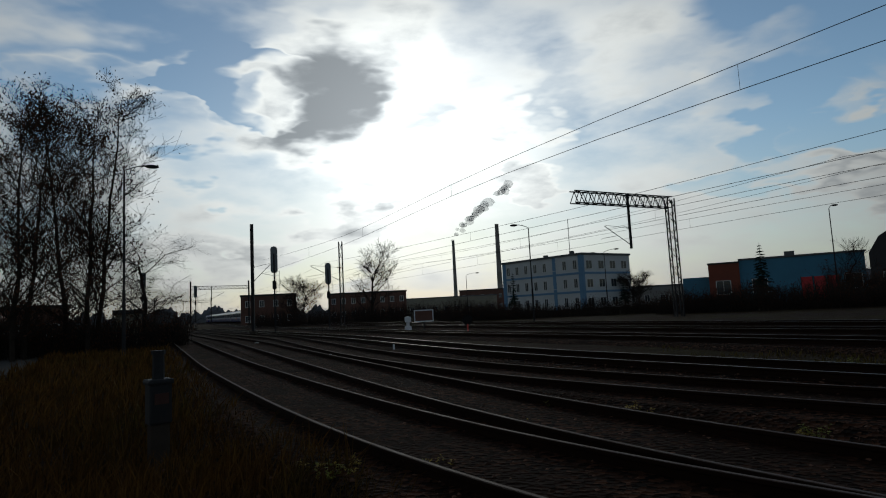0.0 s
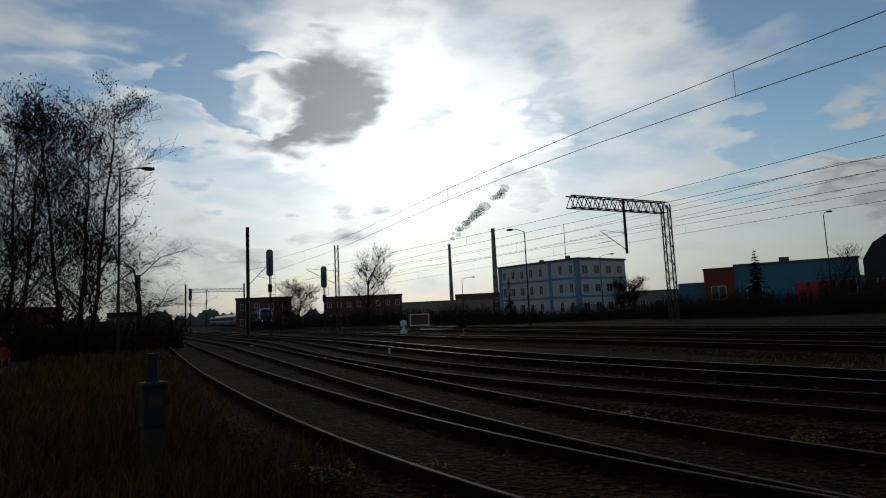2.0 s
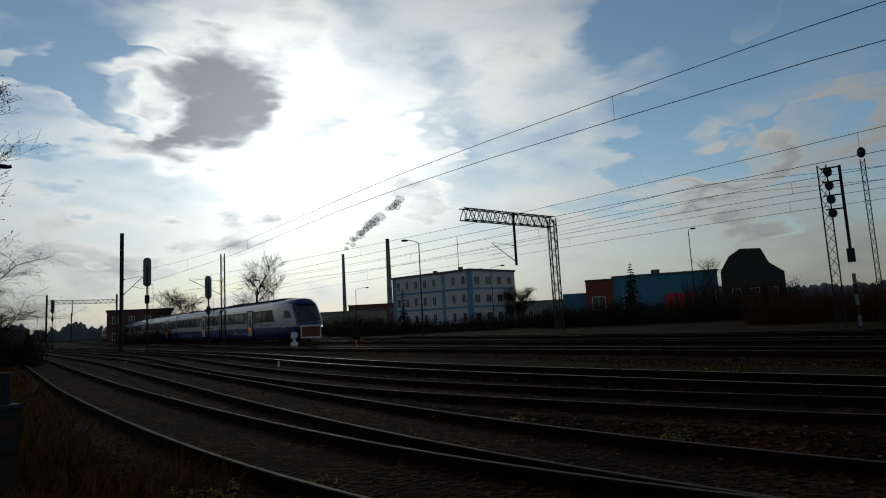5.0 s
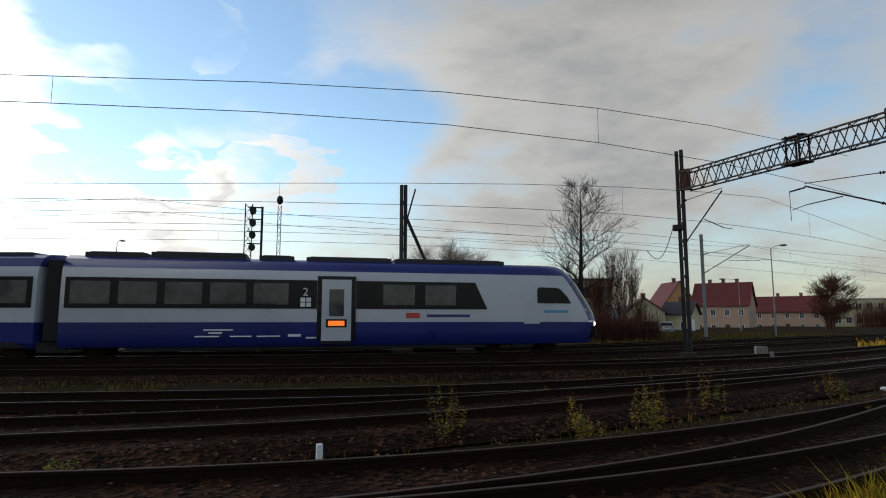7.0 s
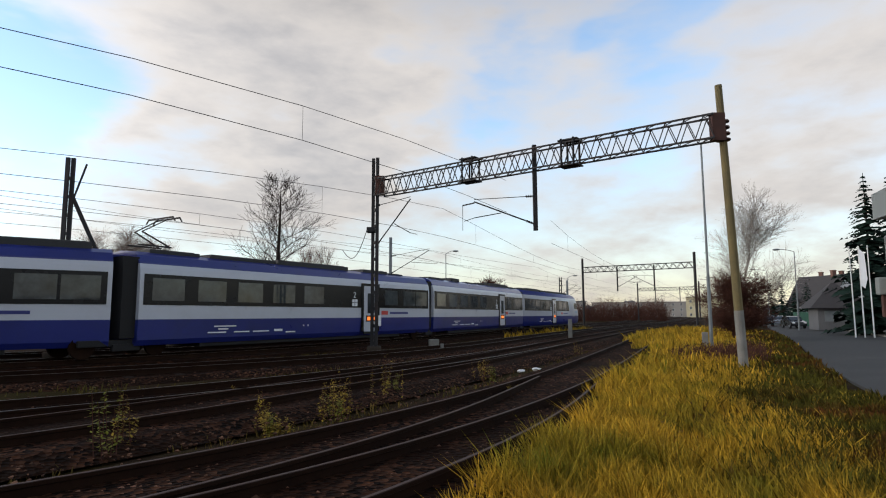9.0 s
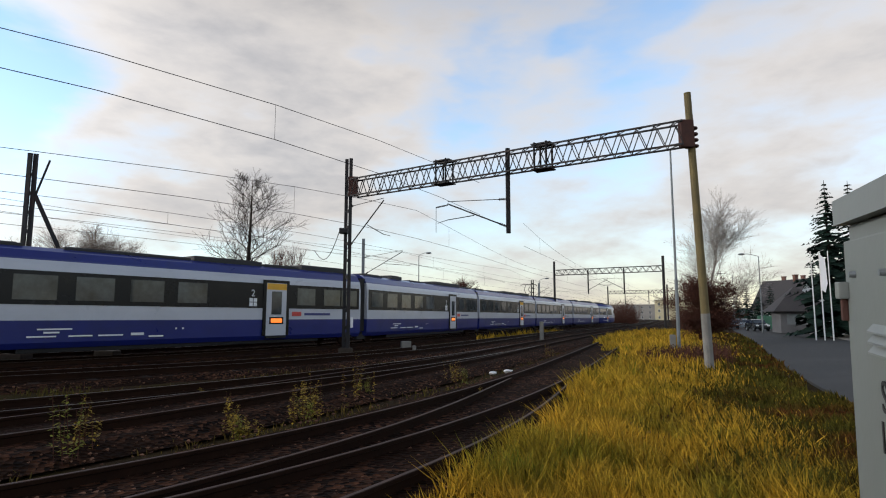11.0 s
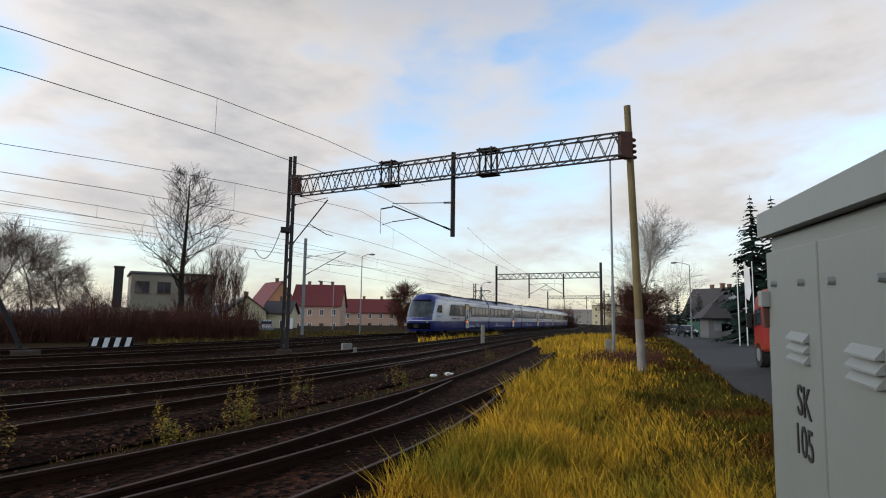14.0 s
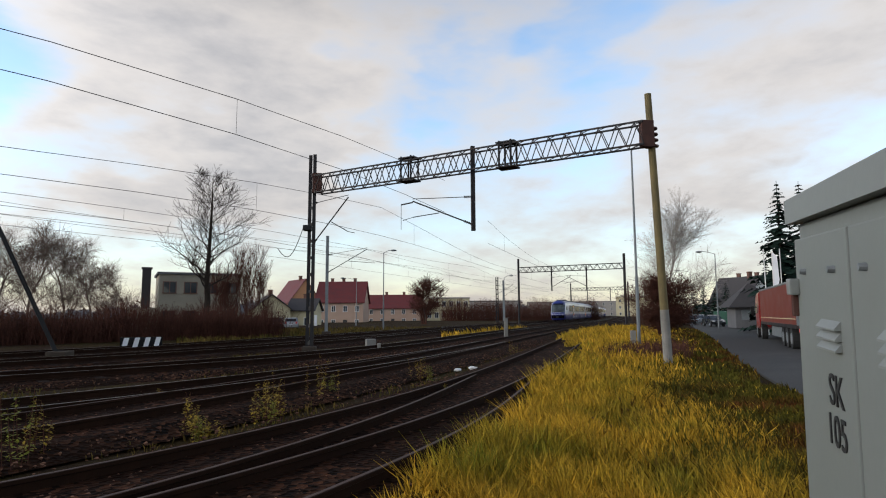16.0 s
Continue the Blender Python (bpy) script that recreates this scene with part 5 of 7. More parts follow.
def build_small_line_things():
    # striped end board
    t = thing("striped_board", "white and black slanted striped board on low posts", "track sign", facing(-71.1, 34.2, -0.3, 12))
    part("board", boxes((-0.90, 1.08, -0.04, 0.04, 0.0, 0.72), bevel=0.01), M["train_black"], t)
    for i in range(4):
        bm = bmesh.new()
        x = -0.92 + i * 0.50
        prism(bm, [(x + 0.04, 0.02), (x + 0.27, 0.02), (x + 0.43, 0.70), (x + 0.20, 0.70)], -0.052, -0.041)
        part("white_stripe", bm, M["white_mark"], t)
    for x in (-0.8, 0.8):
        part("post", boxes((x - 0.05, x + 0.05, 0.045, 0.12, -0.1, 0.7)), M["steel_dark"], t)
    # short concrete markers between the tracks
    for az, d, h, w, lab in ((-51.6, 6.9, 0.44, 0.07, "short white concrete marker post between rails"), (-92.0, 29.5, 0.42, 0.16, "small white marker post beside the track"), (-104.2, 43, 1.5, 0.26, "white metal box on the verge"), (-91.2, 31.5, 0.55, 0.5, "grey concrete cable box"), (-115.9, 33.5, 0.9, 0.28, "small white plate on a stake"), (4.9, 26, 0.35, 0.08, "small pale marker peg between rails")):
        m = thing("marker_post", lab, "marker post", facing(az, d, -0.32, 8))
        bm = boxes((-w / 2, w / 2, -w / 2, w / 2, 0, h), bevel=min(0.03, w * 0.2))
        part("post", bm, M["concrete"] if w > 0.12 else M["white_mark"], m)
        part("foot", boxes((-w * 0.7, w * 0.7, -w * 0.7, w * 0.7, -0.1, 0.06)), M["concrete"], m)
    # shunting signal with its white framed board
    t = thing("ground_signal", "white painted point indicator beside the rails", "track sign", facing(3.45, 45, -0.2))
    bm = bmesh.new()
    rod(bm, (0, 0, 0), (0, 0, 1.2), 0.14, 0.10, 8)
    box(bm, -0.26, 0.26, -0.15, 0.15, 0.15, 0.45, 0.05)
    box(bm, -0.24, 0.24, -0.18, 0.18, 0.75, 1.15, 0.06)
    part("body", bm, M["white_mark"], t)
    t = thing("framed_board", "dark board with a white frame on a short post", "track sign", facing(1.9, 45, -0.2, 6))
    part("board", boxes((-0.68, 0.68, -0.02, 0.02, 0.8, 1.55)), M["brick_dark"], t)
    part("frame", boxes((-0.74, 0.74, -0.05, 0.03, 1.55, 1.63), (-0.74, 0.74, -0.05, 0.03, 0.72, 0.80), (-0.74, -0.66, -0.05, 0.03, 0.8, 1.55), (0.66, 0.74, -0.05, 0.03, 0.8, 1.55)), M["white_mark"], t)
    part("post", boxes((-0.05, 0.05, 0.03, 0.1, -0.1, 0.9)), M["steel_dark"], t)
    t = thing("disc_sign", "small dark round disc on a red and white peg", "track sign", facing(-2.3, 42, -0.2))
    bm = bmesh.new()
    rod(bm, (0, -0.03, 0.75), (0, 0.03, 0.75), 0.36, 0.36, 18)
    part("disc", bm, M["train_black"], t)
    part("peg", boxes((-0.05, 0.05, -0.04, 0.04, -0.2, 0.45)), M["red_mark"], t)
    # stout iron post in the grass by the track
    t = thing("iron_post", "dark iron cable post with a square cap on a pale foot", "cable post", facing(25.7, 8.3, -0.35, 15))
    part("foot", boxes((-0.11, 0.11, -0.11, 0.11, -0.1, 0.66), bevel=0.03), M["footing"], t)
    part("housing", boxes((-0.13, 0.13, -0.13, 0.13, 0.60, 1.12), (-0.15, 0.15, -0.15, 0.15, 1.08, 1.15), bevel=0.03), M["steel_dark"], t)
    bm = bmesh.new()
    rod(bm, (0, 0, 1.15), (0, 0, 1.45), 0.075, 0.07, 12)
    rod(bm, (0, 0, 1.45), (0, 0, 1.50), 0.085, 0.085, 12)
    part("neck", bm, M["steel_dark"], t)
    part("plate", boxes((-0.08, 0.08, -0.145, -0.129, 0.85, 0.98)), M["rust"], t)


# ---- buildings ----
def window(parent, x, z, w, h, y=0.0, bars=True, frame=None):
    """A window on the front (y side) of a building: reveal, frame, pane."""
    f = part("window", boxes((x - w / 2 - 0.07, x - w / 2 + 0.03, y - 0.05, y + 0.1, z, z + h), (x + w / 2 - 0.03, x + w / 2 + 0.07, y - 0.05, y + 0.1, z, z + h), (x - w / 2 - 0.07, x + w / 2 + 0.07, y - 0.05, y + 0.1, z + h, z + h + 0.08), (x - w / 2 - 0.12, x + w / 2 + 0.12, y - 0.12, y + 0.1, z - 0.09, z), *(((x - 0.035, x + 0.035, y - 0.045, y + 0.1, z, z + h),) if bars else ())), frame or M["frame_white"], parent)
    part("pane", boxes((x - w / 2 + 0.03, x + w / 2 - 0.03, y - 0.02, y + 0.05, z, z + h)), M["pane"], f)
    return f


def gable_house(label, m, w, depth, eave, ridge, wall, roof, cols, floors, along=True, chimneys=1, win=(0.9, 1.3), base=0.9, side_cols=0, plinth=True):
    """A house whose front looks along -y; along: the ridge runs along the front."""
    t = thing("house", label, "house", m)
    body = bmesh.new()
    if along:
        v = [(0, 0), (depth, 0), (depth, eave), (depth / 2, ridge), (0, eave)]
        a = [body.verts.new((-w / 2, y, z)) for y, z in v]
        b = [body.verts.new((w / 2, y, z)) for y, z in v]
    else:
        v = [(-w / 2, 0), (w / 2, 0), (w / 2, eave), (0, ridge), (-w / 2, eave)]
        a = [body.verts.new((x, 0, z)) for x, z in v]
        b = [body.verts.new((x, depth, z)) for x, z in v]
    body.faces.new(a)
    body.faces.new(b)
    for i in range(5):
        body.faces.new((a[i], a[(i + 1) % 5], b[(i + 1) % 5], b[i]))
    bmesh.ops.recalc_face_normals(body, faces=body.faces[:])
    part("wall", body, wall, t)
    rf = bmesh.new()
    o, th = 0.45, 0.18
    if along:
        for y0, y1 in ((-o, depth / 2), (depth + o, depth / 2)):
            k = (ridge - eave) / (depth / 2)
            z0 = eave - k * o
            prism_pts = [(y0, z0 + 0.03), (y1, ridge + 0.03), (y1, ridge + 0.03 + th), (y0, z0 + 0.03 + th)]
            va = [rf.verts.new((-w / 2 - o, y, z)) for y, z in prism_pts]
            vb = [rf.verts.new((w / 2 + o, y, z)) for y, z in prism_pts]
            rf.faces.new(va)
            rf.faces.new(vb)
            for i in range(4):
                rf.faces.new((va[i], va[(i + 1) % 4], vb[(i + 1) % 4], vb[i]))
    else:
        for x0 in (-w / 2 - o, w / 2 + o):
            k = (ridge - eave) / (w / 2)
            z0 = eave - k * o
            pp = [(x0, z0 + 0.03), (0, ridge + 0.03), (0, ridge + 0.03 + th), (x0, z0 + 0.03 + th)]
            va = [rf.verts.new((x, -o, z)) for x, z in pp]
            vb = [rf.verts.new((x, depth + o, z)) for x, z in pp]
            rf.faces.new(va)
            rf.faces.new(vb)
            for i in range(4):
                rf.faces.new((va[i], va[(i + 1) % 4], vb[(i + 1) % 4], vb[i]))
    bmesh.ops.recalc_face_normals(rf, faces=rf.faces[:])
    rp = part("roof", rf, roof, t)
    for c in range(chimneys):
        x = (c + 1) / (chimneys + 1) * w - w / 2
        cy = depth * 0.55 if along else depth * (0.3 + 0.3 * c)
        part("chimney", boxes((x - 0.35, x + 0.35, cy - 0.3, cy + 0.3, ridge - 1.2, ridge + 0.9), (x - 0.42, x + 0.42, cy - 0.37, cy + 0.37, ridge + 0.9, ridge + 1.05)), M["brick_dark"], rp)
    fh = eave / floors
    for f in range(floors):
        for c in range(cols):
            x = -w / 2 + (c + 0.5) * w / cols
            if f == 0 and c == cols // 2 and cols > 2:
                part("house_door", boxes((x - 0.5, x + 0.5, -0.06, 0.05, 0.1, 2.2)), M["roof_dark"], t)
            else:
                window(t, x, f * fh + base, win[0], win[1])
    if plinth:
        part("plinth", boxes((-w / 2 - 0.05, w / 2 + 0.05, -0.05, depth, -0.6, 0.4)), M["grey_wall"], t)
    return t


def block(label, m, w, depth, h, wall, cols, floors, roof=None, win=(1.1, 1.5), base=1.0, name="building", trim=None, top=0.4, frame=None):
    t = thing(name, label, "building", m)
    part("wall", boxes((-w / 2, w / 2, 0, depth, -0.8, h)), wall, t)
    part("roof", boxes((-w / 2 - 0.2, w / 2 + 0.2, -0.2, depth + 0.2, h, h + top)), roof or M["roof_grey"], t)
    fh = h / floors
    for f in range(floors):
        for c in range(cols):
            window(t, -w / 2 + (c + 0.5) * w / cols, f * fh + base, *win, frame=frame)
    if trim:
        for x in (-w / 2 + 0.3, w / 2 - 0.3):
            part("pilaster", boxes((x - 0.35, x + 0.35, -0.06, 0.0, 0, h)), trim, t)
        for f in range(1, floors):
            part("string_course", boxes((-w / 2, w / 2, -0.05, 0.0, f * fh + 0.1, f * fh + 0.3)), trim, t)
    return t


def build_office():
    """Three storeys, white with light blue bands, on a corner."""
    A, r, l = Vector((30.3, 126.4, -0.8)), Vector((0.80, 0.60, 0)), Vector((-0.60, 0.80, 0))
    W, L, H = 17.0, 25.0, 12.2
    t = thing("office_building", "three-storey white office building with light blue bands", "office building", Matrix.Translation(A) @ Matrix.Rotation(math.atan2(r.y, r.x), 4, "Z"))
    part("wall", boxes((0, W, 0, L, 0, H)), M["white_wall"], t)
    part("roof", boxes((-0.25, W + 0.25, -0.25, L + 0.25, H, H + 0.45)), M["roof_grey"], t)
    for x, y, hh in ((3, 5, 1.0), (3, 13, 0.8), (9, 4, 0.7), (12, 10, 0.9)):
        part("vent_stack", boxes((x, x + 0.8, y, y + 0.8, H + 0.4, H + 0.4 + hh)), M["roof_grey"], t)
    part("antenna", boxes((6.95, 7.05, 8.95, 9.05, H, H + 9.5)), M["steel_grey"], t)
    fl = H / 3
    for f in range(3):
        for c in range(4):
            w = window(t, 2.4 + c * 4.1, f * fl + 1.1, 1.9, 1.7, bars=True)
        for c in range(8):
            w = window(t, 0, f * fl + 1.1, 1.0, 1.9)
            w.matrix_basis = Matrix.Translation((0, 1.9 + c * 3.0, 0)) @ Matrix.Rotation(radians(-90), 4, "Z")
    for f in (1, 2):
        part("blue_band", boxes((-0.07, W, -0.07, 0, f * fl - 0.1, f * fl + 0.35)), M["blue_wall"], t, "light blue painted band")
        part("blue_band", boxes((-0.07, 0, 0, L, f * fl - 0.1, f * fl + 0.35)), M["blue_wall"], t, "light blue painted band")
    for a, b in (((-0.1, 0.8), (-0.1, 0.8)),):
        part("blue_pilaster", boxes((-0.1, 0.75, -0.1, 0.0, 0, H)), M["blue_wall"], t, "light blue corner pilaster")
    part("blue_pilaster", boxes((-0.1, 0.0, 0.0, 0.9, 0, H)), M["blue_wall"], t)
    part("blue_pilaster", boxes((-0.1, 0.0, L - 1.2, L, 0, H)), M["blue_wall"], t)
    part("blue_pilaster", boxes((-0.1, 0.0, L * 0.30, L * 0.30 + 0.9, 0, H)), M["blue_wall"], t)


def build_hall():
    """A long low hall, red-brown at one end, then teal with red doors."""
    t = thing("hall_building", "long low hall with red-brown and teal walls and red gates", "hall building", facing(-31.2, 112, -0.8, 2))
    part("red_wing", boxes((-13.2, -8.4, -0.5, 14, 0, 7.3)), M["redbrown_wall"], t, "red-brown rendered end wing")
    part("teal_wing", boxes((-8.4, 9.2, 0, 13, 0, 7.7)), M["teal_wall"], t, "teal painted wall")
    part("roof", boxes((-8.5, 9.4, -0.2, 13.2, 7.7, 8.0)), M["roof_grey"], t)
    part("low_annex", boxes((-18.0, -13.3, 4, 12, 0, 5.4)), M["teal_wall"], t)
    part("parapet", boxes((-13.3, -8.3, -0.6, 14, 7.3, 7.6)), M["roof_dark"], t)
    for x in (1.2, 3.0, 4.8):
        g = part("gate", boxes((x - 0.75, x + 0.75, -0.12, 0, 0.4, 4.3)), M["red_panel"], t, "bright red gate")
        part("gate_frame", boxes((x - 0.85, x - 0.75, -0.16, 0, 0.4, 4.4), (x + 0.75, x + 0.85, -0.16, 0, 0.4, 4.4)), M["roof_dark"], g)
    for x in (-11, -5.5, 7.5):
        window(t, x, 2.2, 2.2, 2.2, y=-0.5 if x < -8 else 0)
    part("roof_vent", boxes((-1.5, 0.0, 4, 5.5, 8.0, 8.9)), M["roof_grey"], t)
    d = thing("dome_building", "dark building with a sloping crown behind the hall", "building", facing(-38.6, 108, -0.8))
    bm = bmesh.new()
    prism(bm, [(-4.6, 0), (4.6, 0), (4.6, 6.6), (2.6, 8.2), (1.6, 10.6), (-1.4, 10.8), (-3.2, 9.6), (-4.6, 7.2)], 0, 10)
    part("wall", bm, M["roof_dark"], d)
    for x in (-2.5, 0.2, 2.8):
        window(d, x, 2.6, 1.2, 1.6)


def build_chimneys():
    for az, h, d, r in ((-1.32, 99, 850, 3.0), (-5.65, 119, 850, 4.3)):
        t = thing("power_station_chimney", "tall slender pale concrete chimney with faint bands", "chimney", facing(az, d, -2), "works chimneys")
        n = 7
        for i in range(n):
            bm = bmesh.new()
            z0, z1 = h * i / n, h * (i + 1) / n
            rod(bm, (0, 0, z0), (0, 0, z1), r * (1 - 0.38 * i / n), r * (1 - 0.38 * (i + 1) / n), 20)
            part("shaft_band", bm, M["far_wall"] if i % 2 else M["concrete"], t)
        bm = bmesh.new()
        rod(bm, (0, 0, h), (0, 0, h + 1.2), r * 0.66, r * 0.66, 20)
        part("rim", bm, M["roof_dark"], t)
    # the drifting plume, in puffs
    t = thing("smoke_plume", "grey smoke plume drifting from the works chimney", "smoke", facing(-1.32, 850, 97))
    r = random.Random(4)
    x, z = 0.0, 2.0
    for i in range(34):
        u = i / 34
        x, z = 2 + u * 88, 3 + 78 * u ** 0.8
        if 0.56 < u < 0.74:
            continue
        bm = bmesh.new()
        s = (2.6 + 9.5 * min(u, 0.5)) * (0.85 if u > 0.7 else 1) * r.uniform(0.75, 1.2)
        bmesh.ops.create_icosphere(bm, subdivisions=3, radius=s)
        for v in bm.verts:
            k = 1 + 0.45 * noise.noise(v.co * (0.9 / s * 2) + Vector((i * 3.1, 0, 0))) + 0.2 * noise.noise(v.co * (2.2 / s * 2) + Vector((i, 5, 0)))
            v.co = v.co * k
            v.co.z *= 0.72
        bmesh.ops.translate(bm, verts=bm.verts, vec=(x + r.uniform(-3.5, 3.5), r.uniform(-4, 4), z + r.uniform(-3, 3)))
        for f in bm.faces:
            f.smooth = True
        part("puff", bm, M["smoke"], t)


def far_ridge(name, label, az0, az1, d, h, seed, material, rough=0.5):
    """A far wooded rise with an uneven top."""
    v, f = [], []
    n = int(abs(az1 - az0) * 9)
    for i in range(n + 1):
        az = az0 + (az1 - az0) * i / n
        k = 0.6 + 0.5 * noise.noise(Vector((az * 0.12, seed, 0))) + rough * 0.35 * noise.noise(Vector((az * 1.1, seed, 3))) + rough * 0.22 * noise.noise(Vector((az * 4.3, seed, 7)))
        hh = max(0.15, k) * h
        for dd, z in ((d, -3), (d, hh * 0.7), (d + 12, hh), (d + 60, -3)):
            v.append(at(az, dd, z))
    for i in range(n):
        for j in range(3):
            f.append((i * 4 + j, i * 4 + 4 + j, i * 4 + 5 + j, i * 4 + 1 + j))
    return tagged(raw(name, v, f, material), label, "woods", kind="stuff")


# ---- vehicles ----
def wheels(t, xs, half, r, w=0.2):
    for x in xs:
        for s in (-1, 1):
            bm = bmesh.new()
            rod(bm, (x, s * (half - w), r), (x, s * half, r), r, r, 18)
            q = part("wheel", bm, M["tyre"], t)
            bm = bmesh.new()
            rod(bm, (x, s * (half - 0.02), r), (x, s * (half + 0.012), r), r * 0.6, r * 0.52, 14)
            part("rim", bm, M["steel_grey"], q)


def parked_car(label, paint, m, van=False, lit=False, name="car"):
    """A hatchback; it looks along +x."""
    t = thing(name, label, "car", m)
    L, W, H = 4.1, 0.86, 1.48
    low = [(-2.0, 0.30), (1.95, 0.28), (2.05, 0.55), (1.98, 0.78), (0.95, 0.95), (-1.95, 0.98), (-2.05, 0.6)]
    bm = bmesh.new()
    prism(bm, low, -W, W)
    bmesh.ops.bevel(bm, geom=[e for e in bm.edges], offset=0.05, segments=2, affect="EDGES")
    body = part("body", bm, paint, t)
    cab = [(0.95, 0.93), (0.25, 1.40), (-0.3, H), (-1.55, H - 0.04), (-1.98, 0.96)]
    bm = bmesh.new()
    prism(bm, cab, -W + 0.10, W - 0.10)
    bmesh.ops.bevel(bm, geom=[e for e in bm.edges], offset=0.04, segments=2, affect="EDGES")
    part("cabin", bm, paint, body)
    for s in (-1, 1):
        bm = bmesh.new()
        prism(bm, [(0.72, 0.98), (0.15, 1.33), (-0.4, 1.36), (-0.4, 0.98)], min(s * (W - 0.11), s * (W - 0.085)), max(s * (W - 0.11), s * (W - 0.085)))
        prism(bm, [(-0.5, 0.98), (-0.5, 1.36), (-1.4, 1.34), (-1.72, 0.98)], min(s * (W - 0.11), s * (W - 0.085)), max(s * (W - 0.11), s * (W - 0.085)))
        part("side_window", bm, M["pane"], body)
        part("tail_light", boxes((-2.06, -1.9, s * (W - 0.22) - 0.09, s * (W - 0.22) + 0.09, 0.72, 0.98), bevel=0.02), M["lamp_red"] if lit else M["red_mark"], t, "red tail light")
        part("headlight", boxes((1.8, 2.03, s * (W - 0.25) - 0.15, s * (W - 0.25) + 0.15, 0.62, 0.76), bevel=0.02), M["white_mark"], t)
    part("rear_window", boxes((-1.93, -1.80, -0.62, 0.62, 1.02, 1.34), bevel=0.02), M["pane"], body)
    bm = bmesh.new()
    w = [bm.verts.new(p) for p in ((0.93, -0.66, 0.98), (0.93, 0.66, 0.98), (0.30, 0.60, 1.40), (0.30, -0.60, 1.40))]
    w2 = [bm.verts.new(v.co + Vector((0.03, 0, 0.02))) for v in w]
    bm.faces.new(w2)
    bm.faces.new(w)
    for i in range(4):
        bm.faces.new((w[i], w[(i + 1) % 4], w2[(i + 1) % 4], w2[i]))
    bmesh.ops.recalc_face_normals(bm, faces=bm.faces[:])
    part("windscreen", bm, M["pane"], body)
    part("rear_plate", boxes((-2.075, -2.05, -0.26, 0.26, 0.62, 0.73)), M["white_mark"], t)
    wheels(t, (-1.28, 1.25), W + 0.02, 0.31)
    return t


def lorry():
    """A red tractor with a long red curtain trailer; it looks along +x, its rear at 0."""
    t = thing("lorry", "red articulated lorry with a dark red curtain trailer", "lorry")
    part("curtain", boxes((0.05, 13.4, -1.26, 1.26, 1.15, 3.15), bevel=0.04), M["tarp_red"], t, "dark red tarpaulin side")
    part("trailer_roof", boxes((0.0, 13.45, -1.28, 1.28, 3.15, 3.25), bevel=0.02), M["steel_grey"], t, "pale roof rail")
    part("side_rail", boxes((0.0, 13.45, -1.285, 1.285, 1.0, 1.18), bevel=0.02), M["steel_dark"], t)
    part("rope_line", boxes((0.1, 13.3, -1.275, 1.275, 1.42, 1.46)), M["cream_wall"], t)
    part("chassis", boxes((0.2, 17.0, -0.5, 0.5, 0.7, 1.0)), M["steel_dark"], t)
    part("rear_doors", boxes((-0.03, 0.05, -1.24, 1.24, 1.15, 3.12)), M["steel_grey"], t)
    for s in (-1, 1):
        part("side_guard", boxes((4.6, 8.8, s * 1.18 - 0.03, s * 1.18 + 0.03, 0.42, 0.95)), M["steel_grey"], t)
        part("rear_lamp", boxes((-0.06, 0.0, s * 1.0 - 0.15, s * 1.0 + 0.15, 0.85, 1.0)), M["lamp_red"], t)
    bm = bmesh.new()
    prism(bm, [(14.3, 0.75), (16.55, 0.55), (16.62, 1.6), (16.45, 2.3), (16.1, 2.85), (15.3, 3.12), (14.3, 3.12)], -1.24, 1.24)
    bmesh.ops.bevel(bm, geom=bm.edges[:], offset=0.06, segments=2, affect="EDGES")
    c = part("cab", bm, M["truck_red"], t, "bright red tractor cab")
    for s in (-1, 1):
        bm = bmesh.new()
        prism(bm, [(15.3, 1.75), (16.35, 1.65), (16.25, 2.3), (15.35, 2.4)], min(s * 1.23, s * 1.255), max(s * 1.23, s * 1.255))
        part("cab_window", bm, M["pane"], c)
        part("mirror", boxes((16.3, 16.5, s * 1.45 - 0.1, s * 1.45 + 0.1, 1.6, 2.2), (16.35, 16.42, min(s * 1.2, s * 1.45), max(s * 1.2, s * 1.45), 2.1, 2.16), bevel=0.02), M["tyre"], c)
    wheels(t, (1.7, 3.0, 4.3), 1.24, 0.50, 0.36)
    wheels(t, (13.6, 16.0), 1.24, 0.50, 0.34)
    return t


def bus():
    t = thing("bus", "dark red town bus with two lit headlights", "bus")
    bm = boxes((0, 11.0, -1.25, 1.25, 0.35, 3.05), bevel=0.12)
    b = part("body", bm, M["tarp_red"], t)
    part("windscreen", boxes((10.98, 11.04, -1.1, 1.1, 1.2, 2.6), bevel=0.02), M["pane"], b)
    part("route_display", boxes((10.98, 11.05, -0.9, 0.9, 2.66, 2.92), bevel=0.01), M["train_black"], b)
    part("front_panel", boxes((10.99, 11.035, -1.15, 1.15, 0.4, 1.15), bevel=0.02), M["steel_dark"], b)
    for s in (-1, 1):
        part("headlight", boxes((10.99, 11.06, s * 0.95 - 0.14, s * 0.95 + 0.14, 0.62, 0.82), bevel=0.02), M["lamp_white"], t, "lit white headlight")
        for i in range(5):
            part("side_window", boxes((0.7 + i * 2.0, 2.45 + i * 2.0, s * 1.245 - 0.012, s * 1.245 + 0.012, 1.35, 2.5)), M["pane"], b)
    wheels(t, (2.6, 8.4), 1.2, 0.48, 0.3)
    return t


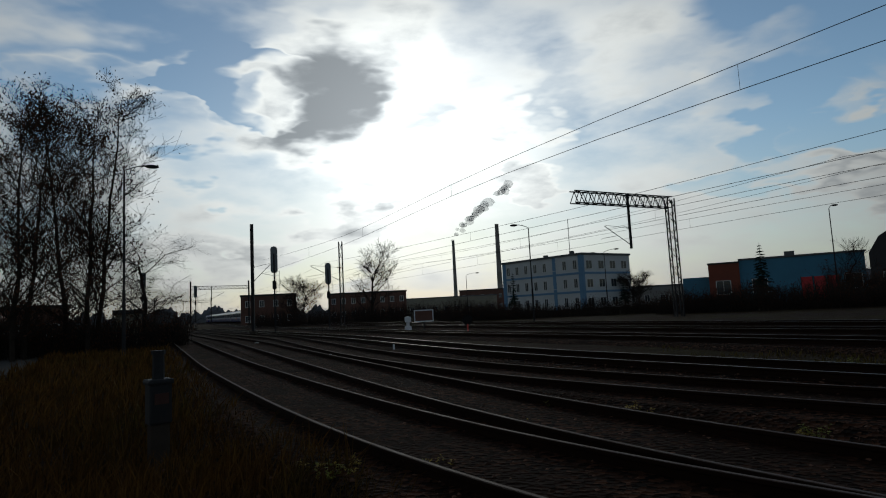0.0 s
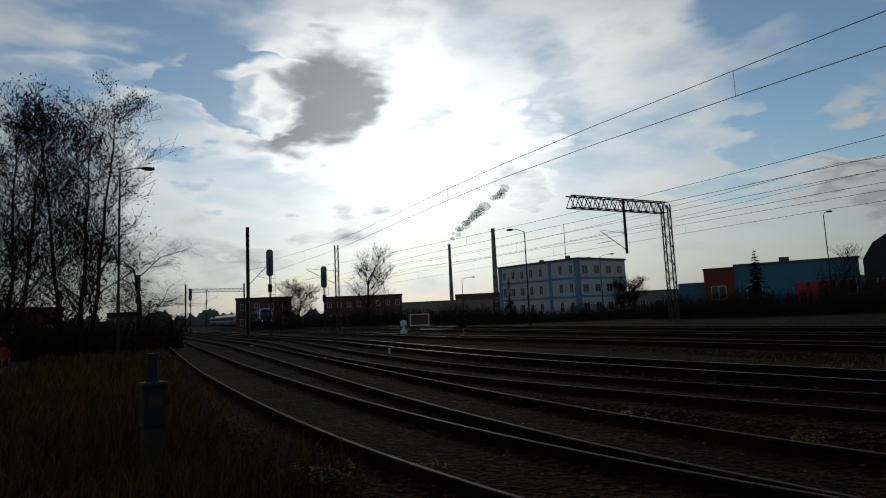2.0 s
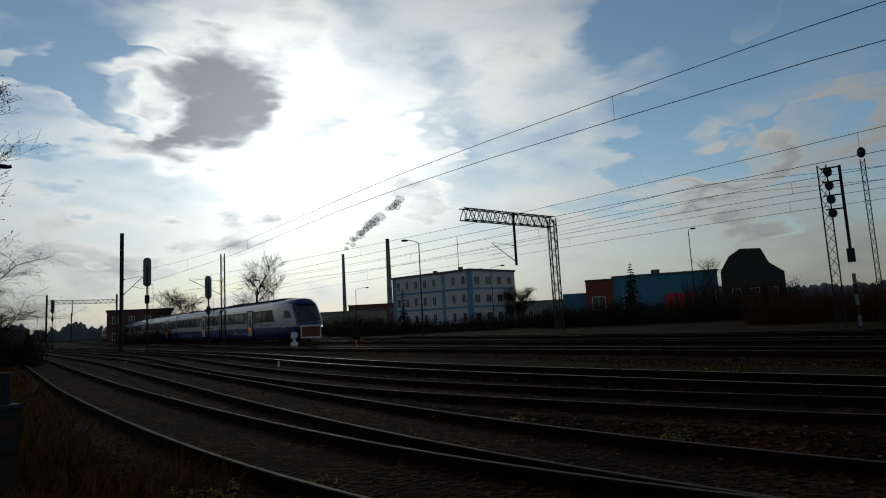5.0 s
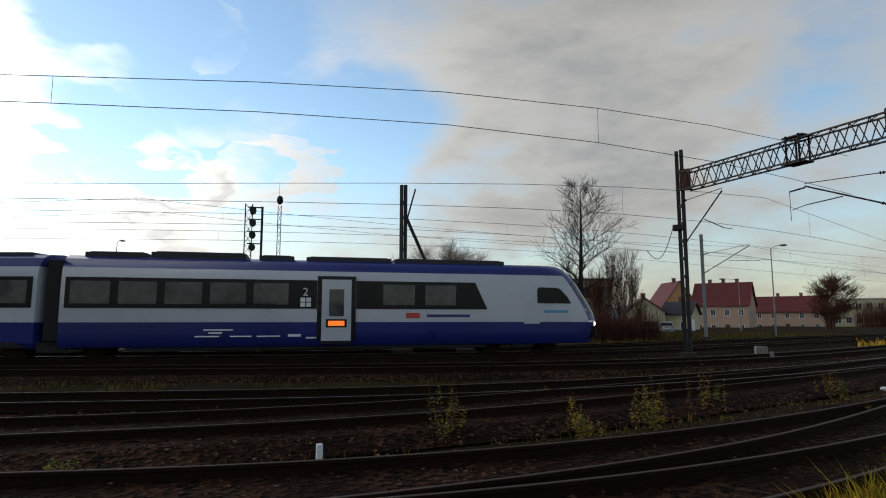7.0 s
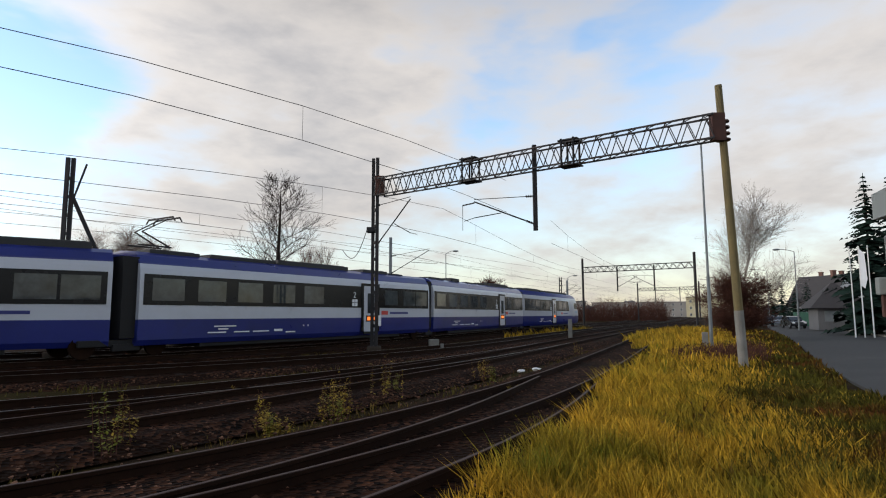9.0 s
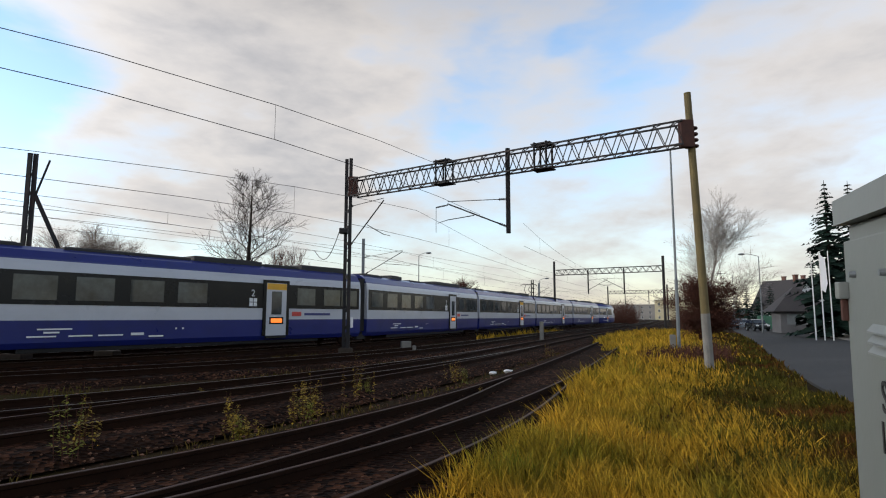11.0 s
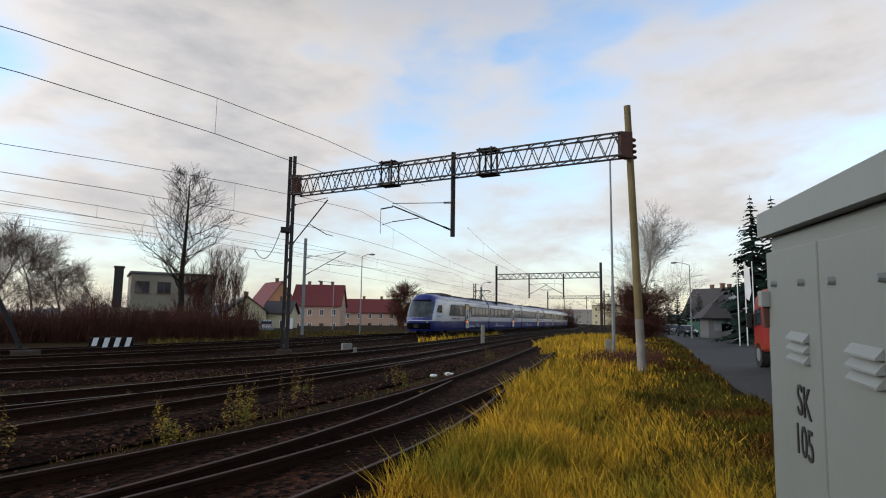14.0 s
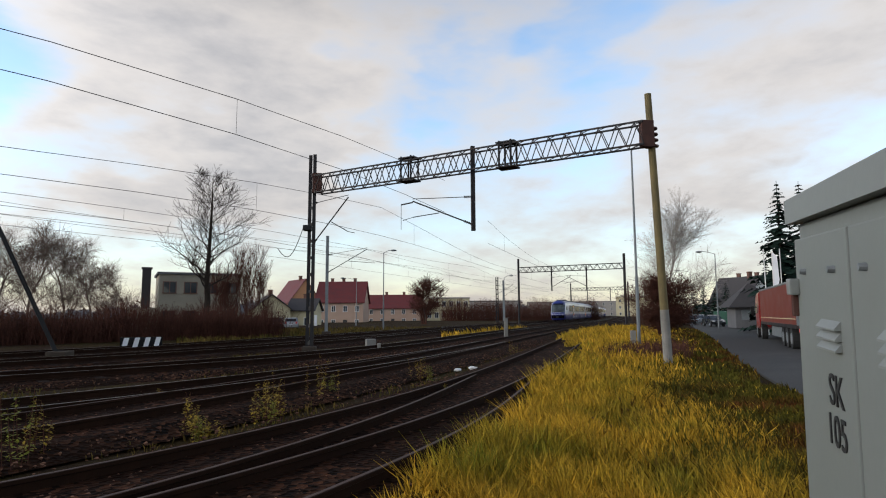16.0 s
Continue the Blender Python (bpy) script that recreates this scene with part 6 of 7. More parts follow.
# ---- by the road ----
def build_cabinet():
    """The relay cabinet next to the camera."""
    P, d = Vector((1.655, -1.365, -0.35)), Vector((-0.903, 0.429, 0))
    m = Matrix.Translation(P) @ Matrix.Rotation(math.atan2(d.y, d.x), 4, "Z") @ Matrix.Translation((0, 0, 1.85)) @ Matrix.Rotation(radians(2.6), 4, "Y") @ Matrix.Translation((0, 0, -1.85))
    t = thing("relay_cabinet", "pale grey-green steel relay cabinet with louvres and overhanging lid", "relay cabinet", m)
    W, D, H = 1.40, 0.75, 2.125
    part("body", boxes((0, W, 0, D, 0.1, H), bevel=0.012), M["cabinet"], t)
    part("plinth", boxes((0.03, W - 0.03, 0.03, D - 0.03, -0.1, 0.1)), M["concrete"], t)
    bm = bmesh.new()
    x0, x1, y0, y1 = -0.012, W + 0.012, -0.034, D + 0.034
    v = [(x0, y0, H), (x1, y0, H), (x1, y1, H), (x0, y1, H), (x0, y0, H + 0.075), (x1, y0, H + 0.075), (x1, y1, H + 0.075), (x0, y1, H + 0.075), (x0, D / 2, H + 0.16), (x1, D / 2, H + 0.16)]
    w = [bm.verts.new(p) for p in v]
    for f in ((0, 1, 2, 3), (0, 1, 5, 4), (2, 3, 7, 6), (4, 5, 9, 8), (6, 7, 8, 9), (1, 2, 6, 9, 5), (3, 0, 4, 8, 7)):
        bm.faces.new([w[i] for i in f])
    bmesh.ops.recalc_face_normals(bm, faces=bm.faces[:])
    part("lid", bm, M["cabinet_trim"], t, "overhanging sheet steel lid")
    for k in range(3):
        a, b = 0.015 + k * 0.46, 0.465 + k * 0.46
        door_ = part("cabinet_door", boxes((a, b, -0.018, -0.001, 0.16, H - 0.05), bevel=0.005), M["cabinet"], t)
        xm = a + 0.30 if k == 0 else a + 0.25
        for i in range(3):
            bm = bmesh.new()
            z = 1.822 - i * 0.027
            pp = [(-0.0185, z), (-0.0185, z + 0.022), (-0.034, z + 0.003), (-0.034, z - 0.002)]
            e = [bm.verts.new((xm - 0.075, y, zz)) for y, zz in pp]
            f = [bm.verts.new((xm + 0.075, y, zz)) for y, zz in pp]
            bm.faces.new(e)
            bm.faces.new(f)
            for q in range(4):
                bm.faces.new((e[q], e[(q + 1) % 4], f[(q + 1) % 4], f[q]))
            bmesh.ops.recalc_face_normals(bm, faces=bm.faces[:])
            part("louvre", bm, M["cabinet_trim"], door_)
        for x in (a + 0.10, a + 0.35):
            bm = bmesh.new()
            rod(bm, (x, -0.034, 1.975), (x, -0.017, 1.975), 0.008, 0.010, 8)
            part("rivet", bm, M["steel_grey"], door_)
    part("lock_box", boxes((0.004, 0.05, -0.045, -0.017, 1.905, 1.955), bevel=0.005), M["cabinet_trim"], t, "small worn lock box")
    part("hasp", boxes((0.008, 0.03, -0.034, -0.017, 1.84, 1.905), bevel=0.004), M["rust"], t, "rusty hasp")
    for body, z in (("SK", 1.625), ("105", 1.520)):
        text_mesh(body, 0.116, M["ink"], "painted_code", t, pose(0.275 if body == "SK" else 0.245, -0.0195, z, 90, 0, 0) @ Matrix.Diagonal((0.85, 1, 1, 1)))


def gravel_and_litter():
    r = random.Random(8)
    v, f = [], []
    for _ in range(16000):
        s = r.choice(("A", "B", "C", "D", "E", "E"))
        line = TRACKS[s]
        u = line.near(0, 0) + r.uniform(-16, 34)
        p = line.p(u) + line.n(u) * r.uniform(-2.8, 2.8)
        k = len(v)
        z = -0.135 if s in "ABC" else -0.19
        a = r.choice((0.012, 0.016, 0.02, 0.026, 0.036)) * r.uniform(0.8, 1.2)
        for sx, sy, sz in ((1, 0, 0.2), (-0.5, 0.9, 0.1), (-0.6, -0.8, 0.2), (0, 0, 0.65), (0, 0, -0.8)):
            v.append((p.x + sx * a * r.uniform(0.7, 1.3), p.y + sy * a * r.uniform(0.7, 1.3), z + sz * a * r.uniform(0.6, 1.1)))
        f += [(k, k + 1, k + 3), (k + 1, k + 2, k + 3), (k + 2, k, k + 3), (k + 1, k, k + 4), (k + 2, k + 1, k + 4), (k, k + 2, k + 4)]
    ob = raw("loose_stones", v, f, mat("stones", (0.12, 0.062, 0.040), 0.95, 0, 0.3, 4, 30, 0.2, island=0.7, spec=0.12))
    tagged(ob, "loose rust-stained ballast stones between the rails", "stones", kind="stuff")
    for az, d, s in ((-63.7, 10.37, 0.09), (-93.5, 8.1, 0.05), (-103.6, 13, 0.07), (-55, 9.0, 0.05), (-99.5, 18, 0.12), (-101.0, 18.6, 0.14), (-46, 6.6, 0.04), (11.0, 24, 0.16), (17.5, 40, 0.2)):
        bm = bmesh.new()
        bmesh.ops.create_icosphere(bm, subdivisions=2, radius=s)
        for q in bm.verts:
            q.co = q.co * (1 + 0.6 * noise.noise(q.co * 9 + Vector((az, 0, 0))))
            q.co.z *= 0.45
        bmesh.ops.translate(bm, verts=bm.verts, vec=at(az, d, -0.17))
        ob = part("litter", bm, M["litter"])
        tagged(ob, "crumpled pale litter between the rails", "litter")


def grass_field():
    """Tall dry grass on the verge, thinning towards the tracks."""
    rng = np.random.default_rng(3)
    # the outer edge of the sidings: one track, then the one that it joins
    edge = [p for p in map(TRACKS["B"].p, np.arange(0, TRACKS["B"].length, 1.0)) if p.x < 12.5]
    edge += [p for p in map(TRACKS["A"].p, np.arange(0, TRACKS["A"].length, 1.0)) if 12.5 < p.x < 27]
    bx, by = np.array([p.x for p in edge]), np.array([p.y for p in edge])
    rx, ry = road_edge.q[:, 0][::4], road_edge.q[:, 1][::4]

    def scatter(count, az_lo, az_hi, d_lo, d_hi, power):
        az = np.radians(rng.uniform(az_lo, az_hi, count))
        d = d_lo + (d_hi - d_lo) * rng.uniform(0, 1, count) ** power
        return -np.sin(az) * d, np.cos(az) * d, d

    def beyond(x, y):
        """How far across the main line a place lies; below 0 on the near side."""
        mx, my = main_line.q[::4, 0], main_line.q[::4, 1]
        tx, ty = np.gradient(mx), np.gradient(my)
        out = np.zeros(len(x))
        for i in range(0, len(x), 3000):
            sl = slice(i, i + 3000)
            j = np.argmin((x[sl, None] - mx) ** 2 + (y[sl, None] - my) ** 2, axis=1)
            out[sl] = (tx[j] * (y[sl] - my[j]) - ty[j] * (x[sl] - mx[j])) / np.hypot(tx[j], ty[j])
        return out

    def far_ok(x, y):
        best = np.full(len(x), 1e9)
        for key in TRACKS:
            qx, qy = TRACKS[key].q[:, 0][::2], TRACKS[key].q[:, 1][::2]
            for i in range(0, len(x), 4000):
                sl = slice(i, i + 4000)
                best[sl] = np.minimum(best[sl], np.min(np.hypot(x[sl, None] - qx, y[sl, None] - qy), axis=1))
        return (best > 2.3) & (beyond(x, y) < -3)

    sets = []
    for count, a0, a1, d0, d1, pw, hgt, keep in ((120000, -140, -92, 1.4, 16, 1.15, 0.52, "verge"), (46000, -126, -98, 14, 75, 1.4, 0.55, "verge"), (26000, 8, 44, 4.0, 50, 1.3, 0.42, "left"), (9000, -30, 40, 3.2, 9, 1.0, 0.30, "left"), (16000, -120, -74, 30, 80, 1.0, 0.35, "far"), (22000, -112, -20, 5, 30, 1.0, 0.13, "yard")):
        x, y, d = scatter(count, a0, a1, d0, d1, pw)
        db = np.full(count, 1e9)
        dr = np.full(count, 1e9)
        for i in range(0, count, 4000):
            sl = slice(i, i + 4000)
            db[sl] = np.min(np.hypot(x[sl, None] - bx, y[sl, None] - by), axis=1)
            dr[sl] = np.min(np.hypot(x[sl, None] - rx, y[sl, None] - ry), axis=1)
        # on which side of the nearest track
        if keep in ("verge", "left"):
            j = [int(np.argmin((bx - a) ** 2 + (by - b) ** 2)) for a, b in zip(x[::1], y[::1])]
            tx, ty = np.gradient(bx)[j], np.gradient(by)[j]
            sidev = tx * (y - by[j]) - ty * (x - bx[j])
            ok = (sidev < 0) & (db > 1.15) & (dr > 0.3) | ((d > 26) & (keep == "verge") & (dr > 0.3) & (far_ok(x, y)))
            j2 = [int(np.argmin((rx - a) ** 2 + (ry - b) ** 2)) for a, b in zip(x, y)]
            t2x, t2y = np.gradient(rx)[j2], np.gradient(ry)[j2]
            ok &= (t2x * (y - ry[j2]) - t2y * (x - rx[j2])) < 0
            cabin = (x > 0.2) & (x < 1.9) & (y < -0.6) & (y > -2.4) & (np.abs((x - 1.66) * 0.429 + (y + 1.34) * 0.903 + 0.0) < 0.05)
            ok &= ~cabin
        else:
            dmin = np.full(count, 1e9)
            for key in TRACKS:
                qx, qy = TRACKS[key].q[:, 0][::2], TRACKS[key].q[:, 1][::2]
                for i in range(0, count, 4000):
                    sl = slice(i, i + 4000)
                    dmin[sl] = np.minimum(dmin[sl], np.min(np.hypot(x[sl, None] - qx, y[sl, None] - qy), axis=1))
            ok = dmin > (0.9 if keep == "yard" else 2.2)
            if keep == "far":
                ok &= beyond(x, y) > 7
        patch = np.array([noise.noise(Vector((a * 0.5, b * 0.5, 2))) for a, b in zip(x, y)])
        if keep == "yard":
            ok &= patch > -0.1
        x, y, d, patch = x[ok], y[ok], d[ok], patch[ok]
        h = hgt * rng.uniform(0.45, 1.15, len(x)) * (1 + 0.5 * patch) * np.clip(0.55 + d / 12, 0.6, 1.05)
        if keep == "verge":
            h = h * np.clip(0.22 + dr[ok] * 0.12, 0.22, 1.0)
        clump = np.array([noise.noise(Vector((a * 2.3, b * 2.3, 9))) for a, b in zip(x, y)])
        h = h * (1 + 0.55 * clump)
        wide = 0.0028 + 0.0008 * d
        if keep == "verge":
            # low green and rusty growth takes over towards the road, its colour darkened for shade
            low = dr[ok] + 1.8 * patch + rng.normal(0, 0.7, len(x)) < 2.3
            sets.append(((x[low], y[low], h[low] * 1.1, wide[low] * 1.5), "roadside"))
            x, y, h, wide = x[~low], y[~low], h[~low], wide[~low]
        sets.append(((x, y, h, wide), keep))
    lay(rng, [q for q, k in sets if k == "verge"], M["grass"], "tall dry yellow and green autumn grass on the verge")
    lay(rng, [q for q, k in sets if k == "roadside"], M["grass_green_shaded"], "low green and rusty plants beside the road, coloured darker as in shade")
    lay(rng, [q for q, k in sets if k in ("far", "yard")], M["grass_olive"], "sparse olive grass between and beyond the tracks")
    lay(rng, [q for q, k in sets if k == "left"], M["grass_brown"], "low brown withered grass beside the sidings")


def lay(rng, sets, material, label):
    """One sheet of bent blades: places, heights, widths."""
    x, y, h = (np.concatenate([q[i] for q in sets]) for i in range(3))
    w = np.minimum(np.concatenate([q[3] for q in sets]), 0.045)
    n = len(x)
    a = rng.uniform(0, 2 * np.pi, n)
    lean = rng.normal(0, 0.32, (n, 2)) + np.array([0.1, 0.05])
    ux, uy = np.cos(a) * w, np.sin(a) * w
    z0 = -0.36
    V = np.zeros((n, 5, 3))
    V[:, 0] = np.stack([x - ux, y - uy, np.full(n, z0)], 1)
    V[:, 1] = np.stack([x + ux, y + uy, np.full(n, z0)], 1)
    mx, my = x + lean[:, 0] * h * 0.35, y + lean[:, 1] * h * 0.35
    V[:, 2] = np.stack([mx + ux * 0.8, my + uy * 0.8, z0 + h * 0.62], 1)
    V[:, 3] = np.stack([mx - ux * 0.8, my - uy * 0.8, z0 + h * 0.62], 1)
    V[:, 4] = np.stack([x + lean[:, 0] * h, y + lean[:, 1] * h, z0 + h], 1)
    k = np.arange(n) * 5
    quads = np.stack([k, k + 1, k + 2, k + 3], 1)
    tris = np.stack([k + 3, k + 2, k + 4], 1)
    me = bpy.data.meshes.new("grass")
    me.vertices.add(n * 5)
    me.vertices.foreach_set("co", V.reshape(-1))
    me.loops.add(n * 7)
    me.loops.foreach_set("vertex_index", np.concatenate([quads.reshape(-1), tris.reshape(-1)]).astype(np.int32))
    me.polygons.add(n * 2)
    me.polygons.foreach_set("loop_start", np.concatenate([np.arange(n) * 4, n * 4 + np.arange(n) * 3]).astype(np.int32))
    me.update(calc_edges=True)
    me.materials.append(material)
    tagged(new("grass", me), label, "grass", kind="stuff")


def weed(az, d, h, seed, leaf):
    """A yellowing weed with upright stems and narrow leaves."""
    L = Limbs(seed)
    for _ in range(L.r.randint(6, 10)):
        base = Vector((L.r.gauss(0, 0.09), L.r.gauss(0, 0.09), 0))
        top = base + Vector((L.r.gauss(0, 0.06), L.r.gauss(0, 0.06), h * L.r.uniform(0.55, 1.0)))
        L.limb(base, top, 0.008, 0.003, 3)
        for k in range(38):
            q = base.lerp(top, L.r.uniform(0.1, 1.0))
            a = L.r.uniform(0, 6.28)
            dd = Vector((math.cos(a), math.sin(a), L.r.uniform(-0.6, 0.5)))
            s = L.r.uniform(0.035, 0.085) * (1.2 - 0.6 * (q.z / h))
            w = Vector((-dd.y, dd.x, 0)) * s * 0.26
            n = len(L.lv)
            L.lv += [q, q + dd * s * 0.5 + w, q + dd * s, q + dd * s * 0.5 - w]
            L.lf.append((n, n + 1, n + 2, n + 3))
    t = thing("weed", "yellowing tall weed growing between the rails", "weed", Matrix.Translation(at(az, d, -0.3)), "weeds between the rails")
    tagged(raw("stalk", L.v, L.f, M["bark_brown"], t), kind="stuff")
    tagged(raw("foliage", L.lv, L.lf, leaf, t), kind="stuff")


# ---- the place ----
build_ground()
build_road()
TRAIN = build_train()
build_near_portal()
portal("dark steel portal with two drop posts over the line", at(-105.5, 81)[:2], at(-115.35, 77)[:2], 9.3, 7.4, (0.33, 0.66))
portal("far steel portal over the line", at(-110.4, 150)[:2], at(-115.6, 146)[:2], 9.3, 7.4, (0.3, 0.7))
portal("far steel portal over the yard throat", at(23.1, 138)[:2], at(18.15, 140)[:2], 10.2, 8.4, (0.35,))
portal("distant steel portal over the yard throat", at(26.0, 225)[:2], at(21.4, 225)[:2], 9.6, 8.0, (0.5,))
build_left_gantry()
build_anchor_mast()
build_signal_tower()
mast("thin dark steel catenary mast", 17.8, 62, 11.2, "bar", tuple((at(16.2, 60))[:2]))
mast("lattice catenary mast of pale steel", 9.65, 66, 9.7, "lattice", tuple(at(12.5, 64)[:2]))
mast("grey concrete catenary mast with a bracket", -87.0, 50, 8.4, "bar", tuple(at(-90.8, 46)[:2]), M["steel_grey"])
mast("far grey concrete catenary mast", -104.0, 120, 8.6, "bar", tuple(at(-105.3, 117)[:2]), M["steel_grey"])
mast("far dark twin channel catenary mast", -103.4, 105, 8.3, "twin", tuple(at(-105.0, 103)[:2]))
signal("grey rounded railway signal seen from behind", 15.85, 54, 8.0, 2.2)
signal("grey rounded railway signal beside a mast", 10.9, 60, 6.9, 2.0)
signal("grey rounded railway signal in the verge", 26.9, 72, 7.3, 1.6)
signal("small railway signal under the far portal", 22.7, 125, 8.6, 2.2)
build_small_line_things()
street_lamp("tall dark street lamp with a curved arm", 28.35, 37, 10.4, 1.1, 1)
street_lamp("tall dark street lamp at the office yard", -8.7, 58, 9.2, 1.1, -1)
street_lamp("curved street lamp by the works", -2.4, 120, 8.2, 2.0, 1)
street_lamp("street lamp by the office building", -15.6, 95, 9.2, 1.6, 1)
street_lamp("thin street lamp by the long building", 5.2, 130, 9.8, 1.5, -1)
street_lamp("slim pole lamp by the hall", -33.9, 85, 11.4, 0.3, 1)
street_lamp("slender grey lamp post by the tracks", -92.4, 72, 9.3, 0.9, 1, M["steel_grey"])
street_lamp("slender grey lamp post down the line", -104.1, 100, 7.9, 0.9, 1, M["steel_grey"])
street_lamp("curved lamp by the houses", -89.8, 100, 7.6, 2.0, -1, M["steel_grey"])
street_lamp("tall grey lamp post in the verge", -116.4, 34, 10.9, 0.5, 1, M["steel_grey"])
street_lamp("road lamp with a bent arm", -123.1, 75, 8.6, 1.4, -1, M["steel_grey"])
street_lamp("road lamp with a bent arm further on", -121.0, 110, 8.8, 1.8, -1, M["steel_grey"])

# overhead lines: each over its track
for key, sups in (("T", (-330, -265, -195, -130, -66, 45, 100, 160, 225, 290)), ("E", (-325, -262, -192, -128, -64, 10, 58, 118, 180, 250)), ("F", (-330, -265, -195, -130, -66, 45, 100, 160, 225, 290)), ("D", (-62, 16, 44)), ("C", (24, 62, 122, 182, 240))):
    line = TRACKS[key]
    mid = line.near(24, 8) if key in "TEF" else line.near(10, 4)
    sup = [mid + s for s in sups if 2 < mid + s < line.length - 2]
    catenary(key, sup, 5.9 if key == "D" else 5.35, {"D": 7.3, "C": 6.6}.get(key, 6.75), 0.009)
for o, z in ((9.0, 7.9), (11.5, 7.6)):
    wire_run("thin black feeder wire beside the line", [tuple(face_line.p(s) + face_line.n(s) * o)[:2] for s in np.arange(face_line.near(24, 8) - 240, face_line.near(24, 8) + 260, 55)], z, 0.010, 0.5, "feeder_wire")

# works side
build_office()
build_hall()
build_chimneys()
block("dark old brick building with stepped gables", facing(16.4, 150, -0.6), 13, 12, 7.2, M["brick_dark"], 4, 2, M["roof_dark"], (1.0, 1.4))
block("dark long low brick building behind trees", facing(7.2, 170, -0.6), 22, 12, 7.4, M["brick_dark"], 8, 2, M["roof_dark"], (1.0, 1.4))
block("low grey works sheds near the chimney", facing(0.2, 230, -0.6), 44, 14, 6.0, M["grey_wall"], 10, 1, M["roof_grey"], (1.6, 1.6))
block("brown works block by the chimney", facing(-4.3, 260, -0.6), 24, 14, 9.0, M["brick_dark"], 6, 2, M["roof_dark"])
block("low brick house at the road", facing(35.6, 78, -0.6), 9, 8, 4.2, M["brick_dark"], 3, 1, M["roof_dark"])
block("small pale hut in the verge", facing(28.0, 62, -0.6), 2.2, 3, 3.0, M["grey_wall"], 1, 1, M["roof_dark"], (0.6, 0.7))
gable_house("small dark house beyond the hedge", facing(-53.2, 95, -0.3), 9, 8, 4.2, 6.6, M["grey_wall"], M["roof_dark"], 3, 1)
block("pale flat sheds beyond the hedge", facing(-19.8, 150, -0.5), 14, 10, 4.4, M["far_wall"], 4, 1)

# town side
gable_house("orange two-storey house with a red tiled roof", facing(-88.2, 146, -1.9, -10), 11.5, 11, 6.6, 11.6, M["pink_wall"], M["roof_red"], 4, 2, True, 3)
gable_house("orange gabled wing with a red tiled roof", facing(-85.0, 150, -1.9, 22), 8.0, 11, 6.8, 12.2, M["orange_wall"], M["roof_red"], 2, 2, False, 1)
gable_house("long orange house with a red roof", facing(-93.3, 175, -1.9, -8), 16, 10, 5.4, 9.2, M["pink_wall"], M["roof_red"], 5, 2, True, 2)
gable_house("small cream house with a dark gabled roof", facing(-82.0, 108, -1.2, 8), 6.4, 8, 3.8, 6.2, M["cream_wall"], M["roof_dark"], 2, 1, False, 1)
gable_house("small cream house wing with a dark roof", facing(-84.6, 110, -1.2, -14), 4.6, 7, 3.6, 5.6, M["cream_wall"], M["roof_dark"], 2, 1, True, 1)
v = block("grey flat-roofed villa with a round bay", facing(-75.8, 74, -0.4, 6), 8.8, 8, 6.6, M["grey_wall"], 4, 2, M["roof_grey"], (1.3, 1.2), 1.2, top=0.25, name="villa", frame=M["brick_dark"])
part("tall_chimney", boxes((-6.1, -5.2, 1, 2, 0, 7.2), (-6.2, -5.1, 0.9, 2.1, 7.2, 7.4)), M["roof_dark"], v, "dark brick chimney at the gable")
part("low_wing", boxes((-7.5, -4.4, 0.5, 7, 0, 2.8)), M["grey_wall"], v)
block("pale apartment block far down the line", facing(-98.6, 175, -0.5), 13, 10, 6.6, M["cream_wall"], 6, 2, M["far_wall"])
block("pale apartment block further off", facing(-103.0, 230, -0.5), 22, 10, 6.8, M["far_wall"], 8, 2)
block("far pale blocks at the end of the line", facing(-111, 420, -0.5), 70, 14, 10, M["far_wall"], 14, 3)
block("far cream apartment block beyond the trees", facing(-117.5, 380, -0.5), 40, 14, 12, M["cream_wall"], 8, 3)
gable_house("white house with a steep dark roof", facing(-126.6, 125, -0.3, 40), 8, 10, 3.6, 8.6, M["white_wall"], M["roof_dark"], 2, 2, False, 1)
gable_house("brown-roofed house behind the kiosk", facing(-124.6, 140, -0.3, -30), 12, 9, 4.0, 9.4, M["white_wall"], M["roof_dark"], 3, 1, True, 2)
k = thing("kiosk", "small roadside kiosk with a dark pyramid roof", "kiosk", facing(-125.6, 76, -0.2, 14))
part("wall", boxes((-2.0, 2.0, -2.0, 2.0, 0, 2.3)), M["roof_grey"], k)
bm = bmesh.new()
bmesh.ops.create_cone(bm, cap_ends=True, segments=4, radius1=4.0, radius2=0.25, depth=2.7, matrix=Matrix.Translation((0, 0, 3.65)) @ Matrix.Rotation(radians(45), 4, "Z"))
part("roof", bm, M["roof_dark"], k, "dark shingled pyramid roof")
part("shutter", boxes((-1.4, 1.4, -2.06, -2.0, 0.9, 2.0)), M["steel_grey"], k)
part("door", boxes((1.45, 1.95, -2.05, -2.0, 0.05, 2.05)), M["green_box"], k)

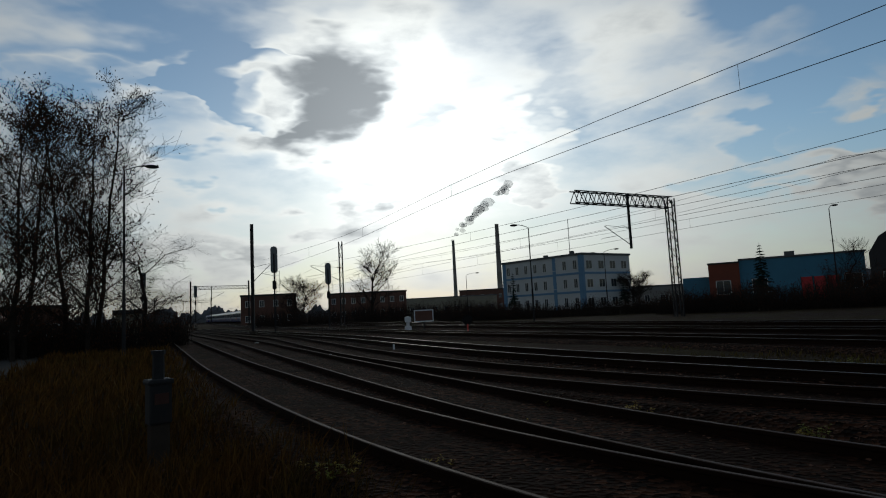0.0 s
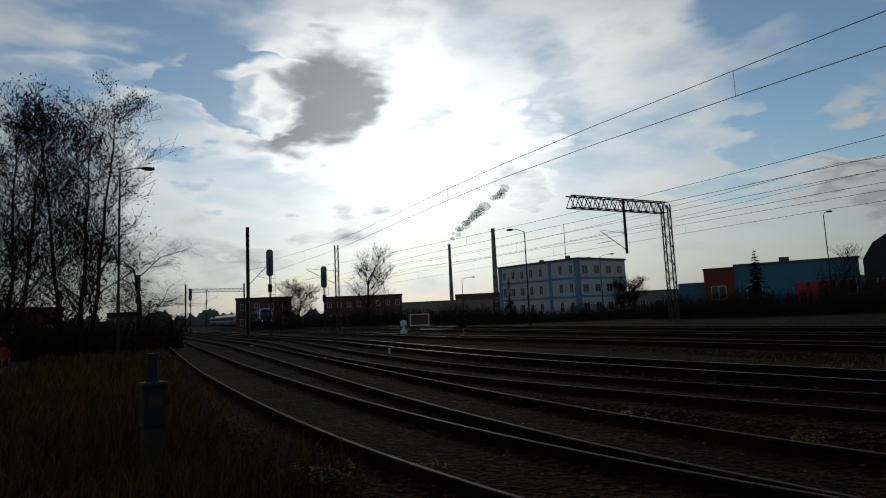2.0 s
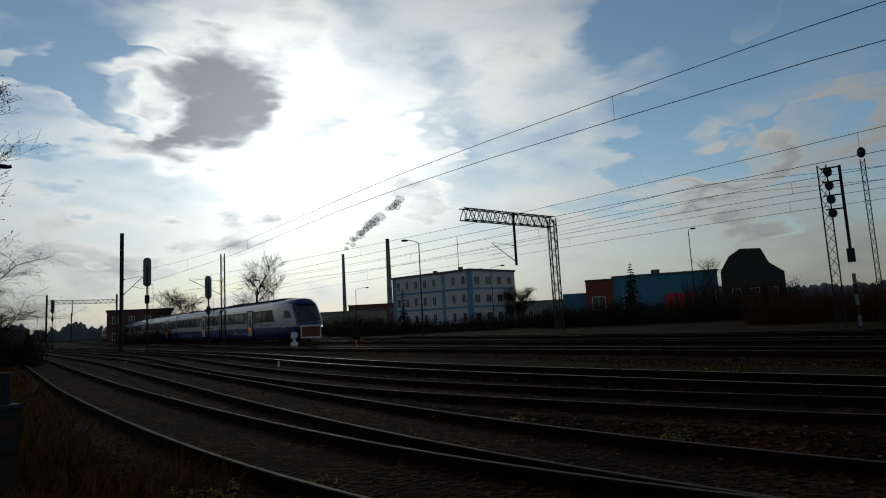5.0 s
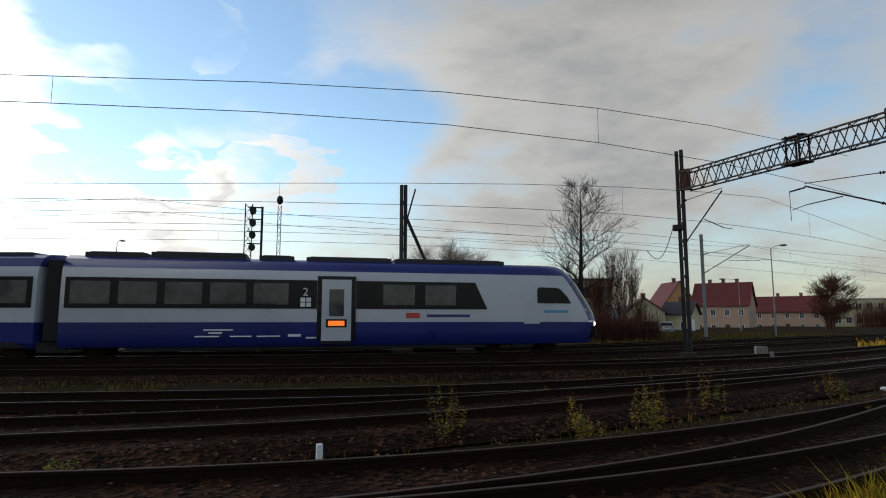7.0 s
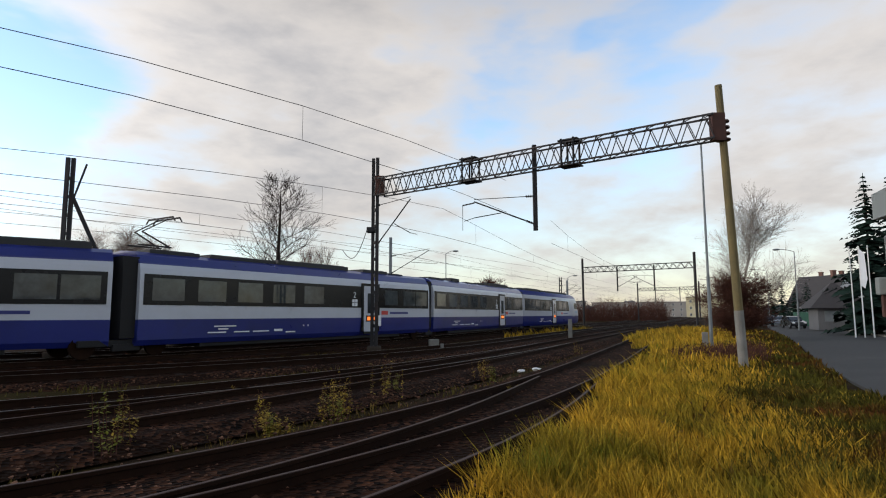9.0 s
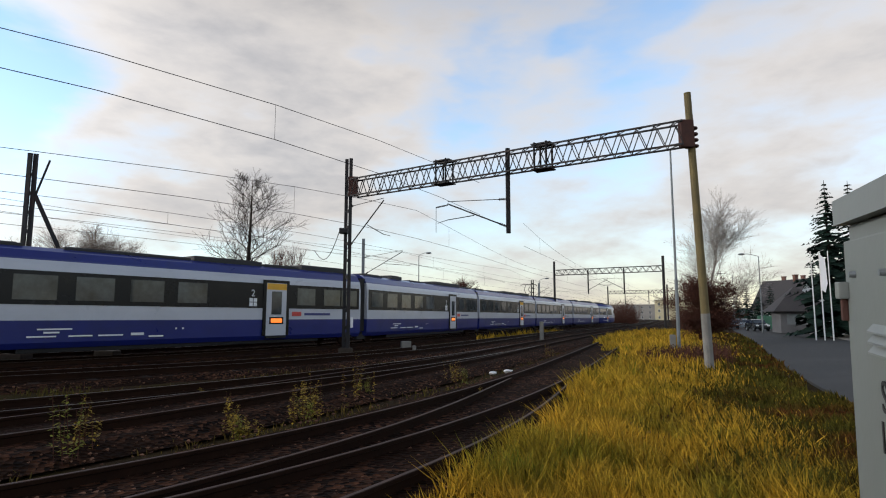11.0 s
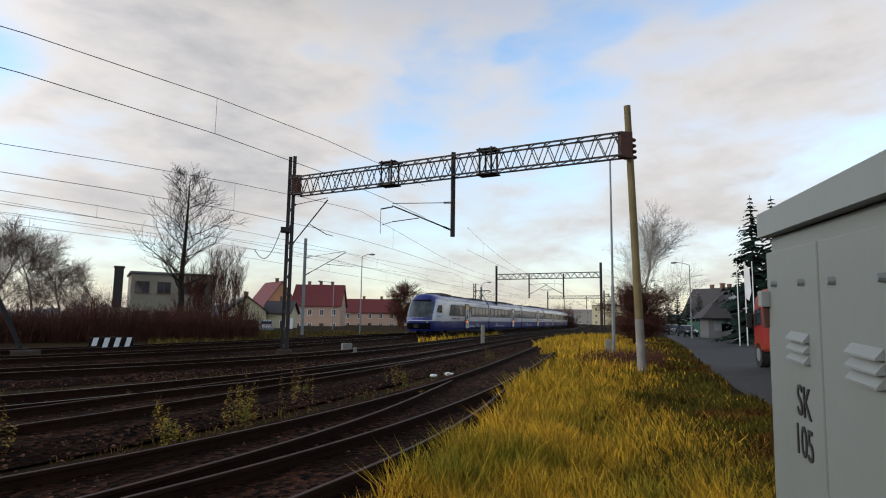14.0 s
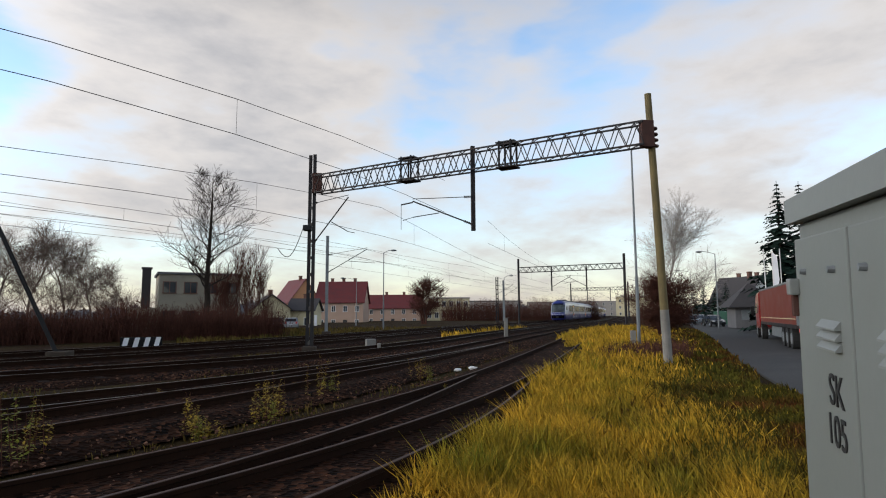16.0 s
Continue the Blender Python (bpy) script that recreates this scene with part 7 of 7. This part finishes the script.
# fence with flagpoles by the road
f = thing("fence", "low dark post fence along the footway", "fence")
s0 = road_edge.near(62, -38)
for i in range(22):
    p = place(road_edge, s0 + i * 1.9, 6.6 + 4.6, -0.2)
    q = place(road_edge, s0 + (i + 1) * 1.9, 6.6 + 4.6, -0.2)
    bm = bmesh.new()
    bar(bm, p, p + Vector((0, 0, 1.5)), 0.10)
    part("post", bm, M["steel_dark"], f)
    bm = bmesh.new()
    bar(bm, p + Vector((0, 0, 1.3)), q + Vector((0, 0, 1.3)), 0.05)
    bar(bm, p + Vector((0, 0, 0.4)), q + Vector((0, 0, 0.4)), 0.05)
    for j in range(1, 8):
        a = p.lerp(q, j / 8)
        bar(bm, a + Vector((0, 0, 0.2)), a + Vector((0, 0, 1.45)), 0.025)
    part("panel", bm, M["steel_dark"], f)
for i, az in enumerate((-126.9, -127.5, -128.1)):
    t = thing("flagpole", "white flagpole with a limp pale flag" if i == 1 else "thin white metal flagpole by the fence", "flagpole", facing(az, 52, -0.2), "flagpoles")
    bm = bmesh.new()
    rod(bm, (0, 0, 0), (0, 0, 6.6), 0.05, 0.03, 8)
    part("pole", bm, M["frame_white"], t)
    if i == 1:
        bm = bmesh.new()
        prism(bm, [(0.03, 6.4), (0.35, 6.0), (0.42, 4.2), (0.25, 3.5), (0.03, 3.7)], -0.05, 0.05)
        part("flag", bm, M["white_mark"], t)

# parked cars along the road
for (az, d), paint, lab in (((-119.95, 104), M["car_red"], "small red car parked at the kerb"), ((-120.75, 96), M["car_dark"], "dark grey car parked at the kerb"), ((-121.55, 100), M["car_silver"], "silver car parked at the kerb"), ((-122.7, 84), M["car_dark"], "black car parked at the kerb")):
    p = at(az, d, -0.24)
    parked_car(lab, paint, pose(p.x, p.y, -0.24, 0, 0, 150 if "black" not in lab else 165))
for az, lab, paint in ((-81.0, "dark car parked before the cream house", M["car_dark"]), (-82.4, "black car parked before the cream house", M["car_dark"]), (-83.8, "silver car parked before the cream house", M["car_silver"])):
    p = at(az, 78, -0.3)
    parked_car(lab, paint, pose(p.x, p.y, -0.3, 0, 0, 5))
g = thing("waste_container", "green metal waste container by the road", "container", facing(-123.3, 92, -0.2))
part("body", boxes((-0.9, 0.9, -0.6, 0.6, 0.1, 1.9), bevel=0.08), M["green_box"], g)
part("poster_panel", boxes((0.95, 1.8, -0.65, -0.55, 0.2, 1.7)), M["white_mark"], g)
build_cabinet()
LORRY, BUS = lorry(), bus()
RED_CAR = parked_car("red hatchback with lit tail lights on the road", M["car_red"], Matrix(), lit=True)

# trees
leader_tree("poplar_tree", "tall dark autumn tree with sparse brown leaves", facing(31.2, 44, -0.3), 18.2, 11, M["bark"], M["leaf_dry"], 6500, 0.11, 36, 0.25, 0.05, 0.8, 0.16, 3, 0.012)
leader_tree("poplar_tree", "tall dark autumn tree with sparse brown leaves", facing(36.2, 42, -0.3), 15.6, 12, M["bark"], M["leaf_dry"], 6000, 0.11, 34, 0.27, 0.05, 0.8, 0.14, 3, 0.012)
tree("bare_tree", "bare spreading tree behind the street lamp", facing(26.8, 60, -0.3), 13.0, 13, M["bark"], None, 0, 0.1, 0.25, 4, 0.7, 0.1, 0.15, 1, 0.2)
tree("bare_tree", "bare round-crowned tree by the long building", facing(6.9, 105, -0.3), 15.0, 21, M["bark"], None, 0, 0.1, 0.24, 3, 0.66, 0.25, 0, 1, 0.30, 4, 0.03)
tree("bare_tree", "small bare tree by the brick building", facing(13.6, 130, -0.3), 11.0, 22, M["bark"], None, 0, 0.1, 0.2, 3, 0.66, 0.25, 0, 2, 0.18, 4, 0.03)
tree("bare_tree", "bare tree by the office building", facing(-18.2, 140, -0.3), 8.5, 23, M["bark"], None, 0, 0.1, 0.2, 3, 0.66, 0.2, 0, 2, 0.15, 4, 0.03)
tree("bare_tree", "bare tree by the hall", facing(-34.6, 90, -0.3), 8.5, 24, M["bark"], None, 0, 0.1, 0.25, 3, 0.6, 0.3, 0, 1, 0.14, 3, 0.012)
tree("bare_tree", "bare tree beyond the hedge", facing(-52.2, 70, -0.3), 8.6, 25, M["bark"], None, 0, 0.1, 0.25, 4, 0.65, 0.25, 0, 1, 0.14, 3, 0.010)
for az, d, h, sd in ((-61.0, 62, 10.2, 31), (-63.0, 58, 10.0, 32), (-65.4, 60, 9.6, 33), (-67.3, 66, 8.4, 34), (-69.8, 78, 8.6, 35), (-58.8, 64, 9.0, 36)):
    tree("birch_tree", "bare drooping birch beyond the hedge", facing(az, d, -0.3), h, sd, M["twig_pale"], None, 0, 0.07, 0.3, 4, 0.5, 0.3, 0.4, 1, 0.13, 3, 0.008)
leader_tree("bare_tree", "tall bare tree with a round crown by the villa", facing(-76.3, 56, -0.3), 14.4, 41, M["bark"], None, 0, 0.1, 30, 0.30, 0.26, 0.5, 0.30, 1, 0.014)
for az, d, h, sd in ((-79.3, 60, 9.4, 42), (-80.4, 62, 7.4, 43), (-77.6, 58, 7.0, 44)):
    tree("bare_tree", "slender bare tree near the villa", facing(az, d, -0.3), h, sd, M["bark_brown"], None, 0, 0.1, 0.15, 3, 0.4, 0.6, 0, 2, 0.07, 4, 0.010)
tree("bare_tree", "broad bare tree by the red-roofed houses", facing(-96.3, 112, -0.3), 9.8, 45, M["bark_brown"], None, 0, 0.12, 0.15, 3, 0.66, 0.3, 0, 3, 0.16, 4, 0.028)
tree("birch_tree", "tall birch with hanging twigs beside the road", facing(-119.0, 52, -0.3), 12.2, 51, M["bark_birch"], M["leaf_dry"], 2500, 0.06, 0.3, 4, 0.45, 0.35, 0.5, 1, 0.13, 3, 0.007)
tree("bare_tree", "brown bushy tree below the birch", facing(-118.4, 46, -0.3), 5.6, 52, M["bark_brown"], M["leaf_dry"], 3000, 0.07, 0.1, 4, 0.7, 0.2, 0.1, 4, 0.07, 3, 0.008)
for az, d, h, sd in ((-128.2, 60, 13.6, 61), (-129.8, 66, 14.5, 62), (-127.0, 90, 9.0, 63), (-122.0, 130, 8.0, 64), (-121.2, 140, 8.5, 65), (-122.9, 128, 7.0, 66), (-123.8, 120, 7.5, 67)):
    spruce("dark green spruce beside the road" if d < 100 else "distant dark green spruce tree", facing(az, d, -0.3), h, sd, 0.26)
spruce("dark spruce before the hall", facing(-28.6, 88, -0.3), 8.2, 71, 0.24)
spruce("small dark spruce by the office", facing(-17.1, 105, -0.3), 4.8, 72, 0.3)
spruce("dark columnar spruce at the office corner", facing(-6.9, 120, -0.3), 8.2, 73, 0.16)
spruce("dark spruce beyond the hedge", facing(-53.9, 80, -0.3), 5.5, 74, 0.28)

# hedges and scrub
thicket("hedge", "dense brown leafless hedge behind the tracks", facing(-68.5, 50, -0.3, 8), 26, 5, 3.6, 3600, 81, M["bark_brown"], M["leaf_dry"], 9000, 0.07)
thicket("hedge", "dense brown leafless hedge behind the tracks", facing(-50.0, 52, -0.3, 4), 22, 5, 3.2, 2400, 82, M["bark_brown"], M["leaf_dry"], 6000, 0.07)
thicket("scrub", "dark scrub before the hall", facing(-33.0, 66, -0.3), 30, 5, 3.4, 2600, 83, M["bark"], M["leaf_dry"], 8000, 0.08)
thicket("scrub", "dark scrub before the office yard", facing(-12.5, 74, -0.3), 34, 5, 2.6, 2600, 84, M["bark"], M["leaf_dry"], 7000, 0.08)
thicket("scrub", "dark scrub along the works fence", facing(6.5, 100, -0.3), 40, 6, 4.0, 2400, 85, M["bark"], M["leaf_dry"], 6000, 0.09)
thicket("scrub", "brown scrub by the villa", facing(-77.4, 60, -0.3), 7, 5, 3.6, 420, 86, M["bark_brown"], None)
thicket("scrub", "brown scrub along the line towards the town", facing(-105.5, 170, -0.3), 44, 10, 7.5, 3200, 87, M["bark_brown"], M["leaf_dry"], 9000, 0.15)
thicket("scrub", "brown brambles in the verge below the poles", facing(-117.0, 27, -0.35), 3.4, 6, 1.25, 420, 88, M["bark_brown"], M["leaf_dry"], 2600, 0.04)
thicket("scrub", "dark bushes under the tall trees", facing(33.5, 46, -0.3), 16, 6, 3.6, 1800, 89, M["bark"], M["leaf_dry"], 9000, 0.08)
thicket("scrub", "dark bushes beside the dome building", facing(-37.5, 80, -0.3), 12, 5, 5.2, 900, 90, M["bark"], M["leaf_dry"], 5000, 0.1)
far_ridge("far_woods", "far wooded rise behind the yard throat, haze in its grey colour", 44, 8, 420, 16, 1.5, M["hazed_hill"], 0.9)
far_ridge("far_woods", "far wooded rise beyond the works", 10, -60, 520, 13, 4.5, M["hazed_hill"], 0.8)
far_ridge("far_woods", "far wooded hills beyond the houses", -50, -100, 480, 16, 7.5, M["hazed_hill"], 0.6)
far_ridge("far_woods", "far wooded rise at the end of the road", -100, -150, 520, 14, 9.5, M["hazed_hill"], 0.7)
far_ridge("far_woods", "wooded rise behind the road", -150, -330, 400, 14, 12.5, M["hazed_hill"], 0.7)

# weeds and grass
for i, (az, d, h) in enumerate(((-62.9, 8.76, 1.08), (-63.6, 9.19, 0.87), (-75.4, 9.85, 0.67), (-76.0, 9.28, 0.37), (-76.7, 9.32, 0.32), (-81.6, 10.68, 0.8), (-82.2, 10.48, 0.54), (-82.7, 10.9, 0.82), (-86.5, 12.94, 1.04), (-87.3, 13.62, 0.56), (-83.9, 13.83, 0.31), (-96.0, 16.48, 0.64), (-96.8, 16.05, 0.52), (-104.7, 27.53, 0.64), (-98.4, 13.27, 0.31), (-31.2, 8.01, 0.3), (-30.7, 8.04, 0.2), (-16.9, 9.48, 0.25), (-34.5, 15.9, 0.28), (-38.3, 7.46, 0.16), (-73.0, 13.48, 0.34), (-10.4, 9.67, 0.26), (-8.2, 8.46, 0.19), (-16.7, 8.79, 0.12), (11.0, 6.44, 0.34), (9.2, 6.57, 0.29), (12.5, 6.73, 0.24), (2.6, 6.37, 0.29), (1.0, 6.43, 0.23))):
    weed(az, d, h, 200 + i, M["leaf_yellow"] if i % 3 else M["leaf_green"])
grass_field()
gravel_and_litter()
for key, rusty, shown in (("T", False, 26), ("F", False, 0), ("E", False, 30), ("D", False, 30), ("C", True, 32), ("A", True, 26), ("B", True, 24)):
    build_track(key, rusty, shown)


# ---- what moves ----
def road_pose(s, off, back=False):
    """A pose on the road: s along its edge, off across it."""
    p, d = road_edge.p(s) + road_edge.n(s) * off, road_edge.d(s)
    if back:
        d = -d
    return pose(p.x, p.y, -0.245, 0, 0, math.degrees(math.atan2(d.y, d.x)))


def motions():
    for ob, gap, L, flip in TRAIN:
        walk(ob, train_rows(gap, L, flip))
    # the lorry drives off towards the town, after a wait behind the cabinet
    s0 = road_edge.near(40.5, -25.9) + 16.6
    walk(LORRY, [(t, road_pose(s0 + 10.0 * (16.0 - max(t, 12.0)), 4.15, True)) for t in np.arange(0, 16.01, 0.5)])
    # the red car drives off towards the works
    s1 = road_edge.near(-16.3, 25.2)
    walk(RED_CAR, [(t, road_pose(s1 + 14.0 * (t - 1.5), 1.8)) for t in np.arange(0, 16.01, 0.5)])
    # the bus comes slowly the other way and stops
    s2 = road_edge.near(-33.5, 50.5)
    walk(BUS, [(t, road_pose(s2 + 11.0 - 3.0 * min(t, 6.0), 4.6, True)) for t in np.arange(0, 16.01, 0.5)])


motions()
